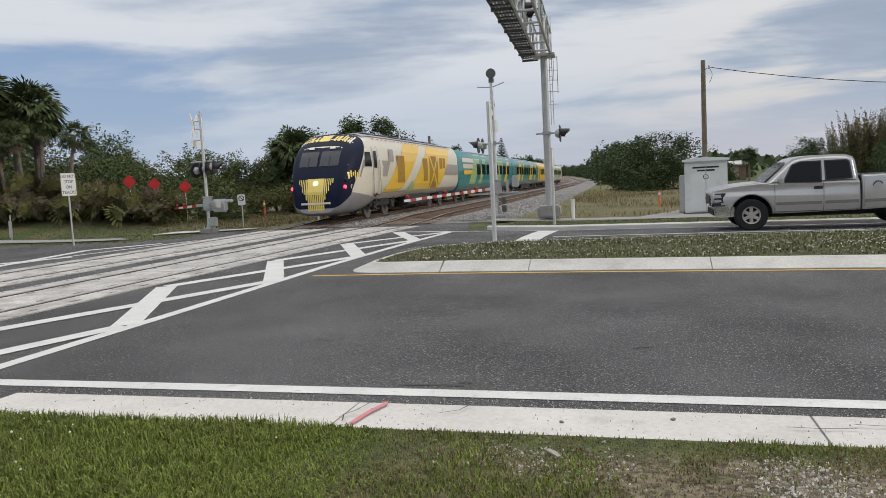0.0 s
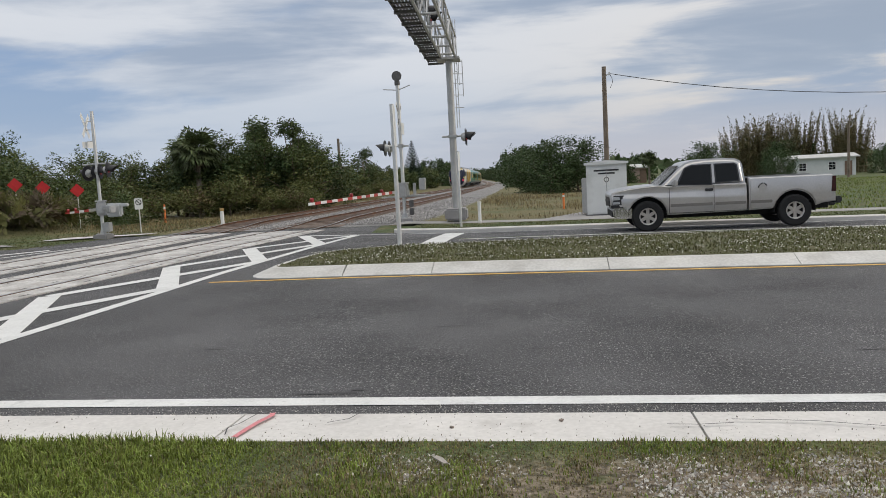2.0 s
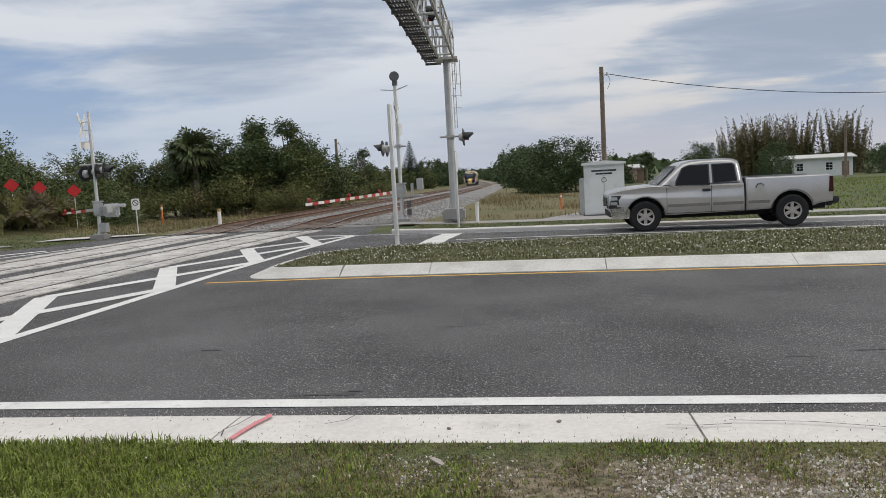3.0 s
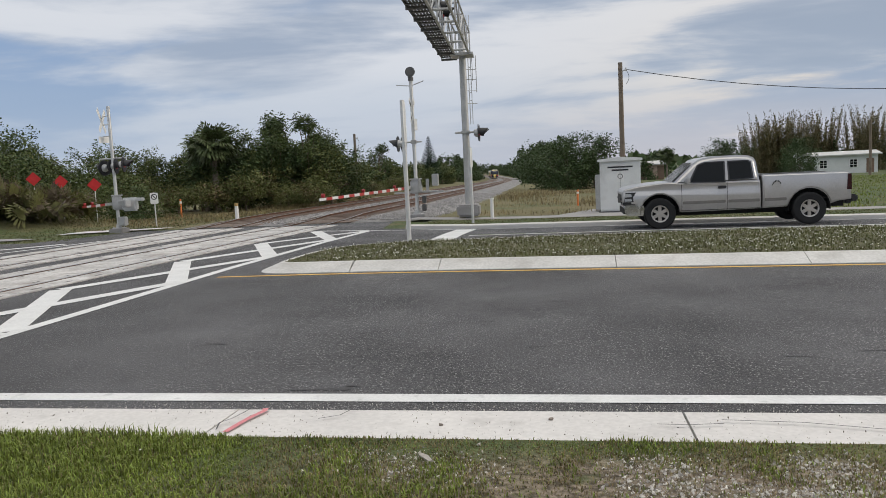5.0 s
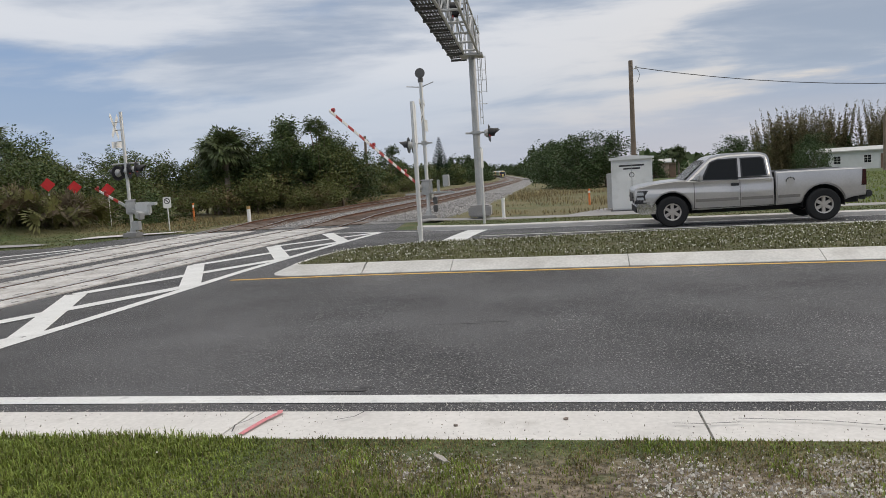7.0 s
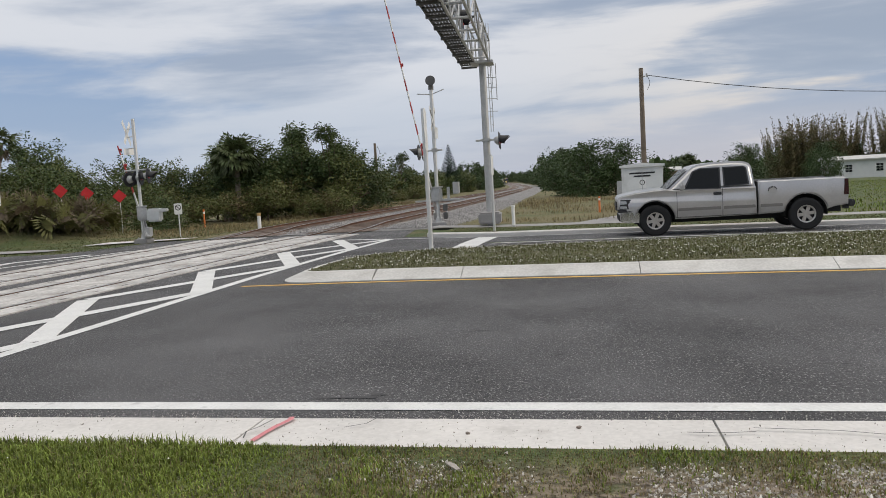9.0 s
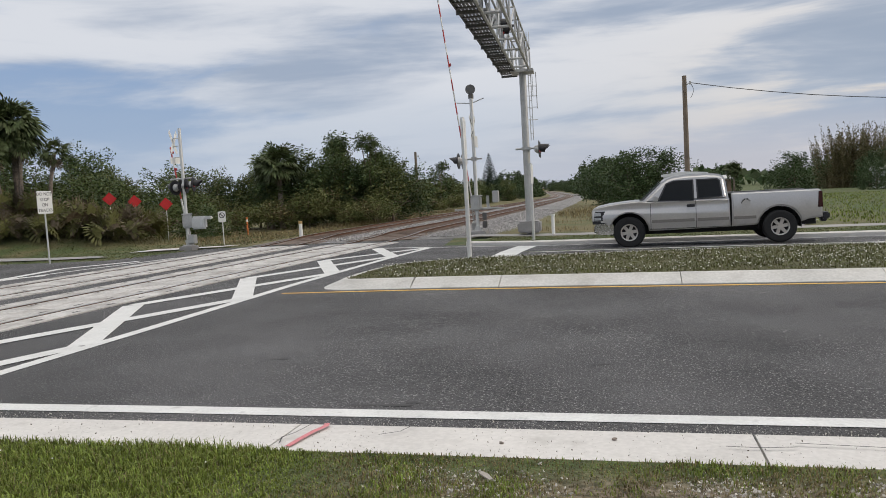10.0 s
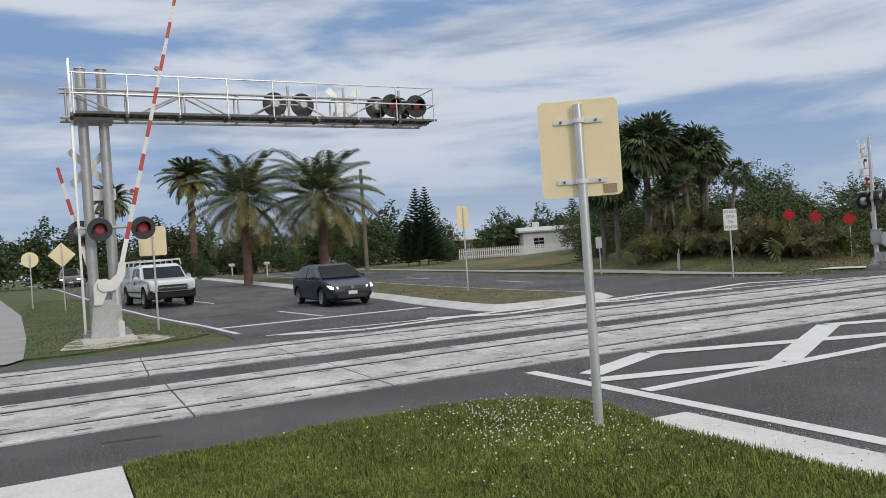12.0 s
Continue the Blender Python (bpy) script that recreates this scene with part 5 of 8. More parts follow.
def wheel(parent, x, y, r, w, rim_r, spokes, side, rim_mat, dish=0.03):
    """A wheel, keyed in motions(); side is +1 where the outer face looks to +y."""
    bm = bmn()
    prof = [(rim_r, -w / 2 + 0.01), (rim_r + 0.03, -w / 2), (r - 0.04, -w / 2 + 0.005), (r - 0.008, -w / 2 + 0.03), (r, -w / 4), (r, w / 4), (r - 0.008, w / 2 - 0.03), (r - 0.04, w / 2 - 0.005), (rim_r + 0.03, w / 2), (rim_r, w / 2 - 0.01)]
    n = 28
    rows = [[bm.verts.new((p * math.cos(2 * math.pi * i / n), q, p * math.sin(2 * math.pi * i / n))) for p, q in prof] for i in range(n)]
    for i in range(n):
        a, b = rows[i], rows[(i + 1) % n]
        for j in range(len(prof) - 1):
            bm.faces.new((a[j], b[j], b[j + 1], a[j + 1]))
    t = part("wheel", bm, TYRE, parent, "black rubber tyre", True, m=Matrix.Translation((x, y, r)))
    bm = bmn()
    s = side
    cyl(bm, (0, -w * 0.4, 0), (0, w * 0.4, 0), rim_r, n=24, caps=False)
    cyl(bm, (0, s * (w / 2 - 0.07), 0), (0, s * (w / 2 - 0.03), 0), 0.075, 0.06, 12)
    for i in range(spokes):
        m = Matrix.Rotation(2 * math.pi * i / spokes, 4, "Y")
        box(bm, (0, s * (w / 2 - 0.06), rim_r * 0.56), (0.082, 0.05, rim_r * 0.92), m, 0.012)
    prof2 = [(rim_r * 1.0, w / 2 - 0.012), (rim_r * 1.0, w / 2 + 0.002), (rim_r * 0.88, w / 2 - 0.006), (rim_r * 0.86, w / 2 - 0.05)]
    ring = [[bm.verts.new((p * math.cos(2 * math.pi * i / 28), s * q, p * math.sin(2 * math.pi * i / 28))) for p, q in prof2] for i in range(28)]
    for i in range(28):
        for j in range(3):
            bm.faces.new((ring[i][j], ring[(i + 1) % 28][j], ring[(i + 1) % 28][j + 1], ring[i][j + 1]))
    part("rim", bm, rim_mat, t, "spoked alloy rim", True)
    bm = bmn()
    cyl(bm, (0, s * 0.0, 0), (0, s * 0.02, 0), rim_r * 0.97, n=20)
    part("brake", bm, UNDER, t)
    return t


def side_panel(name, pts, y0, y1, material, parent, belt, lean, label="", both=True, bev=0.0):
    out = None
    for s in ((1, -1) if both else (1,)):
        bm = bmn()
        slab(bm, pts, s * y0, s * y1, "y")
        for v in bm.verts:
            if v.co.z > belt:
                v.co.y *= 1 - lean * (v.co.z - belt)
        out = part(name, bm, material, parent, label)
    return out


def swell(bm, half):
    """Rounds flat flanks outwards about mid height, in bands."""
    for z in (0.58, 0.70, 0.80, 0.90, 1.0, 1.09, 1.18):
        bmesh.ops.bisect_plane(bm, geom=bm.verts[:] + bm.edges[:] + bm.faces[:], plane_co=(0, 0, z), plane_no=(0, 0, 1))
    for v in bm.verts:
        if abs(v.co.y) > 0.7 * half:
            v.co.y -= math.copysign(0.020 * min(3.0, ((v.co.z - 0.88) / 0.27) ** 2), v.co.y)
    return bm


def pickup(m, paint, label, lit=False, trim=SILVER_LO, rack=False):
    t = thing("pickup_truck", label, "pickup truck", m)
    H, belt, lean, r = 0.985, 1.15, 0.16, 0.405
    fa, ra = 0.0, -3.64
    lower = [(0.88, 0.66), (0.94, 0.74), (0.94, 0.99), (0.90, 1.055), (0.80, 1.095), (0.5, 1.15), (0.1, 1.19), (-0.22, 1.21), (-0.34, 1.205), (-0.50, 1.175), (-2.47, 1.16), (-2.49, 0.45), (-0.70, 0.42)]
    lower += arch(fa, 0.42, 0.50, 0.43)[::-1] + [(0.54, 0.50), (0.58, 0.655)]
    bm = bmn()
    shape_body(bm, lower, H, belt + 1, lean, 0.05, (0.1, 0.95, 0.09))
    swell(bm, H)
    body = part("body", bm, paint, t, "", True)
    # cab
    cab = [(-0.28, 1.12), (-0.86, 1.66), (-0.98, 1.75), (-1.15, 1.795), (-1.45, 1.825), (-1.95, 1.825), (-2.22, 1.80), (-2.35, 1.745), (-2.40, 1.66), (-2.475, 1.12)]
    bm = bmn()
    shape_body(bm, cab, H - 0.035, belt, 0.21, 0.085)
    part("cab", bm, paint, t, "", True)
    for ring in () if rack else ([(-0.72, 1.175), (-1.635, 1.15), (-1.635, 1.69), (-1.14, 1.69), (-0.95, 1.62)], [(-1.70, 1.195), (-2.32, 1.215), (-2.27, 1.64), (-2.20, 1.69), (-1.69, 1.69)]):
        side_panel("window_trim", ring, H - 0.04, H - 0.032, BLACK, t, belt, 0.21, "black window surround")
    side_panel("side_window", [(-0.78, 1.20), (-1.60, 1.17), (-1.60, 1.665), (-1.16, 1.665), (-0.98, 1.60)], H - 0.04, H - 0.028, TINT, t, belt, 0.21, "tinted door window")
    side_panel("side_window", [(-1.74, 1.22), (-2.28, 1.24), (-2.24, 1.62), (-2.18, 1.66), (-1.72, 1.665)], H - 0.04, H - 0.028, TINT, t, belt, 0.21, "tinted rear window")
    bm = bmn()
    q = [(-0.325, 1.195), (-0.86, 1.675)]
    vs = []
    for (x, z), hw in zip(q, (0.84, 0.76)):
        vs.append([(x + 0.022, -hw, z + 0.012), (x + 0.022, hw, z + 0.012)])
    slabv = [bm.verts.new(v) for v in (vs[0][0], vs[0][1], vs[1][1], vs[1][0])]
    f = bm.faces.new(slabv)
    bmesh.ops.solidify(bm, geom=[f], thickness=0.012)
    part("windscreen", bm, WINDSCREEN, t, "sloping glass windscreen")
    bm = bmn()
    box(bm, (-2.46, 0, 1.42), (0.012, 1.3, 0.36), bev=0.004)
    part("rear_window", bm, TINT, t)
    # doors: seams, handles, mouldings
    for s in (-1, 1):
        bm = bmn()
        for x, z0, z1 in ((-0.55, 0.46, 1.13), (-1.665, 0.46, 1.15)):
            box(bm, (x, s * (H + 0.0005), (z0 + z1) / 2), (0.012, 0.004, z1 - z0))
        box(bm, (-1.5, s * (H + 0.0005), 0.465), (1.95, 0.004, 0.012))
        swell(bm, H)
        part("door_seam", bm, UNDER, body)
        bm = bmn()
        box(bm, (-1.54, s * (H + 0.012), 1.03), (0.20, 0.03, 0.07), bev=0.01)
        part("door_handle", bm, BLACK, body, "black door handle")
        bm = bmn()
        box(bm, (-1.10, s * (H + 0.008), 0.665), (1.05, 0.02, 0.075), bev=0.008)
        box(bm, (-2.07, s * (H + 0.008), 0.665), (0.76, 0.02, 0.075), bev=0.008)
        swell(bm, H)
        part("moulding", bm, trim, body, "grey side moulding")
        bm = bmn()
        box(bm, (-0.68, s * (H + 0.10), 1.24), (0.12, 0.2, 0.19), bev=0.04)
        box(bm, (-0.66, s * (H - 0.01), 1.19), (0.06, 0.1, 0.06))
        part("wing_mirror", bm, paint, body, "painted wing mirror", True)
    # bed
    for s in (-1, 1):
        bm = bmn()
        pts = []
        for p in ((-2.53, 0.45), (-3.10, 0.47)):
            pts.append(p)
        arc = arch(ra, 0.42, 0.50, 0.50)
        pts += arc
        pts += [(-4.30, 0.56), (-4.62, 0.60), (-4.60, 1.24), (-4.55, 1.285), (-2.56, 1.295), (-2.53, 1.27)]
        slab(bm, pts, s * (H - 0.16), s * H, "y")
        bmesh.ops.bevel(bm, geom=[e for e in bm.edges if abs(e.verts[0].co.y - e.verts[1].co.y) < 1e-5 and abs(abs(e.verts[0].co.y) - H) < 1e-4], offset=0.035, segments=3, affect="EDGES", clamp_overlap=True)
        swell(bm, H)
        part("bed_side", bm, paint, t, "", True)
        bm = bmn()
        box(bm, (-2.83, s * (H + 0.008), 0.665), (0.52, 0.02, 0.075), bev=0.008)
        swell(bm, H)
        part("moulding", bm, trim, t)
        bm = bmn()
        cyl(bm, (-2.86, s * (H - 0.002), 1.02), (-2.86, s * (H + 0.006), 1.02), 0.10, n=20)
        part("fuel_flap", bm, paint, t, "round fuel flap")
        bm = bmn()
        for i in range(8):
            a0 = radians(10 + 20 * i)
            box(bm, (-2.86 + 0.104 * math.cos(a0), s * (H + 0.004), 1.02 + 0.104 * math.sin(a0)), (0.02, 0.006, 0.040))
        part("fuel_flap_gap", bm, UNDER, t, "dark gap over the fuel flap")
        bm = bmn()
        slab(bm, [(-4.50, 0.84), (-4.618, 0.84), (-4.608, 1.23), (-4.53, 1.23)], s * (H - 0.10), s * (H + 0.008), "y")
        part("tail_lamp", bm, TAIL, t, "dark red tail lamp")
        # black liners over and behind the wheels
        for cx in (fa, ra):
            bm = bmn()
            rows = []
            for i in range(15):
                a = radians(-6 + 192 * i / 14)
                rows.append([bm.verts.new((cx + 0.494 * math.cos(a), s * yy, 0.42 + 0.494 * math.sin(a))) for yy in (0.3, H - 0.012)])
            for p, q in zip(rows, rows[1:]):
                bm.faces.new((p[0], q[0], q[1], p[1]))
            part("arch_liner", bm, UNDER, t, "black wheel arch lining")
        for cx in (fa, ra):
            bm = bmn()
            slab(bm, [(cx + 0.48 * math.cos(radians(180 * i / 8)), 0.42 + 0.485 * math.sin(radians(180 * i / 8))) for i in range(9)], s * 0.55, s * 0.62, "y")
            part("arch_liner", bm, UNDER, t)
    bm = bmn()
    box(bm, (-4.585, 0, 0.94), (0.07, 1.62, 0.64), bev=0.02)
    part("tailgate", bm, paint, t)
    bm = bmn()
    box(bm, (-3.55, 0, 0.66), (2.05, 1.6, 0.06))
    box(bm, (-2.56, 0, 0.98), (0.05, 1.64, 0.58))
    part("bed_floor", bm, UNDER, t, "dark bed floor and front wall")
    bm = bmn()
    box(bm, (-1.8, 0, 0.50), (5.4, 1.5, 0.16))
    box(bm, (-1.8, 0.45, 0.38), (4.6, 0.08, 0.14))
    box(bm, (-1.8, -0.45, 0.38), (4.6, 0.08, 0.14))
    for x in (fa, ra):
        cyl(bm, (x, -0.8, 0.4), (x, 0.8, 0.4), 0.06, n=8)
    ball(bm, (ra, 0, 0.4), 0.16)
    part("chassis", bm, UNDER, t, "dark frame and axles")
    # front end
    bm = bmn()
    slab(bm, [(0.52, 0.37), (0.93, 0.37), (1.0, 0.43), (1.02, 0.60), (0.97, 0.655), (0.52, 0.655)], -H + 0.05, H - 0.05, "y")
    bmesh.ops.bevel(bm, geom=bm.edges[:], offset=0.025, segments=2, affect="EDGES", clamp_overlap=True)
    for v in bm.verts:
        v.co.x -= 0.16 * (abs(v.co.y) / H) ** 3
    part("front_bumper", bm, CHROME if not rack else trim, t, "scuffed chrome bumper", True)
    bm = bmn()
    box(bm, (0.93, 0, 0.82), (0.05, 1.2, 0.26), bev=0.02)
    part("grille", bm, BLACK, t, "black grille")
    bm = bmn()
    box(bm, (0.955, 0, 0.82), (0.03, 1.3, 0.05), bev=0.01)
    part("grille_bar", bm, CHROME if rack else BLACK, t)
    bm = bmn()
    box(bm, (0.90, 0, 0.69), (0.14, 1.86, 0.07), bev=0.02)
    for v in bm.verts:
        v.co.x -= 0.14 * (abs(v.co.y) / H) ** 3
    part("valance", bm, BLACK, t)
    for s in (-1, 1):
        bm = bmn()
        box(bm, (0.87, s * 0.735, 0.90), (0.12, 0.30, 0.11), Matrix.Translation((0, 0, 0)), 0.015)
        part("headlamp", bm, HEADLIT if lit else HEADLAMP, t, "clear headlamp")
        bm = bmn()
        box(bm, (0.87, s * 0.735, 0.785), (0.11, 0.29, 0.075), bev=0.012)
        part("indicator", bm, HEADLAMP, t)
        bm = bmn()
        slab(bm, [(0.90, 0.74), (0.60, 0.74), (0.60, 0.985), (0.86, 0.985)], s * 0.885, s * 0.935, "y")
        part("lamp_surround", bm, BLACK, t)
        for z0, z1 in ((0.865, 0.955), (0.755, 0.825)):
            bm = bmn()
            slab(bm, [(0.885, z0), (0.70, z0 + 0.008), (0.715, z1 - 0.006), (0.875, z1)], s * 0.93, s * 0.945, "y")
            part("lamp_corner", bm, HEADLAMP, t, "clear wrap-round lamp lens")
        bm = bmn()
        slab(bm, [(0.62, 0.655), (0.93, 0.655), (0.93, 0.735), (0.60, 0.735)], s * 0.80, s * 0.925, "y")
        part("valance_end", bm, BLACK, t)
    bm = bmn()
    box(bm, (-4.72, 0, 0.62), (0.16, 1.75, 0.17), bev=0.03)
    box(bm, (-4.84, 0, 0.5), (0.14, 0.2, 0.14), bev=0.02)
    part("rear_bumper", bm, BLACK, t, "black rear bumper", True)
    if rack:
        bm = bmn()
        for x in (-0.95, -2.3, -3.4, -4.4):
            for s in (-1, 1):
                cyl(bm, (x, s * 0.86, 1.25 if x < -2.4 else 1.75), (x, s * 0.80, 1.98), 0.025, n=6)
            cyl(bm, (x, -0.85, 1.98), (x, 0.85, 1.98), 0.025, n=6)
        for s in (-1, 0, 1):
            cyl(bm, (-0.9, s * 0.8, 2.0), (-4.5, s * 0.8, 2.0), 0.025, n=6)
        part("ladder_rack", bm, WHITE, t, "white ladder rack")
        bm = bmn()
        box(bm, (-3.5, 0, 1.5), (1.9, 1.9, 0.55), bev=0.04)
        part("tool_body", bm, PAINT_WHITE, t, "white cargo cover")
    ws = [wheel(t, x, s * 0.86, r, 0.27, 0.222, 6, s, ALLOY) for x in (fa, ra) for s in (-1, 1)]
    return t, ws, r


def saloon(m, paint, label, lit=False, tall=0.0, length=4.46, name="car"):
    """A hatchback (tall 0) or an upright estate."""
    t = thing(name, label, "car", m)
    H, r, belt = 0.87 + 0.1 * (tall > 0), 0.315 + 0.06 * (tall > 0), 0.92 + 0.25 * (tall > 0)
    fa, ra = 0.0, -2.70
    k = tall
    lower = [(0.86, 0.30), (0.90, 0.50), (0.84, 0.68), (0.60, 0.80 + k * 0.5), (-0.10, 0.97 + k * 0.5), (-0.5, belt + 0.02), (-3.1, belt + 0.10), (-3.50, 1.02 + k * 0.4), (-3.56, 0.55), (-3.50, 0.33), (-3.15, 0.30)]
    lower += arch(ra, r, r + 0.06, 0.26)[::-1] + arch(fa, r, r + 0.06, 0.26)[::-1]
    bm = bmn()
    shape_body(bm, lower, H, 9, 0, 0.06, (-0.1, 0.9, 0.22))
    for v in bm.verts:
        if v.co.x < -2.9:
            v.co.y *= 1 - 0.12 * ((-2.9 - v.co.x) / 0.7) ** 2
    body = part("body", bm, paint, t, "", True)
    roof = [(0.02, 0.93 + k * 0.5), (-0.95, 1.40 + k), (-1.35, 1.475 + k), (-1.9, 1.48 + k), (-2.6, 1.41 + k), (-3.42 + 0.0, 1.08 + k * (0.5 if k == 0 else 0.9)), (-3.3, 0.95)]
    bm = bmn()
    shape_body(bm, roof, H - 0.03, belt, 0.38, 0.06)
    part("cabin", bm, paint, t, "", True)
    side_panel("side_window", [(-0.62, belt + 0.07), (-1.62, belt + 0.08), (-1.62, 1.37 + k), (-1.15, 1.35 + k)], H - 0.03, H - 0.018, TINT, t, belt, 0.38, "tinted side window")
    side_panel("side_window", [(-1.70, belt + 0.08), (-2.75, belt + 0.12), (-2.45, 1.33 + k), (-1.70, 1.375 + k)], H - 0.03, H - 0.018, TINT, t, belt, 0.38, "tinted side window")
    bm = bmn()
    f = bm.faces.new([bm.verts.new(v) for v in ((0.02, -0.74, 0.985 + k * 0.5), (0.02, 0.74, 0.985 + k * 0.5), (-0.92, 0.60, 1.41 + k), (-0.92, -0.60, 1.41 + k))])
    bmesh.ops.solidify(bm, geom=[f], thickness=0.01)
    part("windscreen", bm, TINT, t, "dark sloping windscreen")
    for s in (-1, 1):
        bm = bmn()
        slab(bm, [(0.80, 0.66 + k * 0.3), (0.30, 0.80 + k * 0.4), (0.42, 0.68 + k * 0.3), (0.82, 0.58 + k * 0.3)], s * 0.50, s * (H - 0.10), "y")
        for v in bm.verts:
            v.co.x -= 0.10 * (abs(v.co.y) - 0.5) - 0.05
            v.co.z += 0.02
        part("headlamp", bm, HEADLIT if lit else HEADLAMP, t, "bright headlamp")
        bm = bmn()
        box(bm, (-0.55, s * (H + 0.06), belt + 0.07), (0.12, 0.2, 0.13), bev=0.03)
        part("wing_mirror", bm, paint, body)
        for cx in (fa, ra):
            bm = bmn()
            slab(bm, [(cx + (r + 0.05) * math.cos(radians(180 * i / 8)), r + (r + 0.05) * math.sin(radians(180 * i / 8))) for i in range(9)], s * 0.5, s * 0.56, "y")
            part("arch_liner", bm, UNDER, t)
        bm = bmn()
        box(bm, (-3.47, s * (H - 0.25), 0.88), (0.1, 0.24, 0.3), bev=0.03)
        part("tail_lamp", bm, TAIL, t)
    bm = bmn()
    box(bm, (0.865, 0, 0.36), (0.06, 1.1, 0.16), bev=0.02)
    box(bm, (0.86, 0, 0.56 + k * 0.2), (0.06, 0.6, 0.06), bev=0.01)
    part("grille", bm, BLACK, t, "black lower grille")
    bm = bmn()
    cyl(bm, (0.87, 0, 0.64), (0.90, 0, 0.64), 0.06, n=14)
    part("badge", bm, CHROME, t, "small chrome badge")
    bm = bmn()
    box(bm, (0.90, 0, 0.46), (0.012, 0.32, 0.12), bev=0.003)
    part("plate", bm, WHITE, t)
    bm = bmn()
    box(bm, (-1.35, 0, 0.27), (4.0, 1.4, 0.14))
    part("floor_pan", bm, UNDER, t)
    ws = [wheel(t, x, s * (H - 0.11), r, 0.2, r * 0.66, 5, s, ALLOY) for x in (fa, ra) for s in (-1, 1)]
    return t, ws, r


silver_t, silver_w, silver_r = pickup(pose(2.9, 21.5, -0.09, 0, 0, 180), SILVER, "dusty silver extended cab pickup truck waiting at the crossing")
white_t, white_w, white_r = pickup(pose(-33, 6.4, 0.1), PAINT_WHITE, "white work pickup truck with ladder rack and lit headlamps", True, BLACK, True)
prius_t, prius_w, prius_r = saloon(pose(-24.7, 9.4, 0), PAINT_NAVY, "dark blue hatchback with lit headlamps approaching the crossing", True)
suv_t, suv_w, suv_r = saloon(pose(-78, 1.9, 0.5), PAINT_BLACK, "dark estate car far down the road", True, 0.3)


# ---- train ----
NAVY = mat("train_navy", (0.008, 0.012, 0.034), 0.5, coat=0.0, var=0.06, bump=0.02, obj=1)
CREAM = mat("train_cream", (0.74, 0.69, 0.57), 0.35, coat=0.4, var=0.04, bump=0.02, obj=1)
YELLOW = mat("train_yellow", (0.88, 0.56, 0.03), 0.35, coat=0.4, var=0.04, bump=0.02, obj=1)
TEAL = mat("train_teal", (0.02, 0.22, 0.22), 0.35, coat=0.4, var=0.06, bump=0.02, obj=1)
LIME = mat("train_lime", (0.35, 0.50, 0.20), 0.35, coat=0.4, var=0.05, bump=0.02, obj=1)
TGREY = mat("train_grey", (0.20, 0.19, 0.19), 0.45, metal=0.3, var=0.08, obj=1)
TSILVER = mat("train_silver", (0.42, 0.42, 0.43), 0.35, metal=0.6, var=0.06, obj=1)
NAVY.node_tree.nodes["Principled BSDF"].inputs["Specular IOR Level"].default_value = 0.15
TDARK = mat("train_under", (0.030, 0.028, 0.027), 0.8, var=0.15, obj=1)
YELLOW_PALE = mat("train_yellow_pale", (0.86, 0.66, 0.16), 0.4, coat=0.3, var=0.04, bump=0.02, obj=1)
TBEIGE = mat("train_beige", (0.36, 0.32, 0.28), 0.4, coat=0.3, var=0.05, bump=0.02, obj=1)
TRED = mat("train_red_trim", (0.45, 0.16, 0.10), 0.5, var=0.05, bump=0, obj=1)
TLAMP = glow("train_tail_lamp", (1.0, 0.05, 0.10), 3.5, (0.6, 0.02, 0.03))


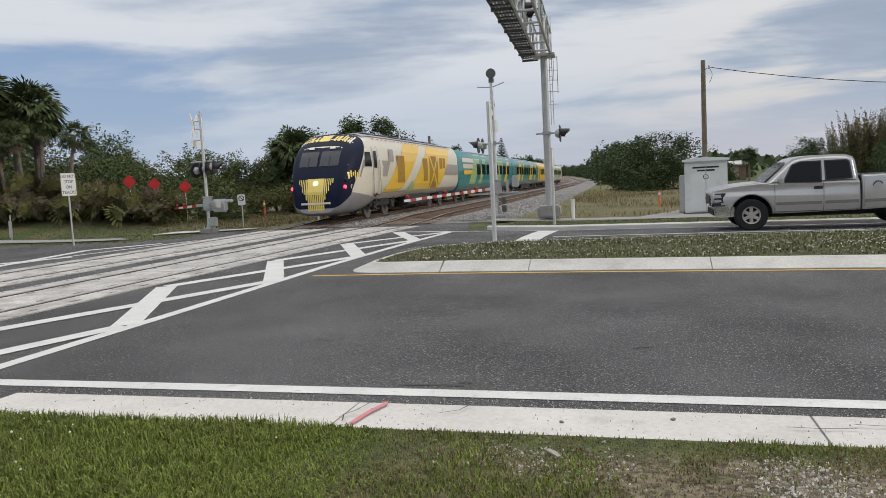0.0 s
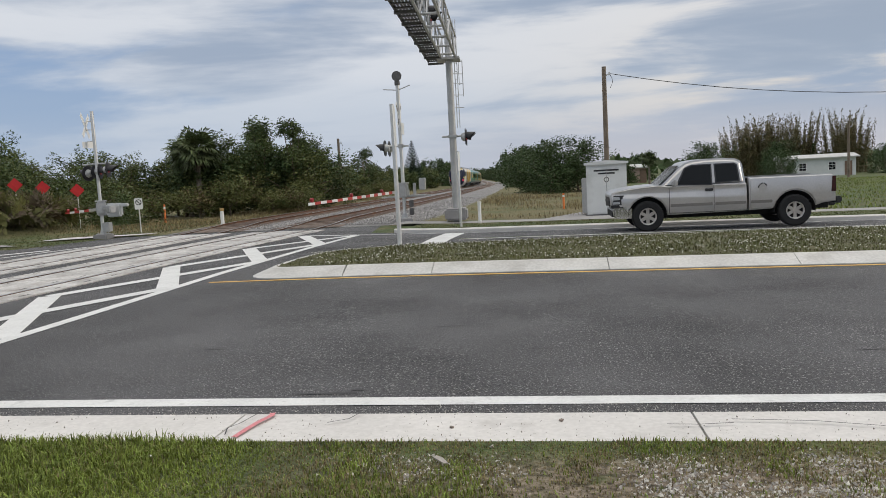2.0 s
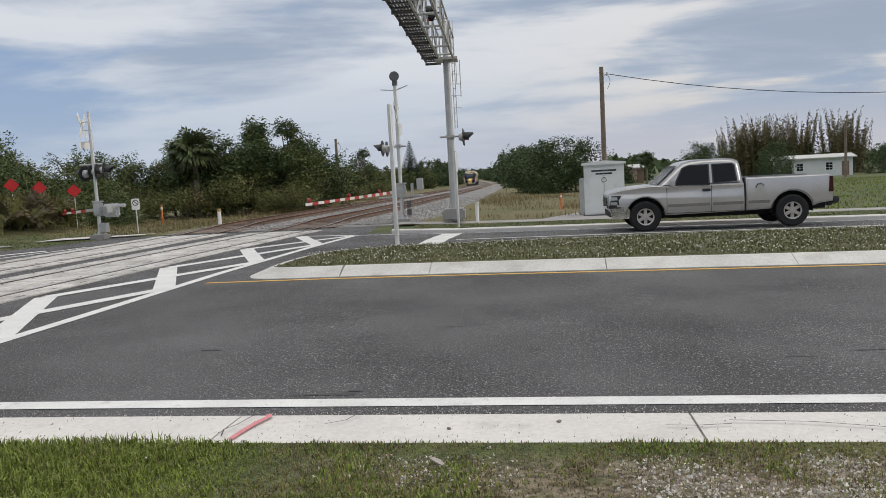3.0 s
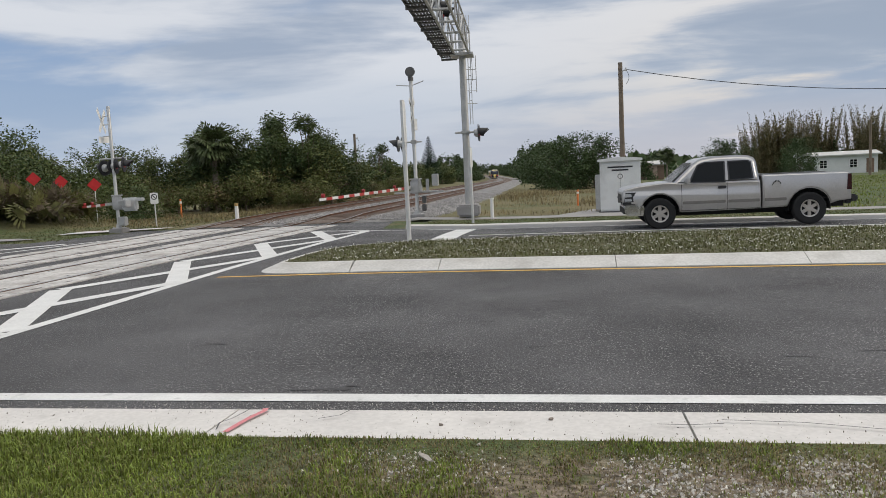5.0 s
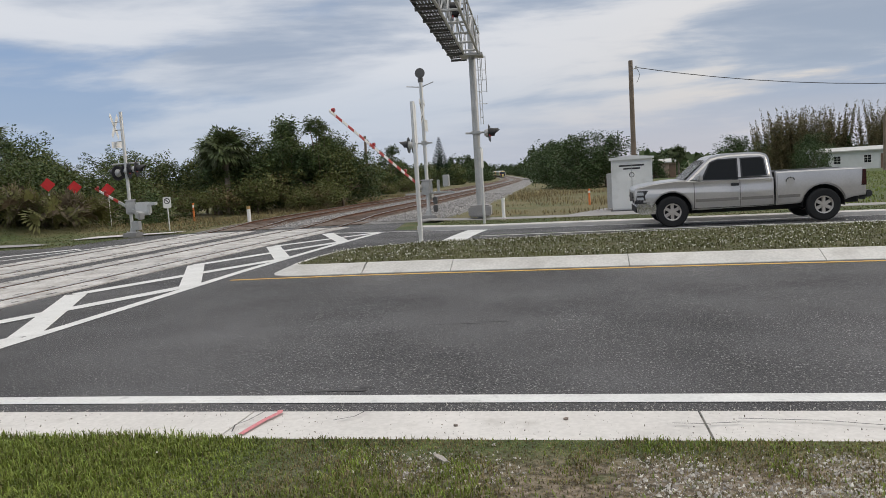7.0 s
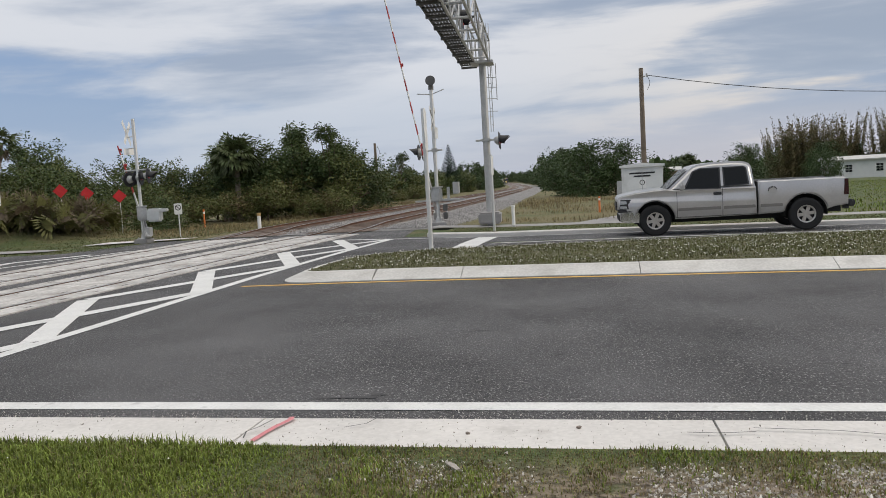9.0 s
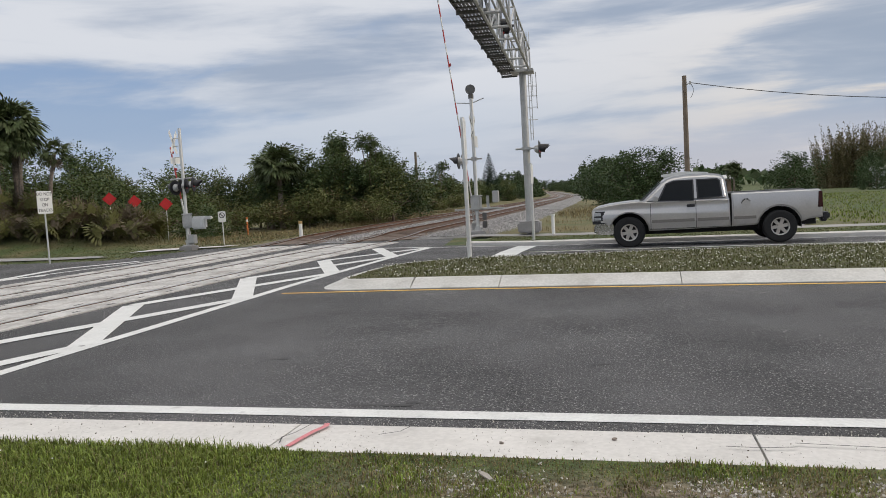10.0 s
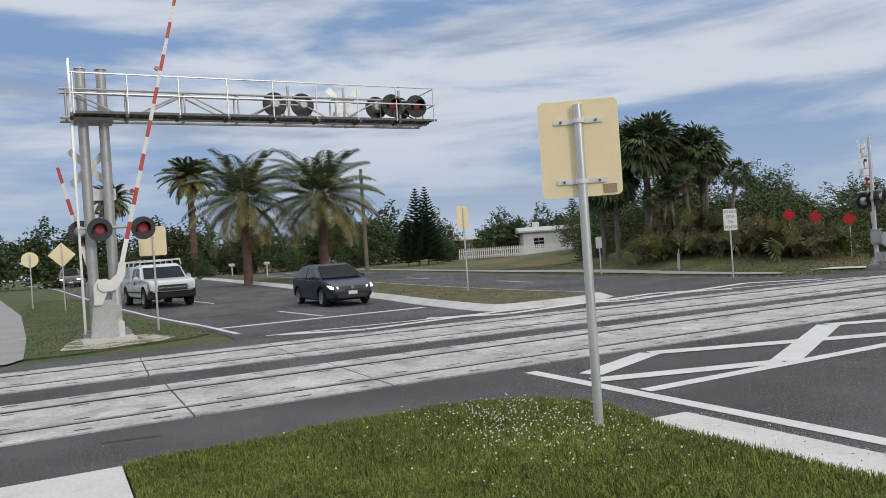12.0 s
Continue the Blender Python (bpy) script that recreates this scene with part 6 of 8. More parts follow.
class Shell:
    """A rounded body as stations of half width, foot and top along x."""
    def __init__(self, stations, power=3.6):
        self.s, self.p = stations, power

    def at(self, x):
        s = self.s
        if x <= s[0][0]:
            return s[0][1:]
        for a, b in zip(s, s[1:]):
            if x <= b[0]:
                f = (x - a[0]) / (b[0] - a[0])
                return tuple(p + (q - p) * f for p, q in zip(a[1:], b[1:]))
        return s[-1][1:]

    def point(self, x, deg, out=0.0):
        w, z0, z1 = self.at(x)
        a = radians(deg)
        c, n = math.cos(a), math.sin(a)
        e = 2 / self.p
        return Vector((-x, (w + out) * math.copysign(abs(c) ** e, c), (z0 + z1) / 2 + ((z1 - z0) / 2 + out) * math.copysign(abs(n) ** e, n)))

    def z_deg(self, x, z, side):
        """The angle on the given side at which the shell has height z."""
        w, z0, z1 = self.at(x)
        q = max(-1, min(1, (z - (z0 + z1) / 2) / ((z1 - z0) / 2)))
        a = math.degrees(math.asin(math.copysign(abs(q) ** (self.p / 2), q)))
        return a if side > 0 else 180 - a

    def skin(self, bm, xs, degs, out=0.0, cap=False):
        rows = [[bm.verts.new(self.point(x, d, out)) for d in degs] for x in xs]
        for r, q in zip(rows, rows[1:]):
            for j in range(len(degs) - 1):
                bm.faces.new((r[j], r[j + 1], q[j + 1], q[j]))
        if cap:
            bm.faces.new(rows[0])
        return bm

    def front(self, y0, y1, z0, z1, ny, nz, out=0.016):
        """A field on the nose, between two sides and two heights."""
        def depth(y, z):
            lo, hi = 0.0, 4.0
            for _ in range(18):
                x = (lo + hi) / 2
                w, b, c = self.at(x)
                r = abs(y / w) ** self.p + abs((z - (b + c) / 2) / ((c - b) / 2)) ** self.p
                lo, hi = (x, hi) if r > 1 else (lo, x)
            return hi
        bm = bmn()
        g = [[bm.verts.new((out - depth(y0 + (y1 - y0) * i / ny, z0 + (z1 - z0) * j / nz), y0 + (y1 - y0) * i / ny, z0 + (z1 - z0) * j / nz + 0.006)) for i in range(ny + 1)] for j in range(nz + 1)]
        for p, q in zip(g, g[1:]):
            for i in range(ny):
                bm.faces.new((p[i], p[i + 1], q[i + 1], q[i]))
        return bm

    def patch(self, corners, side, out=0.012, n=6):
        """A painted field on the side between two slanting edges: (x at top, x at foot) twice, and its heights."""
        (xa1, xa0), (xb1, xb0), z1, z0 = corners
        bm = bmn()
        rows = []
        for i in range(n + 1):
            f = i / n
            z = z0 + (z1 - z0) * f
            row = []
            for x in (xa0 + (xa1 - xa0) * f, xb0 + (xb1 - xb0) * f):
                row.append(bm.verts.new(self.point(x, self.z_deg(x, z, side), out)))
            rows.append(row)
        for r, q in zip(rows, rows[1:]):
            bm.faces.new((r[0], r[1], q[1], q[0]))
        return bm


def bogie(parent, x):
    bm = bmn()
    for s in (-1, 1):
        box(bm, (x, s * 1.05, 0.62), (3.6, 0.16, 0.22), bev=0.03)
        box(bm, (x, s * 1.08, 0.85), (1.0, 0.22, 0.35), bev=0.04)
        for dx in (-1.25, 1.25):
            box(bm, (x + dx, s * 1.1, 0.52), (0.45, 0.22, 0.34), bev=0.04)
            cyl(bm, (x + dx - 0.3, s * 1.1, 0.62), (x + dx - 0.3, s * 1.1, 0.95), 0.10, n=8)
    box(bm, (x, 0, 0.70), (0.6, 2.2, 0.2), bev=0.03)
    b = part("bogie", bm, TDARK, parent, "dark bogie frame")
    for dx in (-1.25, 1.25):
        bm = bmn()
        for s in (-1, 1):
            cyl(bm, (x + dx, s * 0.70, 0.50), (x + dx, s * 0.83, 0.50), 0.50, n=20)
        cyl(bm, (x + dx, -0.8, 0.5), (x + dx, 0.8, 0.5), 0.08, n=8)
        part("wheelset", bm, TGREY, b)


RING = [i * 7.5 for i in range(49)]


def locomotive():
    t = thing("locomotive", "yellow, cream and navy streamlined diesel locomotive", "locomotive")
    L = 19.5
    sh = Shell([(0.0, 0.74, 0.42, 1.25), (0.12, 0.95, 0.34, 1.62), (0.35, 1.12, 0.30, 2.12), (0.7, 1.27, 0.28, 2.66), (1.1, 1.38, 0.28, 3.08), (1.6, 1.46, 0.30, 3.40), (2.2, 1.52, 0.34, 3.60), (3.0, 1.525, 0.45, 3.68), (4.2, 1.525, 0.72, 3.69), (L, 1.525, 0.72, 3.69)])

    def low(x):
        """Height at which the navy face meets the silver skirt."""
        return 0.60 + 0.62 * min(1.0, x / 0.8)

    def back(d):
        """How far back the navy face reaches, further at the roof."""
        return 0.62 + 1.70 * smooth01((sh.point(1.4, d).z - 1.2) / 2.1)
    us = (0, 0.03, 0.07, 0.13, 0.2, 0.3, 0.4, 0.5, 0.62, 0.75, 0.88, 1.0)

    def face_row(u, out=0.0):
        d0 = sh.z_deg(u * 0.62, low(u * 0.62), 1)
        row = []
        for k in range(41):
            d = d0 + (180 - 2 * d0) * k / 40
            row.append(sh.point(u * back(d), d, out))
        return row
    bm = bmn()
    rows = [[bm.verts.new(p) for p in face_row(u)] for u in us]
    for r, q in zip(rows, rows[1:]):
        for k in range(40):
            bm.faces.new((r[k], r[k + 1], q[k + 1], q[k]))
    bm.faces.new(rows[0])
    part("nose", bm, NAVY, t, "dark navy rounded nose", True)
    bm = bmn()
    rows = []
    for x in (0.008, 0.12, 0.35, 0.7, 1.1, 1.6, 2.2, 3.0, 4.2):
        d0 = sh.z_deg(x, low(x) + 0.05 if x < 1.0 else 1.15 - 0.12 * min(3.0, x - 1.0), 1)
        rows.append([bm.verts.new(sh.point(x, d0 - (180 + 2 * d0) * k / 20, -0.006 if x < 1 else 0.004)) for k in range(21)])
    for r, q in zip(rows, rows[1:]):
        for k in range(20):
            bm.faces.new((r[k], r[k + 1], q[k + 1], q[k]))
    bm.faces.new(rows[0])
    part("skirt", bm, TSILVER, t, "silver lower skirt", True)
    bm = bmn()
    sh.skin(bm, [0.5, 0.7, 1.1, 1.6, 2.2, 3.0, 4.2, 8, 12, 16, L], RING, -0.014)
    bm.faces.new([bm.verts.new(sh.point(L, d)) for d in RING[:-1]])
    body = part("body", bm, CREAM, t, "", True)
    bm = bmn()
    sh.skin(bm, [2.5, 3.4, 6, 12, L - 0.05], [54 + 4.5 * i for i in range(17)], 0.02)
    part("roof", bm, TSILVER, t, "pale silver roof", True)
    for i in range(7):
        bm = bmn()
        box(bm, (-4.4 - 2.0 * i, 0, 3.72), (1.5, 1.7, 0.03), bev=0.01)
        part("roof_hatch", bm, TSILVER, t, "flat roof hatch")
    # two dark panes in the raked front, with wipers
    glass = mat("cab_glass", (0.018, 0.026, 0.045), 0.22, bump=0, var=0.1, obj=1)
    for y0, y1 in ((-0.84, -0.05), (0.05, 0.84)):
        part("windscreen", sh.front(y0, y1, 2.26, 2.86, 5, 5), glass, t, "dark raked windscreen pane", True)
        part("wiper", sh.front((y0 + y1) / 2 - 0.02, (y0 + y1) / 2 + 0.02, 2.22, 2.66, 1, 4, 0.03), BLACK, t)
        part("number_board", sh.front((y0 + y1) / 2 - 0.12, (y0 + y1) / 2 + 0.12, 2.96, 3.06, 2, 1, 0.02), CREAM, t, "small pale number board")
    for i in range(13):
        d = 56 + 66 * i / 12
        bm = bmn()
        sh.skin(bm, [1.42, 1.6, 1.9, 2.05 - 0.14 * (i % 3)], [d, d + (2.4 if i % 2 else 4.2)], 0.014)
        part("brow_stripe", bm, CREAM if i in (0, 1, 11, 12) else YELLOW_PALE, t, "pale stripe over the windscreen")
    # a comb of yellow strips that hangs from a straight line, solid in the middle
    for i in range(19):
        k = abs(i - 9)
        y = -0.70 + 0.0778 * i
        z0 = 0.46 + 0.03 * ((i * 5) % 3) if k < 5 else 0.95 + 0.16 * (k - 5) + 0.07 * (i % 2)
        part("nose_ray", sh.front(y - (0.028 if k < 6 else 0.017), y + (0.028 if k < 6 else 0.017), max(z0, 0.50), 1.76, 1, 9), YELLOW_PALE, t)
    part("nose_field", sh.front(-0.34, 0.34, 1.15, 1.77, 6, 6, 0.022), YELLOW_PALE, t, "solid yellow field on the nose")
    bm = bmn()
    cyl(bm, (-0.30, 0, 1.58), (-0.06, 0, 1.58), 0.13, 0.11, 18)
    part("headlamp", bm, glow("train_lamp", (1.0, 0.93, 0.70), 0.8, (0.8, 0.75, 0.6)), t, "round lit centre lamp", True)
    part("wordmark", sh.front(-0.62, 0.62, 0.76, 0.84, 6, 1, 0.04), CREAM, t, "pale wordmark bar")
    for s in (-1, 1):
        bm = bmn()
        ball(bm, tuple(sh.point(0.36, sh.z_deg(0.36, 1.42, s), -0.01)), 0.075, (1, 1, 1), 2)
        part("tail_lamp", bm, TLAMP, t, "lit red tail lamp", True)
        bm = bmn()
        ball(bm, tuple(sh.point(0.42, sh.z_deg(0.42, 1.68, s), -0.02)), 0.085, (1, 1, 1), 2)
        part("headlamp", bm, TINT, t, "round dark lamp", True)
        for i in range(6):
            z = 1.98 + 0.06 * (i % 2)
            part("nose_ray", sh.patch(((0.55 + 0.13 * i, 0.53 + 0.13 * i), (0.63 + 0.13 * i, 0.61 + 0.13 * i), z, 1.72 + 0.06 * (i % 3)), s, 0.014), YELLOW_PALE, t)
        # flanks: beige and grey bands, slanting yellow fields, windows, grilles, doors
        part("beige_band", sh.patch(((1.75, 1.30), (5.2, 4.6), 2.48, 1.78), s, 0.004), TBEIGE, body, "beige band behind the cab")
        part("beige_band", sh.patch(((16.6, 15.6), (L, L), 2.45, 1.85), s, 0.016), TBEIGE, body, "beige band")
        part("grey_band", sh.patch(((4.3, 3.7), (L, L), 1.10, 0.80), s, 0.006), TBEIGE, body, "grey-brown lower band")
        part("yellow_field", sh.patch(((7.9, 3.8), (10.9, 6.4), 3.36, 0.80), s, 0.012), YELLOW, body, "broad yellow slanting field")
        part("yellow_field", sh.patch(((12.3, 8.4), (17.7, 14.4), 3.36, 1.02), s, 0.012), YELLOW, body, "broad yellow slanting field")
        part("lime_field", sh.patch(((8.6, 7.8), (8.9, 9.4), 1.55, 0.86), s, 0.016), LIME, body)
        part("cab_window", sh.patch(((1.95, 1.80), (2.45, 2.55), 2.80, 2.2), s, 0.016), TINT, body, "small cab window")
        part("door_window", sh.patch(((2.90, 2.90), (3.22, 3.22), 2.86, 2.15), s, 0.018), TINT, body, "narrow door window")
        for x in (2.74, 3.36):
            part("door_seam", sh.patch(((x, x), (x + 0.035, x + 0.035), 3.05, 0.95), s, 0.014), TGREY, body)
        for x in (2.60, 3.52):
            bm = bmn()
            cyl(bm, (-x, s * 1.57, 1.0), (-x, s * 1.57, 2.5), 0.018, n=6)
            part("grab_rail", bm, TSILVER, body)
        part("step_hole", sh.patch(((3.05, 3.05), (3.3, 3.3), 1.10, 0.92), s, 0.02), TDARK, body)
        part("louvre", sh.patch(((5.0, 5.0), (5.7, 5.7), 3.0, 2.45), s, 0.014), TBEIGE, body, "beige louvre")
        ochre = mat("grille_ochre", (0.36, 0.20, 0.02), 0.6, obj=1)
        for x0, x1, z1, z0 in ((6.2, 7.4, 2.74, 1.50), (10.9, 11.8, 2.70, 1.52), (12.2, 14.1, 2.85, 1.15), (14.5, 15.2, 2.78, 2.18), (15.35, 15.95, 2.78, 2.22)):
            part("grille", sh.patch(((x0, x0), (x1, x1), z1, z0), s, 0.018), ochre, body, "tall ochre side grille")
        for xa, xb in ((12.2, 13.85), (13.85, 12.2)):
            part("cross_stripe", sh.patch(((xb, xa), (xb + 0.25, xa + 0.25), 2.85, 1.15), s, 0.024), YELLOW, body)
        for i in range(24):
            part("roof_trim", sh.patch(((3.4 + 0.62 * i, 3.4 + 0.62 * i), (3.75 + 0.62 * i, 3.75 + 0.62 * i), 3.43, 3.39), s, 0.012), TRED, body)
        bm = bmn()
        box(bm, (-10.4, s * 1.1, 0.62), (4.2, 0.5, 0.5), bev=0.05)
        part("fuel_tank", bm, TDARK, t, "dark fuel tank")
        for i in range(4):
            bm = bmn()
            box(bm, (-3.1, s * 1.46, 0.42 + 0.2 * i), (0.5, 0.08, 0.04))
            part("step", bm, TDARK, t)
    bogie(t, -4.9)
    bogie(t, -15.8)
    return t, L


def coach(paint, k, name="coach"):
    t = thing(name, ("teal and yellow passenger coach of the train" if k < 2 else "pale yellow passenger coach of the train"), "railway coach", group="coaches of the train")
    L = 25.6
    sh = Shell([(0.0, 1.50, 0.62, 3.50), (0.4, 1.53, 0.62, 3.57), (L, 1.53, 0.62, 3.57)], 4.2)
    bm = bmn()
    sh.skin(bm, [0, 0.4, 6, 12, 18, L], RING, cap=True)
    bm.faces.new([bm.verts.new(sh.point(L, d)) for d in RING[:-1]])
    body = part("body", bm, paint, t, "", True)
    bm = bmn()
    sh.skin(bm, [0.1, 6, 12, L - 0.1], [52 + 4.75 * i for i in range(17)], 0.02)
    part("roof", bm, TSILVER, t, "silver roof", True)
    for s in (-1, 1):
        part("grey_band", sh.patch(((0.3, 0.3), (L - 0.3, L - 0.3), 1.0, 0.66), s, 0.012), TGREY, body)
        for a, b, w in ((6, 3, 2.2), (9.5, 6.5, 1.3), (17, 14, 3.2), (22.5, 19.5, 1.5)):
            part("yellow_field", sh.patch(((a, b), (a + w, b + w), 3.3, 0.9), s, 0.016), YELLOW if (k + int(w * 3)) % 3 else LIME, body, "slanting painted field")
        for i in range(8 if k == 0 else 9):
            x = (6.4 if k == 0 else 3.2) + 2.2 * i
            part("window", sh.patch(((x, x), (x + 1.55, x + 1.55), 2.62, 1.85), s, 0.022), TINT, body, "tinted coach window")
        if k == 0:
            for i in range(3):
                part("lettering", sh.patch(((1.2 + 0.2 * i, 1.2 + 0.2 * i), (5.2 - 0.3 * i, 5.2 - 0.3 * i), 2.95 - 0.4 * i, 2.66 - 0.4 * i), s, 0.026), CREAM if i < 2 else YELLOW, body)
        part("door", sh.patch(((0.8, 0.8), (1.6, 1.6), 2.75, 0.8), s, 0.018), TGREY, body, "grey coach door") if k else None
        bm = bmn()
        box(bm, (-12.8, s * 1.0, 0.6), (8.0, 0.5, 0.45), bev=0.05)
        part("equipment_box", bm, TDARK, t)
    bm = bmn()
    box(bm, (0.25, 0, 1.95), (0.7, 1.2, 2.3))
    part("gangway", bm, TDARK, t, "dark gangway bellows")
    bogie(t, -3.2)
    bogie(t, -L + 3.2)
    return t, L


TRAIN = [locomotive()]
for i, p in enumerate((TEAL, TEAL, YELLOW, CREAM)):
    TRAIN.append(coach(p, i))


# ---- plants ----
def leaf_mesh(name, quads, material):
    """Quads as (centre, along, across) turned into one mesh of folded leaves."""
    verts, faces = [], []
    for c, a, b in quads:
        k = len(verts)
        verts += [c - a, c - b * 0.9 + a * 0.05, c + a, c + b * 0.9 + a * 0.05]
        faces.append((k, k + 1, k + 2, k + 3))
    me = bpy.data.meshes.new(name)
    me.from_pydata([tuple(v) for v in verts], [], faces)
    me.materials.append(material)
    return me


def rand_dir(rng):
    while True:
        v = Vector((rng.uniform(-1, 1), rng.uniform(-1, 1), rng.uniform(-1, 1)))
        if 0.1 < v.length < 1:
            return v.normalized()


def make_tree(seed, h, w, leafs, n_leaf, leaf, trunk_h, label, name="tree", low=0.15, lobes=9, category="tree"):
    """A tapered trunk, limbs to each lobe and leaves in ragged clumps round them."""
    rng = random.Random(seed)
    t = thing(name, label, category)
    centres = []
    for i in range(lobes):
        a = rng.uniform(0, 6.28)
        rr = w * 0.5 * math.sqrt(rng.uniform(0.02, 0.85))
        f = rr / (w * 0.5)
        z = h * (low + (0.92 - low) * rng.uniform(0.15, 1.0) * (1 - 0.45 * f * f))
        centres.append((Vector((rr * math.cos(a), rr * math.sin(a), z)), w * rng.uniform(0.15, 0.27)))
    centres.append((Vector((0, 0, h * 0.86)), w * 0.2))
    bm = bmn()
    top = Vector((rng.uniform(-0.2, 0.2), rng.uniform(-0.2, 0.2), max(trunk_h, h * 0.45)))
    cyl(bm, (0, 0, -0.3), tuple(top * 0.5), 0.05 * h * 0.5, 0.035 * h * 0.5, 8)
    cyl(bm, tuple(top * 0.5), tuple(top), 0.035 * h * 0.5, 0.02 * h * 0.5, 8)
    for c, r in centres:
        s = top * rng.uniform(0.4, 1.0)
        mid = (s + c) / 2 + Vector((0, 0, -0.08 * h))
        cyl(bm, tuple(s), tuple(mid), 0.012 * h, 0.008 * h, 5, False)
        cyl(bm, tuple(mid), tuple(c), 0.008 * h, 0.003 * h, 5, False)
    part("trunk", bm, BARK, t, "brown branching trunk")
    groups = [[] for _ in leafs]
    per = n_leaf // len(centres)
    for c, r in centres:
        subs = [c + rand_dir(rng) * r * rng.uniform(0.5, 1.15) for _ in range(16)]
        gi = rng.randrange(len(leafs))
        for _ in range(per):
            if rng.random() < 0.30:
                q = c + rand_dir(rng) * r * (rng.random() ** 0.4)
            else:
                q = rng.choice(subs) + rand_dir(rng) * r * 0.38 * (rng.random() ** 0.45)
            q.z = max(q.z, 0.05)
            a = rand_dir(rng)
            a.z *= 0.5
            b = a.cross(rand_dir(rng)).normalized()
            s = leaf * rng.uniform(0.6, 1.35)
            g = gi if rng.random() < 0.75 else rng.randrange(len(leafs))
            groups[g].append((q, a.normalized() * s, b * s * 0.5))
    for g, m in zip(groups, leafs):
        if g:
            o = new("crown", leaf_mesh("crown", g, m))
            o.parent = t
    return t


def scatter(proto, places, group=""):
    """Put the first thing at the first place and copies at the others: x, y, scale, turn."""
    if group:
        tagged(proto, group=group)
    for i, (x, y, s, rz) in enumerate(places):
        m = at_land(x, y, rz) @ Matrix.Diagonal((s, s, s * (0.92 + 0.16 * ((i * 37) % 10) / 10), 1))
        if i == 0:
            proto.matrix_basis = m
        else:
            copy_thing(proto, Matrix.LocRotScale(m.translation, m.to_quaternion(), None)).scale = m.to_scale()


def fan_leaf(quads, base, way, size, rng, blades=15, droop=0.35):
    """A fan of narrow blades on a stalk."""
    way = way.normalized()
    side = way.cross(Vector((0, 0, 1)))
    side = side.normalized() if side.length > 0.05 else Vector((1, 0, 0))
    side = Matrix.Rotation(rng.uniform(-1.0, 1.0), 3, way) @ side
    up = side.cross(way).normalized()
    hub = base + way * size * 0.62
    quads.append((base.lerp(hub, 0.5), (hub - base) * 0.5, side * 0.02 * size))
    for i in range(blades):
        a = radians(-100 + 200 * i / (blades - 1) + rng.uniform(-5, 5))
        d = (way * math.cos(a) + side * math.sin(a) + up * 0.12 * math.cos(a * 2)).normalized()
        ln = size * (0.95 - 0.25 * abs(math.sin(a))) * rng.uniform(0.85, 1.1)
        tip = hub + d * ln - Vector((0, 0, droop * ln * 0.6))
        mid = hub + d * ln * 0.55
        w = d.cross(up).normalized() * 0.082 * size
        quads.append(((hub + mid) / 2, (mid - hub) * 0.52, w))
        quads.append(((mid + tip) / 2, (tip - mid) * 0.55, w * 0.6))


def sabal(seed, h, size, label, n=34, trunk_r=0.17, lean=(0, 0)):
    rng = random.Random(seed)
    t = thing("sabal_palm", label, "palm tree")
    bm = bmn()
    prev = Vector((0, 0, -0.4))
    k = 9
    for i in range(1, k + 1):
        f = i / k
        q = Vector((lean[0] * f * f, lean[1] * f * f, h * f))
        r = trunk_r * (1.15 - 0.3 * f + 0.12 * (i % 2))
        cyl(bm, tuple(prev), tuple(q), r, r * 0.94, 10)
        prev = q
    part("trunk", bm, PALMBARK, t, "fibrous grey palm trunk")
    green, dead = [], []
    for i in range(n):
        el = math.asin(rng.uniform(-0.9, 0.98))
        az = i * 2.399 + rng.uniform(-0.2, 0.2)
        d = Vector((math.cos(el) * math.cos(az), math.cos(el) * math.sin(az), math.sin(el)))
        fan_leaf(green, prev + Vector((0, 0, 0.1)), d, size * rng.uniform(0.8, 1.1), rng, 22, 0.32 + 0.25 * (el < 0.1))
    for i in range(20):
        az = i * 2.399
        d = Vector((0.35 * math.cos(az), 0.35 * math.sin(az), -1))
        fan_leaf(dead, prev - Vector((0, 0, 0.15)), d, size * rng.uniform(0.5, 0.8), rng, 9, 0.1)
    for nm, g, m, lb in (("crown", green, PALM_G, ""), ("dead_fronds", dead, PALM_D, "hanging brown dead fronds")):
        o = new(nm, leaf_mesh(nm, g, m))
        o.parent = t
        if lb:
            o["label"] = lb
    return t


def palmetto(seed, label):
    rng = random.Random(seed)
    t = thing("palmetto", label, "palmetto bush")
    g, d = [], []
    for i in range(46):
        az = rng.uniform(0, 6.28)
        b = Vector((rng.uniform(-0.8, 0.8), rng.uniform(-0.6, 0.6), 0.05 + rng.random() * 0.45))
        el = rng.uniform(0.25, 1.35)
        fan_leaf(g if rng.random() < 0.66 else d, b, Vector((math.cos(el) * math.cos(az), math.cos(el) * math.sin(az), math.sin(el))), rng.uniform(0.45, 0.75), rng, 19, 0.3)
    for nm, q, m in (("fronds", g, PALM_Y), ("dead_fronds", d, PALM_D)):
        o = new(nm, leaf_mesh(nm, q, m))
        o.parent = t
    return t


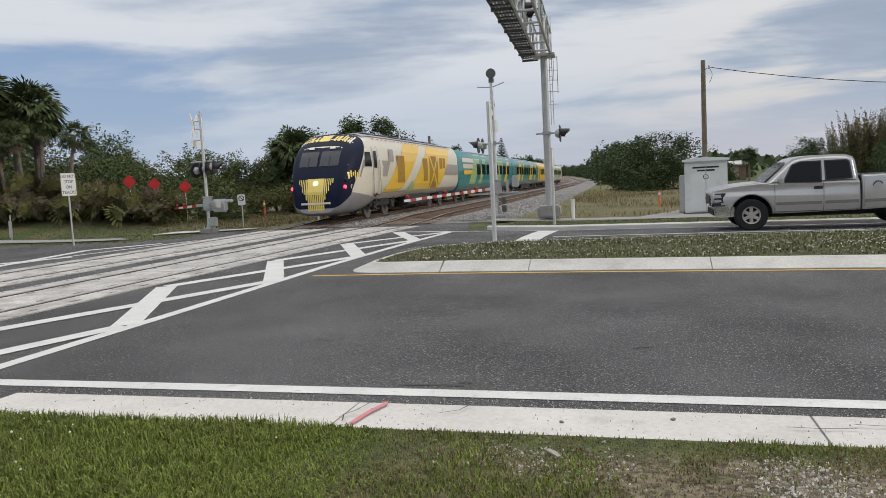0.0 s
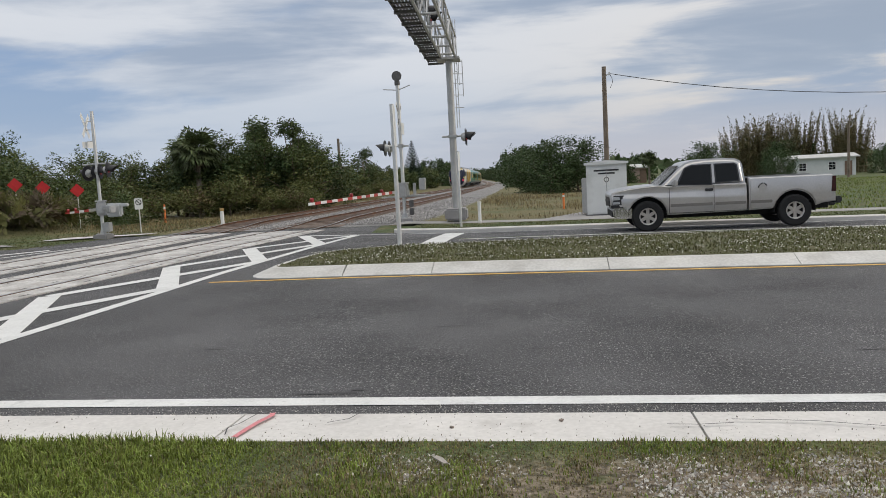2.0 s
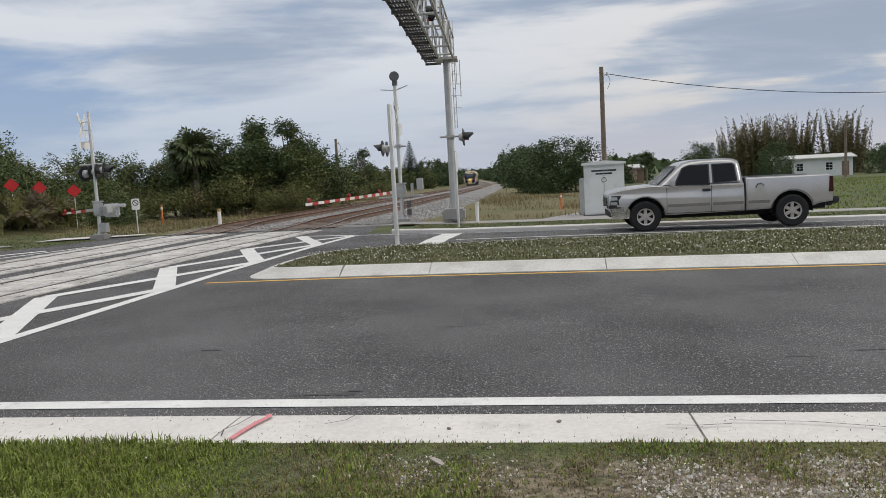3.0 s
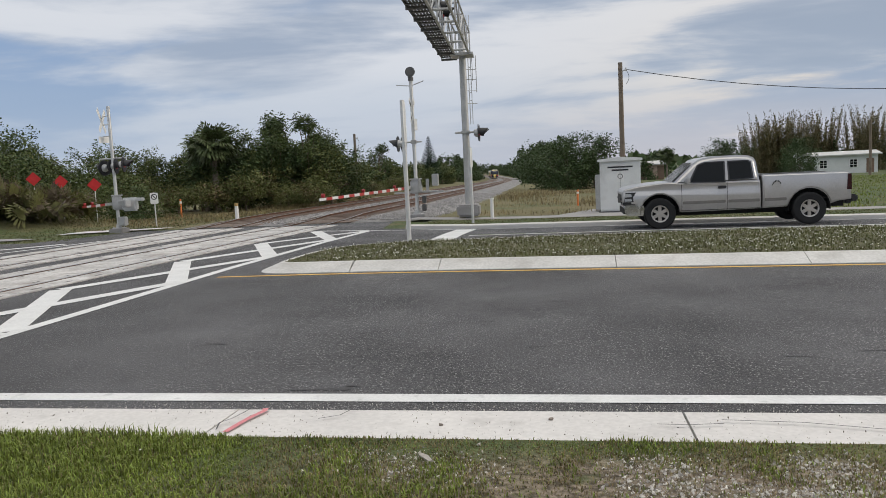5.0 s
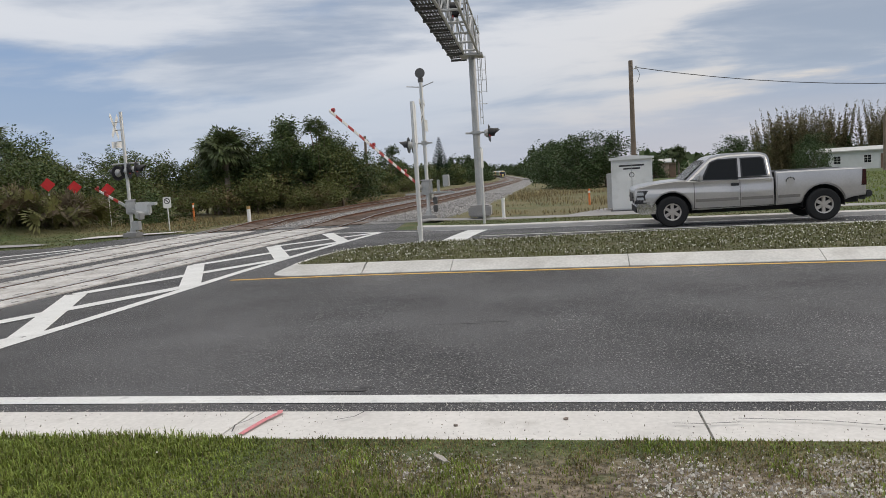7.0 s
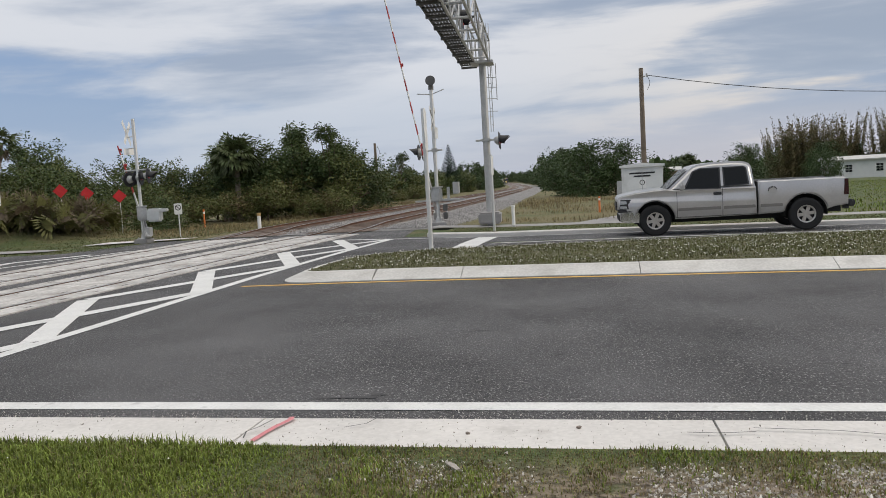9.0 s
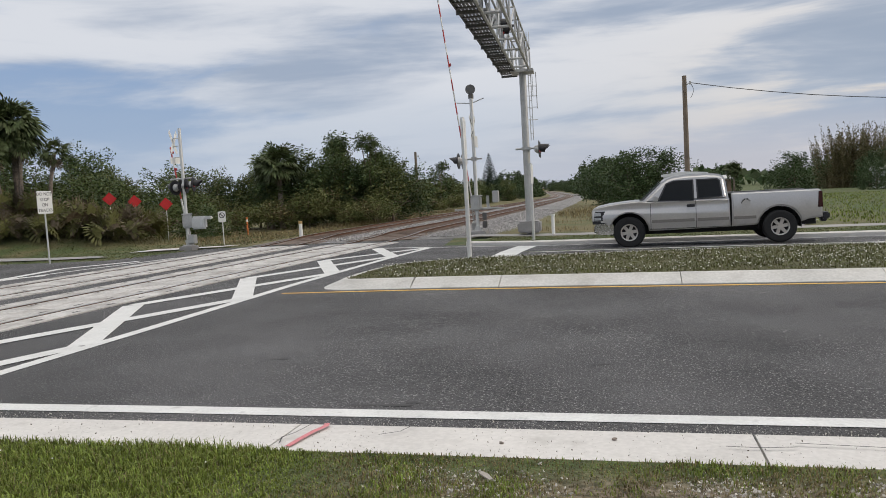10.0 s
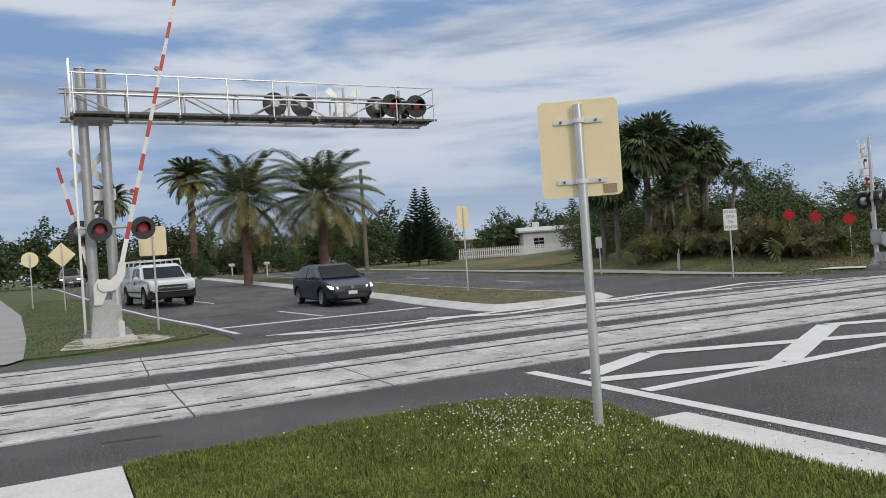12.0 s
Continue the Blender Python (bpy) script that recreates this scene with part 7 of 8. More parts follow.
def date_palm(seed, h, size, label, n=52, trunk_r=0.34):
    rng = random.Random(seed)
    t = thing("date_palm", label, "palm tree")
    bm = bmn()
    k = 16
    for i in range(k):
        z0, z1 = h * i / k - (0.3 if i == 0 else 0), h * (i + 1) / k
        cyl(bm, (0, 0, z0), (0, 0, z1), trunk_r * (1.18 if i == 0 else 1.0), trunk_r * 0.86, 12)
    ball(bm, (0, 0, h), trunk_r * 1.25, (1, 1, 1.2), 2)
    part("trunk", bm, mat("date_bark", (0.17, 0.10, 0.075), 0.95, var=0.25, scale=3, fine=14, bump=1.0, dist=0.03), t, "rough reddish brown trunk")
    new_g, old_g = [], []
    for i in range(n):
        f = i / n
        el = radians(84 - 122 * f + rng.uniform(-6, 6))
        az = i * 2.399 + rng.uniform(-0.15, 0.15)
        flat = Vector((math.cos(az), math.sin(az), 0))
        L = size * rng.uniform(0.85, 1.08) * (0.85 + 0.15 * math.cos(el))
        pts, p, e = [], Vector((0, 0, h + 0.1)), el
        steps = 10
        for s in range(steps + 1):
            pts.append(p.copy())
            p = p + (flat * math.cos(e) + Vector((0, 0, math.sin(e)))) * (L / steps)
            e -= radians(4 + 7.0 * s / steps * (1.2 - 0.4 * f))
        side = Vector((-math.sin(az), math.cos(az), 0))
        q = old_g if f > 0.68 else new_g
        for s in range(steps):
            a, b = pts[s], pts[s + 1]
            q.append(((a + b) / 2, (b - a) * 0.52, side * 0.045))
            d = (b - a).normalized()
            nrm = side.cross(d).normalized()
            if s < 1:
                continue
            for j in range(4):
                base = a.lerp(b, j / 4)
                ll = 0.155 * size * (0.55 + 0.9 * math.sin(math.pi * min(1, (s + j / 4) / steps * 0.85 + 0.12)))
                for sg in (-1, 1):
                    w = (side * sg * 0.85 + d * 0.55 + nrm * 0.25).normalized() * ll - Vector((0, 0, 0.15 * ll))
                    q.append((base + w * 0.5, w * 0.5, d * 0.050))
    for nm, g, m in (("crown", new_g, DATE_G), ("lower_fronds", old_g, DATE_Y)):
        o = new(nm, leaf_mesh(nm, g, m))
        o.parent = t
    return t


def norfolk_pine(seed, h, label):
    rng = random.Random(seed)
    t = thing("pine_tree", label, "pine tree")
    bm = bmn()
    cyl(bm, (0, 0, -0.2), (0, 0, h), 0.11, 0.015, 8)
    part("trunk", bm, BARK, t)
    g = []
    z = 0.5
    while z < h:
        r = 0.30 * (h - z) + 0.12
        for i in range(6):
            az = i * 1.047 + z * 2.1 + rng.uniform(-0.1, 0.1)
            d = Vector((math.cos(az), math.sin(az), 0.12))
            side = Vector((-d.y, d.x, 0))
            for j in range(8):
                s = (j + 0.6) / 8
                c = Vector((0, 0, z)) + d * r * s + Vector((0, 0, 0.18 * r * s * s))
                g.append((c, d * r / 8, side * 0.09))
                for q in (-1, 1):
                    w = (d * 0.7 + side * q * 0.8 + Vector((0, 0, 0.12))) * 0.20 * r * (1.25 - s * 0.6)
                    g.append((c + w * 0.5, w * 0.6, Vector((0, 0, 0.085)) + d * 0.03))
        z += 0.19 + 0.010 * h
    o = new("needles", leaf_mesh("needles", g, PINE_G))
    o.parent = t
    return t


R = random.Random(11)
VINE, OAK, BROAD = "dense vine-covered roadside thicket of mixed green", "dark green broadleaf tree behind the railway", "broad dark rounded tree beyond the grass"
vines = make_tree(1, 4.6, 5.6, (LEAF_C, LEAF_B, LEAF_A), 10500, 0.095, 1.2, VINE, "thicket", 0.04, 15, "bush")
vines_far = make_tree(1, 4.6, 5.6, (LEAF_C, LEAF_B, LEAF_A), 3200, 0.20, 1.2, VINE, "thicket", 0.04, 13, "bush")
oak = make_tree(2, 6.4, 5.2, (LEAF_A, LEAF_A, LEAF_B), 11000, 0.095, 2.0, OAK, "tree", 0.12, 14)
oak_far = make_tree(2, 6.4, 5.2, (LEAF_A, LEAF_A, LEAF_B), 3200, 0.20, 2.0, OAK, "tree", 0.12, 12)
airy = make_tree(3, 7.0, 3.4, (LEAF_A, LEAF_B), 6200, 0.085, 2.6, "slender airy tree rising above the thicket", "tree", 0.35, 10)
shrub = make_tree(4, 2.4, 3.6, (LEAF_C, LEAF_B, LEAF_C, LEAF_D), 4200, 0.08, 0.5, "low straggling shrub at the foot of the trees", "shrub", 0.03, 11, "bush")
bigbush = make_tree(5, 6.6, 8.0, (LEAF_A, LEAF_A), 11000, 0.14, 1.0, BROAD, "tree", 0.04, 18)
bush_far = make_tree(5, 6.6, 8.0, (LEAF_A, LEAF_A), 2800, 0.30, 1.0, BROAD, "tree", 0.04, 16)


def bamboo(seed, h, w):
    """Many thin arching culms, each with tufts of small leaves towards its tip."""
    rng = random.Random(seed)
    t = thing("bamboo_clump", "tall thin-leaved brownish bamboo clump", "bamboo")
    bm, groups = bmn(), ([], [])
    for i in range(46):
        a, r0 = rng.uniform(0, 6.28), rng.uniform(0, 0.42) * w
        hh, out = h * rng.uniform(0.62, 1.0), rng.uniform(0.05, 0.26) * w
        d = Vector((math.cos(a), math.sin(a), 0))
        prev = d * r0
        for k in range(1, 7):
            f = k / 6
            q = d * (r0 + out * f ** 2.4) + Vector((0, 0, hh * f))
            cyl(bm, tuple(prev), tuple(q), 0.03 * (1.1 - f) + 0.006, 0.03 * (0.95 - f) + 0.006, 4, False)
            n = (45, 60, 72, 64, 42, 20)[k - 1]
            for _ in range(n):
                c = prev.lerp(q, rng.random()) + rand_dir(rng) * (0.85 - 0.60 * f) * rng.random()
                v = rand_dir(rng)
                v.z -= 0.5
                v.normalize()
                s_ = rng.uniform(0.09, 0.17)
                groups[rng.random() < 0.45].append((c, v * s_, v.cross(rand_dir(rng)).normalized() * s_ * 0.35))
            prev = q
    tagged(part("stem_mass", bm, mat("bamboo_culm", (0.20, 0.16, 0.085), 0.7, var=0.2, scale=3), t), "thin arching culms", "", "", "stuff")
    for g_, m_ in zip(groups, (LEAF_BAM, LEAF_BAM2)):
        o = new("leaves", leaf_mesh("leaves", g_, m_))
        o.parent = t
    return t


bare = bamboo(6, 8.4, 5.0)

places, far = [], []
for i in range(15):
    places.append((-44 + 2.1 * i + R.uniform(-0.8, 0.8), 43.5 + 0.42 * i + R.uniform(-1.5, 1.5), R.uniform(0.74, 0.96), R.uniform(0, 360)))
for i in range(20):
    y = 50 + 7.0 * i
    (places if y < 72 else far).append((track_x(FAR_TRACK, y) - 9.5 - R.uniform(0, 3), y, R.uniform(0.72, 0.98), R.uniform(0, 360)))
for i in range(7):
    places.append((-46 + 2.6 * i, 38.5 + 0.6 * i + R.uniform(-1, 1), R.uniform(0.62, 0.9), R.uniform(0, 360)))
scatter(vines, places, "trees along the railway")
scatter(vines_far, far, "trees along the railway")
scatter(oak, [(-20.9, 47.5, 0.94, 20), (-18.9, 49.5, 0.98, 130), (-17.2, 51.6, 0.80, 250), (-19.8, 52, 0.90, 70), (-36, 47, 0.74, 300), (-30, 49, 0.70, 200), (-42, 44, 0.78, 20), (-25.5, 50, 0.64, 80)], "trees along the railway")
scatter(oak_far, [(track_x(FAR_TRACK, y) - 12 - R.uniform(0, 5), y, R.uniform(0.6, 0.82), R.uniform(0, 360)) for y in range(58, 330, 9)], "trees along the railway")
scatter(airy, [(-18.4, 48.0, 0.97, 10), (-16.4, 49.0, 0.88, 140), (-22.6, 70, 0.95, 80), (-35.2, 43.0, 0.86, 200), (-23.8, 98, 0.9, 250), (-39.5, 42.0, 0.84, 60)], "trees along the railway")
places = [(-40 + 1.9 * i + R.uniform(-0.7, 0.7), 40.0 + 0.36 * i + R.uniform(-1.3, 1.3), R.uniform(0.6, 1.05), R.uniform(0, 360)) for i in range(14)]
places += [(track_x(FAR_TRACK, y) - 6.5 - R.uniform(0, 1.5), y, R.uniform(0.5, 0.9), R.uniform(0, 360)) for y in range(46, 110, 5)]
places += [(track_x(NEAR_TRACK, y) + 9 + R.uniform(0, 3), y, R.uniform(0.5, 0.8), R.uniform(0, 360)) for y in range(76, 120, 8)]
scatter(shrub, places, "shrubs under the trees")
scatter(bigbush, [(0.6, 71, 0.78, 0), (3.2, 72.5, 0.72, 100), (-1.0, 76, 0.66, 200), (19.1, 93.7, 0.74, 140), (38.0, 130, 0.80, 220), (30.5, 104, 0.55, 20), (48.5, 116, 0.65, 10)], "trees across the railway")
scatter(bush_far, [(8.0, 105, 0.42, 50), (11.5, 115, 0.46, 80), (14.5, 122, 0.42, 10), (-3.5, 140, 1.0, 50), (-6, 170, 1.1, 150), (-2, 118, 0.9, 250), (5, 150, 0.8, 90), (-11, 210, 1.1, 20), (-8, 240, 1.2, 70), (-14, 300, 1.4, 190), (-16, 360, 1.5, 30), (18, 150, 0.7, 40), (28, 140, 0.7, 120), (44, 135, 0.8, 200), (60, 120, 0.8, 300)] + [(track_x(NEAR_TRACK, y) + 9.0 + R.uniform(0, 2.5), y, R.uniform(0.8, 1.1), R.uniform(0, 360)) for y in range(165, 640, 26)] + [(track_x(FAR_TRACK, y) - 9.0 - R.uniform(0, 3), y, R.uniform(0.85, 1.15), R.uniform(0, 360)) for y in range(190, 700, 30)] + [(-150 + 9 * i, 820 + 4 * (i % 3), 1.5, 40 * i) for i in range(22)], "trees far along the railway")
scatter(bare, [(32.9, 136.8, 1.18, 0), (35.2, 136.2, 1.24, 50), (37.7, 135.5, 1.30, 100), (40.1, 134.8, 1.18, 150), (42.6, 134.1, 1.24, 200), (48.3, 132.1, 1.30, 250), (50.1, 131.5, 1.18, 300)], "bamboo clumps")

# palms on the mound
sab = sabal(21, 5.2, 1.22, "cabbage palm with dead fronds on a grassy mound", 110)
scatter(sab, [(-29.1, 27.9, 1.15, 0), (-27.0, 29.6, 0.84, 100), (-28.0, 29.4, 0.78, 280), (-30.6, 27.0, 0.86, 160), (-31.6, 26.9, 0.70, 60)], "cabbage palms on the mound")
sab2 = sabal(22, 3.4, 0.62, "slender young palm with drooping brown fronds", 22, 0.085, (0.35, 0.2))
scatter(sab2, [(-27.9, 27.6, 1.0, 20), (-27.3, 27.9, 0.95, 150), (-26.8, 28.4, 1.05, 260), (-28.4, 27.2, 0.9, 330), (-26.3, 29.0, 1.1, 80), (-25.6, 29.9, 1.0, 10)], "young palms on the mound")
sab3 = sabal(23, 4.6, 1.15, "cabbage palm rising from the thicket", 60)
scatter(sab3, [(-21.6, 45.6, 1.0, 0), (-22.7, 46.4, 0.86, 90), (13.3, 99.7, 0.72, 40)], "cabbage palms in the thicket")
pal = palmetto(31, "saw palmetto clump with brown dead fronds")
scatter(pal, [(-27.6 + 0.95 * i + R.uniform(-0.3, 0.3), 26.4 + 0.55 * i + R.uniform(-0.6, 0.6), R.uniform(0.9, 1.35), R.uniform(0, 360)) for i in range(7)] + [(-28.2 + 1.3 * i, 28.0 + 0.6 * i + R.uniform(-0.5, 0.5), R.uniform(0.9, 1.4), R.uniform(0, 360)) for i in range(6)] + [(-21.6 - 0.9 * i, 30.6 - 0.2 * i, 1.15, 60 * i) for i in range(4)], "palmetto clumps")
scatter(make_tree(8, 4.0, 6.5, (LEAF_A, LEAF_B), 11000, 0.085, 1.0, "dense dark shrubbery behind the palms", "thicket", 0.05, 12, "bush"), [(-31, 33, 1.0, 0), (-27, 34.5, 0.95, 90), (-35, 31.5, 0.9, 200), (-23.5, 35.5, 0.85, 300), (-39, 33.5, 0.9, 40), (-36, 36, 1.1, 130)], "shrubbery behind the palms")

# date palms, pines and woods to the west
dp = date_palm(41, 5.9, 4.9, "feathery date palm with a thick trunk on the median", 46)
scatter(dp, [(-47.2, 16.3, 1.02, 0), (-48.8, 11.6, 0.92, 140)], "date palms")
dp2 = date_palm(42, 9.5, 2.9, "tall date palm in the distance", 56, 0.3)
scatter(dp2, [(-73.8, 12.4, 1.10, 0), (-76, 5.6, 0.80, 90)], "date palms")
np_ = norfolk_pine(51, 7.6, "dark spire-shaped pine behind the lawn")
scatter(np_, [(-60.3, 29.6, 1.0, 0), (-61.0, 30.9, 0.92, 40), (-60.0, 28.4, 0.62, 90), (-62, 32.3, 0.42, 10), (-88, 20.0, 0.75, 50), (-70.5, 55, 0.9, 70), (-71.5, 57, 0.8, 10), (-26.2, 148.1, 1.22, 0)], "pines to the west")
wood = make_tree(9, 5.6, 7.0, (LEAF_A, LEAF_B, LEAF_A), 4200, 0.20, 1.5, "dark green garden tree among distant houses", "tree", 0.08, 13)
scatter(wood, [(-84, -6 + 5.4 * i + R.uniform(-1, 1), R.uniform(0.85, 1.15), R.uniform(0, 360)) for i in range(10)] + [(-78, 18, 0.8, 10), (-80, 27, 0.95, 80), (-77, 33, 0.9, 150), (-72, 28, 0.6, 300), (-70, 45, 0.8, 20)] + [(-78, 42 + 7 * i, R.uniform(0.6, 0.95), R.uniform(0, 360)) for i in range(5)] + [(-76, 62, 0.95, 20), (-68, 60, 1.0, 120), (-52, 47, 0.85, 200), (-46, 46, 0.9, 300), (-95, -16, 0.9, 10), (-100, -24, 0.9, 110), (-106, -34, 1.0, 220), (-118, -10, 1.0, 10), (-66, 26, 0.55, 70), (-63.5, 38.5, 0.34, 20), (-65, 35, 0.42, 140), (-70, 42.5, 0.42, 230), (-75, 21, 0.6, 200), (-70, 12, 0.42, 260), (-78, 6, 0.5, 90)], "garden trees to the west")
# woods far off, all round
g = []
for i in range(9000):
    a = R.uniform(0, 6.283)
    d = R.uniform(330, 420)
    x, y = d * math.cos(a), d * math.sin(a)
    if abs(x - track_x(FAR_TRACK, max(-60, min(1000, y)))) < 14 and y > 0:
        continue
    hgt = (3.5 + 5 * (0.5 + 0.5 * math.sin(a * 31) * math.cos(a * 17))) * R.random() ** 0.7
    c = Vector((x, y, gz(x, y) + hgt))
    aa = rand_dir(R)
    g.append((c, aa * 2.6, aa.cross(rand_dir(R)).normalized() * 2.0))
tagged(new("far_woods", leaf_mesh("far_woods", g, LEAF_A)), "dark belt of distant woods", "woods", "", "stuff")


# ---- houses ----
STUCCO = mat("stucco_white", (0.66, 0.67, 0.66), 0.85, var=0.05, scale=1.5, fine=30, bump=0.2, obj=1)
STUCCO_Y = mat("stucco_cream", (0.56, 0.48, 0.33), 0.85, var=0.05, scale=1.5, fine=30, bump=0.2, obj=1)
ROOF = mat("roof_grey", (0.50, 0.50, 0.49), 0.8, var=0.1, scale=2, obj=1)


def house(x, y, rz, w, d, h, label, wall=STUCCO, windows=((-0.25, 0.5), (0.25, 0.5)), eave=0.45, chimney=False, dz=0.0):
    """A low house; its front looks along -y of its own space."""
    t = thing("house", label, "house", at_land(x, y, rz, dz))
    bm = bmn()
    box(bm, (0, 0, h / 2 - 0.3), (w, d, h + 0.6))
    part("wall", bm, wall, t)
    bm = bmn()
    slab(bm, [(-d / 2 - eave, h), (d / 2 + eave, h), (d / 2 + eave, h + 0.14), (0, h + 0.62), (-d / 2 - eave, h + 0.14)], -w / 2 - eave, w / 2 + eave, "x")
    r = part("roof", bm, ROOF, t, "shallow pale roof")
    if chimney:
        bm = bmn()
        box(bm, (-w * 0.3, 0.3, h + 0.7), (0.7, 0.6, 0.9))
        part("chimney", bm, wall, r)
    for side, yy in ((1, -d / 2),):
        for fx, ww in windows:
            bm = bmn()
            box(bm, (fx * w, yy - 0.02, h * 0.55), (ww * 2.2, 0.06, 1.15))
            win = part("window", bm, WHITE, t, "white framed window")
            bm = bmn()
            for i in range(2):
                for j in range(3):
                    box(bm, (fx * w + (i - 0.5) * ww * 1.0, yy - 0.055, h * 0.55 + (j - 1) * 0.36), (ww * 0.9, 0.012, 0.31))
            part("pane", bm, TINT, win, "dark panes")
    bm = bmn()
    box(bm, (w * 0.40, -d / 2 - 0.02, 1.0), (0.95, 0.05, 2.0))
    part("door", bm, mat("door_brown", (0.20, 0.13, 0.09), 0.6, obj=1), t)
    return t


house(-64.6, 48.6, 60, 8.5, 9, 2.5, "low white stucco house with deep eaves and chimney", chimney=True, windows=((-0.32, 0.55), (0.05, 0.4), (0.24, 0.4)))
house(-80.0, 46.0, 60, 8, 6, 2.2, "low cream stucco house among shrubs", STUCCO_Y)
house(-90, 10.0, 80, 12, 8, 2.6, "distant low white house behind palms")
house(-88, 24.0, 80, 10, 8, 2.6, "distant low pale house behind trees", STUCCO_Y)
house(38.9, 116.4, -8, 9.5, 6, 2.5, "small white house across the field", windows=((-0.22, 0.45), (0.18, 0.45)), dz=0.0)
house(62, 125, 0, 12, 7, 2.6, "white house far across the field", dz=0.7)
house(12.5, 118, 0, 5, 4, 2.2, "distant small pink outbuilding", mat("stucco_pink", (0.50, 0.36, 0.30), 0.85, obj=1), windows=())
fence = thing("fence", "long white picket fence before a low house", "fence", at_land(-59.8, 40.0, 57))
for i in range(58):
    bm = bmn()
    if i == 0:
        slab(bm, [(-0.05, 0.05), (0.05, 0.05), (0.05, 1.0), (0, 1.08), (-0.05, 1.0)], -0.01, 0.01, "y")
        picket = mesh_of(bm, "picket", WHITE)
    else:
        bm.free()
    o = new("picket", picket)
    o.parent, o.matrix_basis = fence, Matrix.Translation((-5.7 + 0.2 * i, 0, 0))
bm = bmn()
for z in (0.3, 0.8):
    box(bm, (0, 0.03, z), (11.6, 0.03, 0.08))
part("rail", bm, WHITE, fence)
for x, y in ((-63, 16.5), (-66, 14.2), (-72, 9.8), (-74, 8.2)):
    t = thing("mailbox", "white mailbox on a post by the road", "mailbox", at_land(x, y), "mailboxes")
    bm = bmn()
    box(bm, (0, 0, 0.5), (0.1, 0.1, 1.0))
    part("post", bm, WHITE, t)
    bm = bmn()
    box(bm, (0, 0, 1.1), (0.3, 0.5, 0.25), bev=0.06)
    part("box", bm, WHITE, t)


# ---- grass, clover and stones ----
def blades(name, label, spots, size, width, material, category="grass"):
    """Bent two-piece blades at (x, y, z, scale) spots, as one mesh."""
    rng = random.Random(77)
    verts, faces = [], []
    for x, y, z, s in spots:
        a = rng.uniform(0, 6.283)
        lean = rng.uniform(0.1, 0.9)
        h = size * s * rng.uniform(0.5, 1.25)
        w = width * rng.uniform(0.7, 1.3)
        cx, sx = math.cos(a), math.sin(a)
        px, py = -sx * w, cx * w
        mx, my, mz = x + cx * lean * h * 0.35, y + sx * lean * h * 0.35, z + h * 0.62
        tx, ty, tz = x + cx * lean * h * 1.0, y + sx * lean * h * 1.0, z + h * (1.0 - 0.35 * lean)
        k = len(verts)
        verts += [(x - px, y - py, z), (x + px, y + py, z), (mx + px * 0.8, my + py * 0.8, mz), (mx - px * 0.8, my - py * 0.8, mz), (tx, ty, tz)]
        faces += [(k, k + 1, k + 2, k + 3), (k + 3, k + 2, k + 4)]
    return tagged(raw(name, verts, faces, material), label, category, "", "stuff")


def inside(pts, x, y):
    c = False
    for (x0, y0), (x1, y1) in zip(pts, pts[1:] + pts[:1]):
        if (y0 > y) != (y1 > y) and x < (x1 - x0) * (y - y0) / (y1 - y0) + x0:
            c = not c
    return c


G = random.Random(5)
VS = VERGE_S + [(160, 0.74)]
green, dry, clover = [], [], []
for _ in range(380000):
    x, y = G.uniform(-6.95, 4.2), G.uniform(0.7, 5.1)
    if not inside(VS, x, y) or (x > -4.0 and y < 2.6) or (x > -2.5 and y < 3.2):
        continue
    n = noise.noise((x * 0.9, y * 0.9, 2.0)) + 0.6 * noise.noise((x * 3.1, y * 3.1, 5.0))
    bare = smooth01((x + 1.9 + 0.9 * n) / 1.6) * (0.72 + 0.28 * smooth01((4.80 - y + 0.12 * n) / 0.2))
    z = gz(x, y) + 0.03
    if G.random() < bare * 0.97:
        if G.random() < 0.34 + 0.45 * (n > 0.05):
            (green if G.random() < 0.22 + 0.4 * (n > 0.3) else dry).append((x, y, z, 0.42 + 0.45 * max(0.0, n)))
        continue
    (dry if G.random() < 0.10 + 0.25 * max(0, n) + (0.62 if x > -1.4 else 0) else green).append((x, y, z, (0.95 + 0.5 * n) * (1.0 - 0.55 * smooth01((x + 2.1) / 0.8))))
blades("verge_grass", "green unmown grass beside the kerb", green, 0.070, 0.0034, BLADE)
blades("dry_grass", "short dry grass stems on bare ground", dry, 0.058, 0.0028, BLADE_DRY)


def flowers(name, label, spots, r):
    verts, faces = [], []
    for x, y, z, s in spots:
        k = len(verts)
        q = r * s
        verts += [(x + q, y, z), (x, y + q, z), (x - q, y, z), (x, y - q, z), (x, y, z + q), (x, y, z - q * 0.6)]
        faces += [(k, k + 1, k + 4), (k + 1, k + 2, k + 4), (k + 2, k + 3, k + 4), (k + 3, k, k + 4), (k + 1, k, k + 5), (k + 2, k + 1, k + 5), (k + 3, k + 2, k + 5), (k, k + 3, k + 5)]
    tagged(raw(name, verts, faces, PETAL), label, "flowers", "", "stuff")


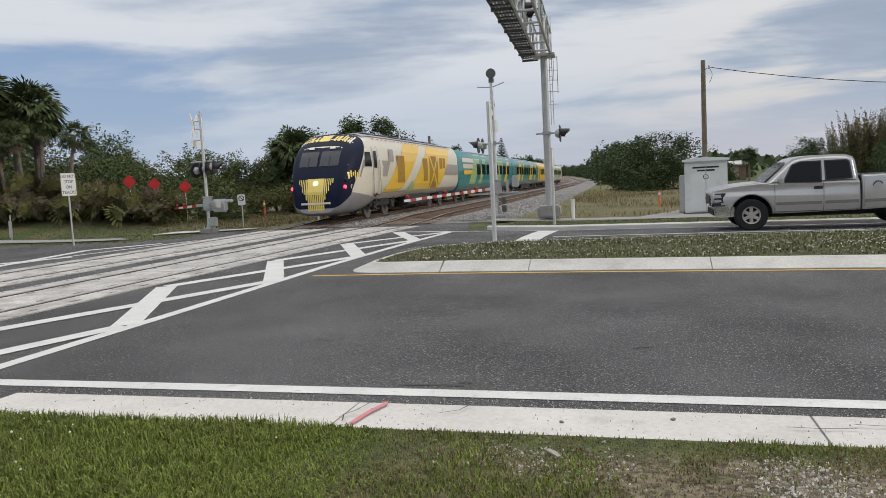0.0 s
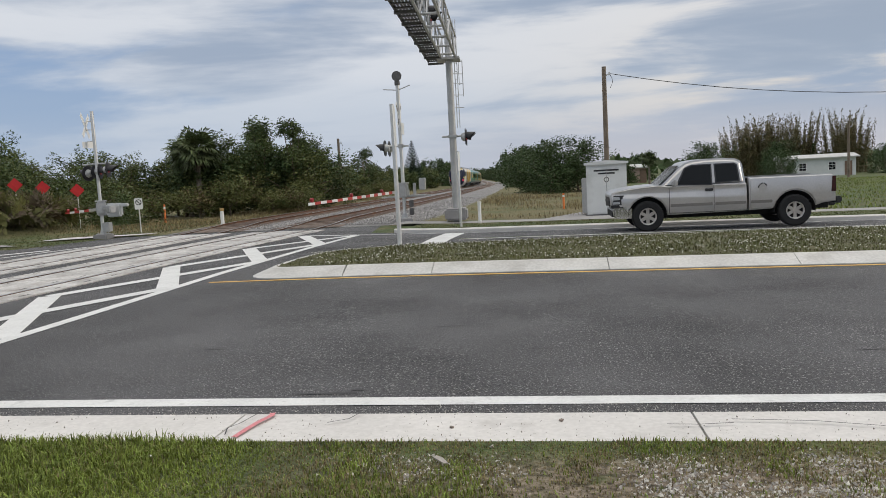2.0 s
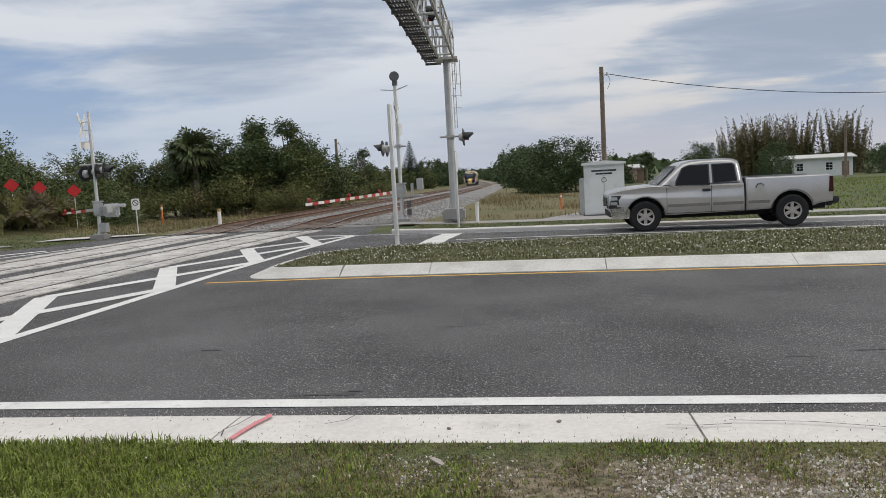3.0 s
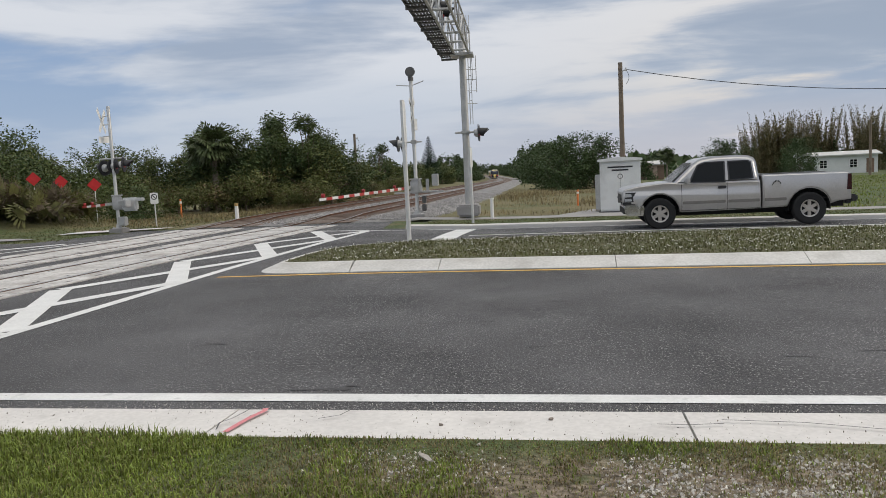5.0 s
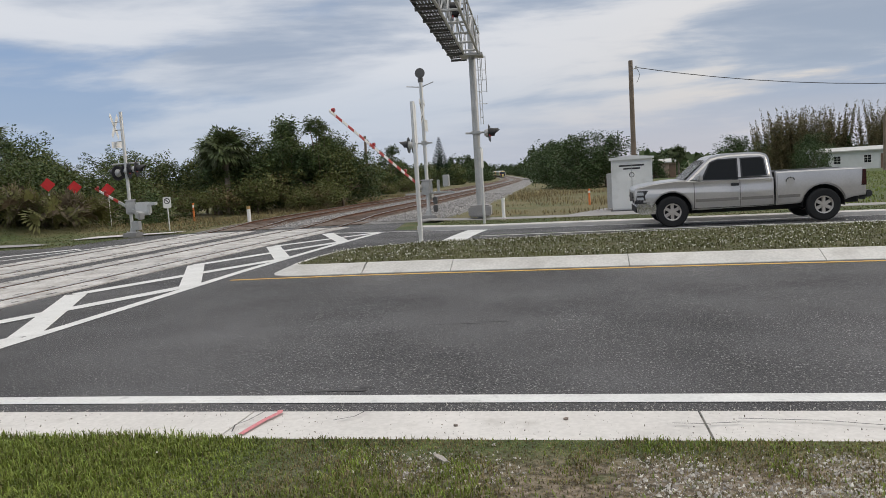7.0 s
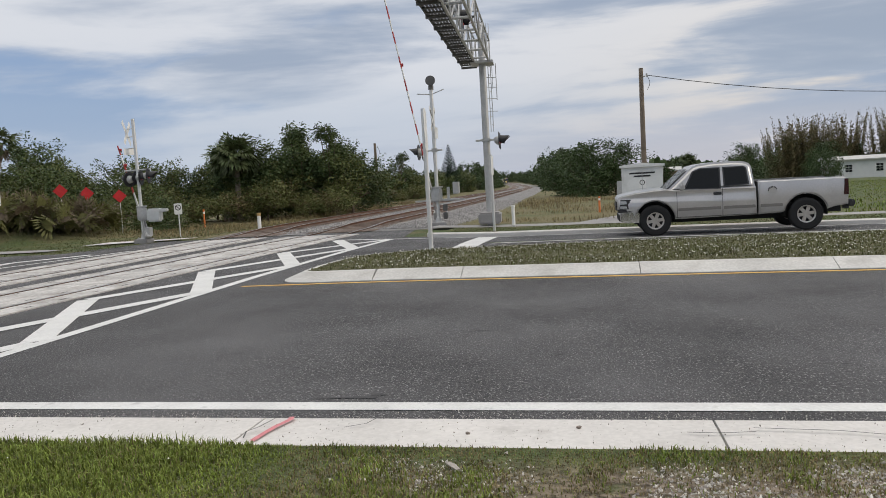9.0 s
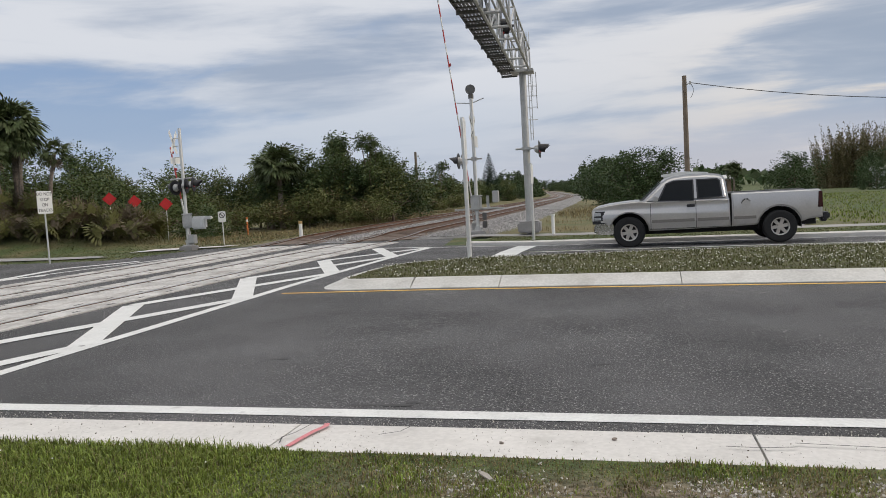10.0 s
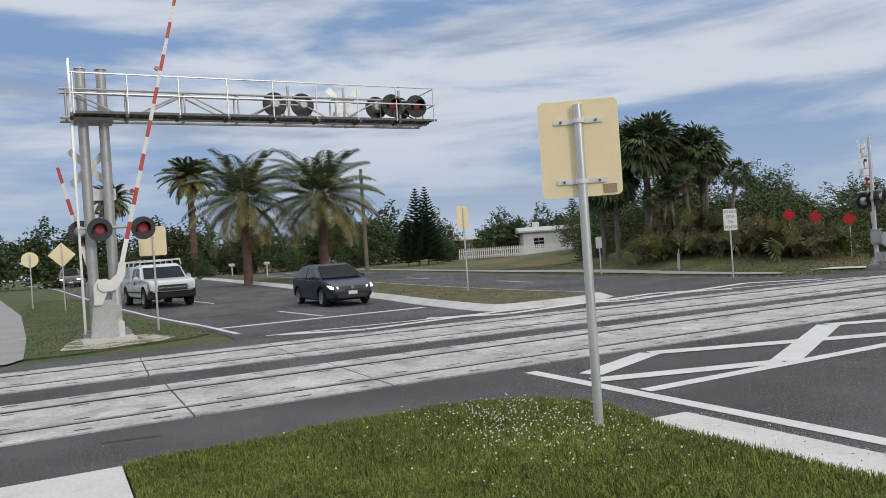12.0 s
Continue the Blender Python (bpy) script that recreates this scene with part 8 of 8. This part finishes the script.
spots = []
for _ in range(4200):
    x, y = G.uniform(-6.9, -1.5), G.uniform(2.0, 4.9)
    n = noise.noise((x * 1.3, y * 1.3, 9.0))
    near = math.exp(-(((x + 5.6) / 1.0) ** 2 + ((y - 4.1) / 0.8) ** 2))
    if inside(VS, x, y) and G.random() < 0.012 + 0.9 * near + 0.10 * max(0, n - 0.1):
        spots.append((x, y, gz(x, y) + G.uniform(0.06, 0.12), G.uniform(0.6, 1.2)))
flowers("clover_flowers", "small white clover flowers in the verge", spots, 0.0105)
spots, mg = [], []
for _ in range(46000):
    x, y = G.uniform(-5, 16), G.uniform(13.2, 18.6)
    if not inside(MEDIAN_E, x, y):
        continue
    n = noise.noise((x * 0.6, y * 0.9, 3.0))
    if G.random() < 0.82:
        mg.append((x, y, gz(x, y) + 0.14, 0.9 + 0.5 * n))
    elif G.random() < 0.36 + 0.5 * n:
        spots.append((x, y, gz(x, y) + 0.16 + G.uniform(0.02, 0.06), G.uniform(0.6, 1.25)))
blades("median_grass", "weedy grass and clover leaves on the median", mg, 0.062, 0.008, BLADE_MIX)
flowers("clover_flowers", "white clover flowers across the median", spots, 0.0125)
tall = []
for _ in range(70000):
    y = G.uniform(29, 75)
    if G.random() < 0.5:
        x = track_x(FAR_TRACK, y) - 3.0 - abs(G.gauss(0, 3.0))
    else:
        x = track_x(NEAR_TRACK, y) + 4.7 + G.uniform(0, 10)
    n = noise.noise((x * 0.22, y * 0.22, 7.0))
    if G.random() < (0.35 if x < -8 else 0.10) + 0.9 * n:
        tall.append((x, y, land(x, y) - 0.02, 0.7 + 0.9 * max(0, n) + 0.5 * (y > 42)))
field = []
for _ in range(30000):
    x, y = G.uniform(6, 46), G.uniform(28, 92)
    if 0 < x < 8 and y < 32:
        continue
    n = noise.noise((x * 0.15, y * 0.15, 1.0))
    field.append((x, y, land(x, y) - 0.02, 0.6 + 0.9 * max(0, n)))
blades("field_grass", "rough green grass of the field beyond the road", field, 0.16, 0.02, BLADE)
blades("tall_grass", "tall dry grass along the railway", tall, 0.25, 0.009, BLADE_DRY)
lawn = []
for _ in range(30000):
    x, y = G.uniform(-40, -14.8), G.uniform(22.7, 40)
    if x > -16 and y < 27.5:
        continue
    lawn.append((x, y, land(x, y) - 0.02, 0.5 + 0.5 * G.random()))
for _ in range(9000):
    x, y = G.uniform(-4, 16), G.uniform(23.3, 26.2)
    lawn.append((x, y, gz(x, y) + 0.06, 0.6))
for _ in range(30000):
    x, y = G.uniform(-48, -16.6), G.uniform(-1.0, 15.2)
    if inside(MEDIAN_W, x, y):
        if G.random() < 0.6:
            lawn.append((x, y, gz(x, y) + 0.14, 0.55))
    elif inside(VERGE_W, x, y):
        lawn.append((x, y, gz(x, y) + 0.02, 0.6))
blades("lawn_grass", "mown lawn grass beyond the crossing", lawn, 0.075, 0.014, BLADE_MIX)

# crushed stone on the bare ground
base = [(0.5, 0, 0), (-0.5, 0, 0), (0, 0.45, 0.05), (0, -0.45, 0.0), (0.05, 0.0, 0.4), (0, 0.05, -0.3)]
tris = [(0, 2, 4), (2, 1, 4), (1, 3, 4), (3, 0, 4), (2, 0, 5), (1, 2, 5), (3, 1, 5), (0, 3, 5)]
verts, faces = [], []
for _ in range(120000):
    x, y = G.uniform(-2.2, 4.2), G.uniform(3.4, 4.8)
    n = noise.noise((x * 1.4, y * 1.4, 4.0))
    if G.random() > smooth01((x + 1.3 + 0.8 * n) / 2.2) * smooth01((4.80 - y) / 0.35) * (0.22 + 1.2 * n):
        continue
    s = 0.004 + 0.030 * G.random() ** 4.5
    m = Matrix.LocRotScale((x, y, gz(x, y) + 0.035), Euler((G.uniform(0, 3), G.uniform(0, 3), G.uniform(0, 6))), (s * G.uniform(0.7, 1.4), s, s * G.uniform(0.6, 1.0)))
    k = len(verts)
    verts += [tuple(m @ Vector(v)) for v in base]
    faces += [tuple(k + i for i in f) for f in tris]
tagged(raw("gravel", verts, faces, ROCK), "loose pale crushed stones on bare soil", "gravel", "", "stuff")
for x, y, s in ((-0.33, 5.13, 0.016), (0.37, 5.26, 0.017)):
    bm = bmn()
    ball(bm, (0, 0, s * 0.5), s, (1.1, 0.9, 0.7), 1)
    for v in bm.verts:
        v.co *= G.uniform(0.85, 1.15)
    solo("pebble", bm, mat("pebble_brown", (0.24, 0.20, 0.17), 0.9, var=0.2, scale=20), "small brown pebble on the kerb", "stone", pose(x, y, gz(x, y) + 0.025))
bm = bmn()
slab(bm, [(-0.05, -0.012), (0.05, -0.018), (0.06, 0.0), (0.0, 0.018), (-0.05, 0.012)], 0, 0.008)
solo("cardboard_scrap", bm, mat("scrap", (0.36, 0.33, 0.30), 0.9), "torn grey scrap of cardboard on the ground", "litter", pose(-0.31, 4.50, gz(-0.3, 4.5) + 0.06, 8, 5, -40))

# crumbs of soil and grit swept onto the kerb and along the lane edge
verts, faces = [], []
for _ in range(2600):
    x = G.uniform(-5.0, 6.0)
    n = noise.noise((x * 1.7, 0.0, 8.0))
    y = 4.95 + 0.48 * G.random() ** (2.2 if G.random() < 0.7 else 0.7)
    if G.random() > 0.45 + 0.9 * n:
        continue
    s = 0.003 + 0.009 * G.random() ** 4
    m = Matrix.LocRotScale((x, y, gz(x, y) + 0.036), Euler((G.uniform(0, 3), G.uniform(0, 3), G.uniform(0, 6))), (s * G.uniform(0.7, 1.6), s, s * 0.7))
    k = len(verts)
    verts += [tuple(m @ Vector(v)) for v in base]
    faces += [tuple(k + i for i in f) for f in tris]
tagged(raw("soil_crumbs", verts, faces, mat("soil_crumb", (0.13, 0.105, 0.085), 0.95, var=0.2, island=0.4)), "scattered crumbs of dark soil on the kerb", "soil", "", "stuff")
verts, faces = [], []
for _ in range(2400):
    x, y = G.uniform(-5.0, 6.0), 5.47 + abs(G.gauss(0, 0.10))
    s = 0.004 + 0.010 * G.random() ** 3
    m = Matrix.LocRotScale((x, y, gz(x, y) + 0.006), Euler((G.uniform(0, 3), G.uniform(0, 3), G.uniform(0, 6))), (s * G.uniform(0.7, 1.6), s, s * 0.7))
    k = len(verts)
    verts += [tuple(m @ Vector(v)) for v in base]
    faces += [tuple(k + i for i in f) for f in tris]
tagged(raw("road_grit", verts, faces, ROCK), "loose grit gathered between kerb and edge line", "gravel", "", "stuff")

verts, faces = [], []
for _ in range(16000):
    y = 27.6 + 34 * G.random() ** 1.5
    xa, xb = track_x(FAR_TRACK, y), track_x(NEAR_TRACK, y)
    x = xb + 0.9 + 4.4 * G.random() if G.random() < 0.75 else xa + 1.0 + (xb - xa - 2.0) * G.random()
    w = 1.0 + 0.02 * max(0, min(60, y - 30))
    d = x - xb
    lift = min(1.0, (y - 26.8) / 3)
    u = 0.075 * lift if d < 1.7 else (0.09 - 0.06 * (d - 1.7) / (1.3 + 0.4 * w)) * lift if d < 3.0 + 0.4 * w else 0.03 * lift - (d - 3.0 - 0.4 * w) / (1.2 + 0.6 * w) * (0.19 * lift + 0.03)
    s = G.uniform(0.04, 0.09)
    m = Matrix.LocRotScale((x, y, gz(x, y) + u + 0.01), Euler((G.uniform(0, 3), G.uniform(0, 3), G.uniform(0, 6))), (s * G.uniform(0.8, 1.4), s, s * 0.8))
    k = len(verts)
    verts += [tuple(m @ Vector(v)) for v in base]
    faces += [tuple(k + i for i in f) for f in tris]
tagged(raw("ballast_stones", verts, faces, mat("ballast_stone", (0.34, 0.33, 0.325), 0.95, var=0.2, scale=9, island=0.5)), "loose grey crushed stones on the railway bank", "ballast", "", "stuff")


# ---- what moves ----
def truck_path(x_of, y, t):
    x = x_of(t)
    return x, y, gz(x, y) if abs(y) < 60 else 0.0


def key_wheels(ws, r, xs, sign):
    """Wheels roll with the way gone: rows of seconds and metres."""
    for w in ws:
        base = w.matrix_basis.translation.copy()
        walk(w, [(t, Matrix.Translation(base) @ Matrix.Rotation(d / r * sign, 4, "Y")) for t, d in xs])


def fine_rows(rows, limit):
    """Split rows of (t, value) so that the value changes by at most limit from row to row."""
    out = [rows[0]]
    for (t0, v0), (t1, v1) in zip(rows, rows[1:]):
        k = max(1, math.ceil(abs(v1 - v0) / limit))
        k = min(k, max(1, int((t1 - t0) * 30)))
        out += [(t0 + (t1 - t0) * i / k, v0 + (v1 - v0) * i / k) for i in range(1, k + 1)]
    return out


def motions():
    # the silver pickup pulls away once the gate is up; metres of its front axle along the road
    way = [(0, 2.9), (4, 2.9), (8.0, 2.9), (8.6, 2.7), (9.0, 2.2), (9.5, 1.58), (10.0, 0.50), (10.5, -1.38), (11.0, -3.32), (11.5, -6.2), (12.0, -9.4)]
    walk(silver_t, [(t, pose(x, 21.5, gz(x, 21.5) + 0.002, 0, 0.0, 180)) for t, x in way])
    key_wheels(silver_w, silver_r, fine_rows([(t, 2.9 - x) for t, x in way], 0.5), 1)
    # cars that come up to the crossing from the west
    for t_, ws, r, x12, y, v in ((white_t, white_w, white_r, -33.0, 4.55, 6.5), (prius_t, prius_w, prius_r, -24.75, 9.35, 6.8), (suv_t, suv_w, suv_r, -76, 1.75, 4.0)):
        rows = [(s, x12 - v * (12 - s)) for s in (0, 3, 6, 9, 10, 11, 11.5, 12)]
        walk(t_, [(s, pose(x, y - (0.11 * max(0.0, x12 - x) if y > 3 else 0.0), gz(x, y) + 0.002, 0, 0, 6 if y > 3 and y < 6 else 0)) for s, x in rows])
        key_wheels(ws, r, fine_rows([(s, x - rows[0][1]) for s, x in rows], 0.45 * r / 0.315), 1)
    # gate arms: seconds and degrees above level
    lift = [(0, -0.4), (3, -0.4), (6.3, -0.4), (6.5, 3.5), (6.7, 8.5), (7.0, 16), (7.2, 22), (8.0, 39), (8.8, 54), (9.5, 64.5), (10.0, 68.5), (10.5, 71.5), (11.0, 74), (11.5, 75.2), (12.0, 76)]
    bell_lift = [(t, a + 4.0 * smooth01((t - 10.0) / 1.0)) for t, a in lift]
    for arm, base, head, gain, low in ((bell_arm, (-0.16, 0, 1.17), 175, 1.0, 0.0), (left_arm, (-0.1, 0.1, 1.1), 57, 1.1, -2.0), (west_arm, (0.12, 0.3, 1.6), 0, 1.0, 0.0), (small_arm, (0.16, 0, 1.5), 180, 1.02, 0.0)):
        walk(arm, [(t, pose(*base, min(88, a * gain + low), 0, head)) for t, a in (bell_lift if arm is bell_arm else lift)])
    # the train runs away along the far line
    start = 0.0
    for ob, length in TRAIN:
        rows = []
        for i in range(25):
            t = 0.5 * i
            y = 27.5 + 52.0 * t + start
            a, b = along(FAR_TRACK, y + 4), along(FAR_TRACK, y + length - 4)
            d = Vector((a[0] - b[0], a[1] - b[1])).normalized()
            za, zb = gz(a[0], a[1]) + 0.10, gz(b[0], b[1]) + 0.10
            o = Vector((a[0], a[1], za)) + Vector((d.x, d.y, (za - zb) / (length - 8))) * 4
            yaw = math.degrees(math.atan2(d.y, d.x))
            rows.append((t, pose(o.x, o.y, o.z, 0, -math.degrees(math.atan2(za - zb, length - 8)), yaw)))
        walk(ob, rows)
        start += length + 0.5


motions()
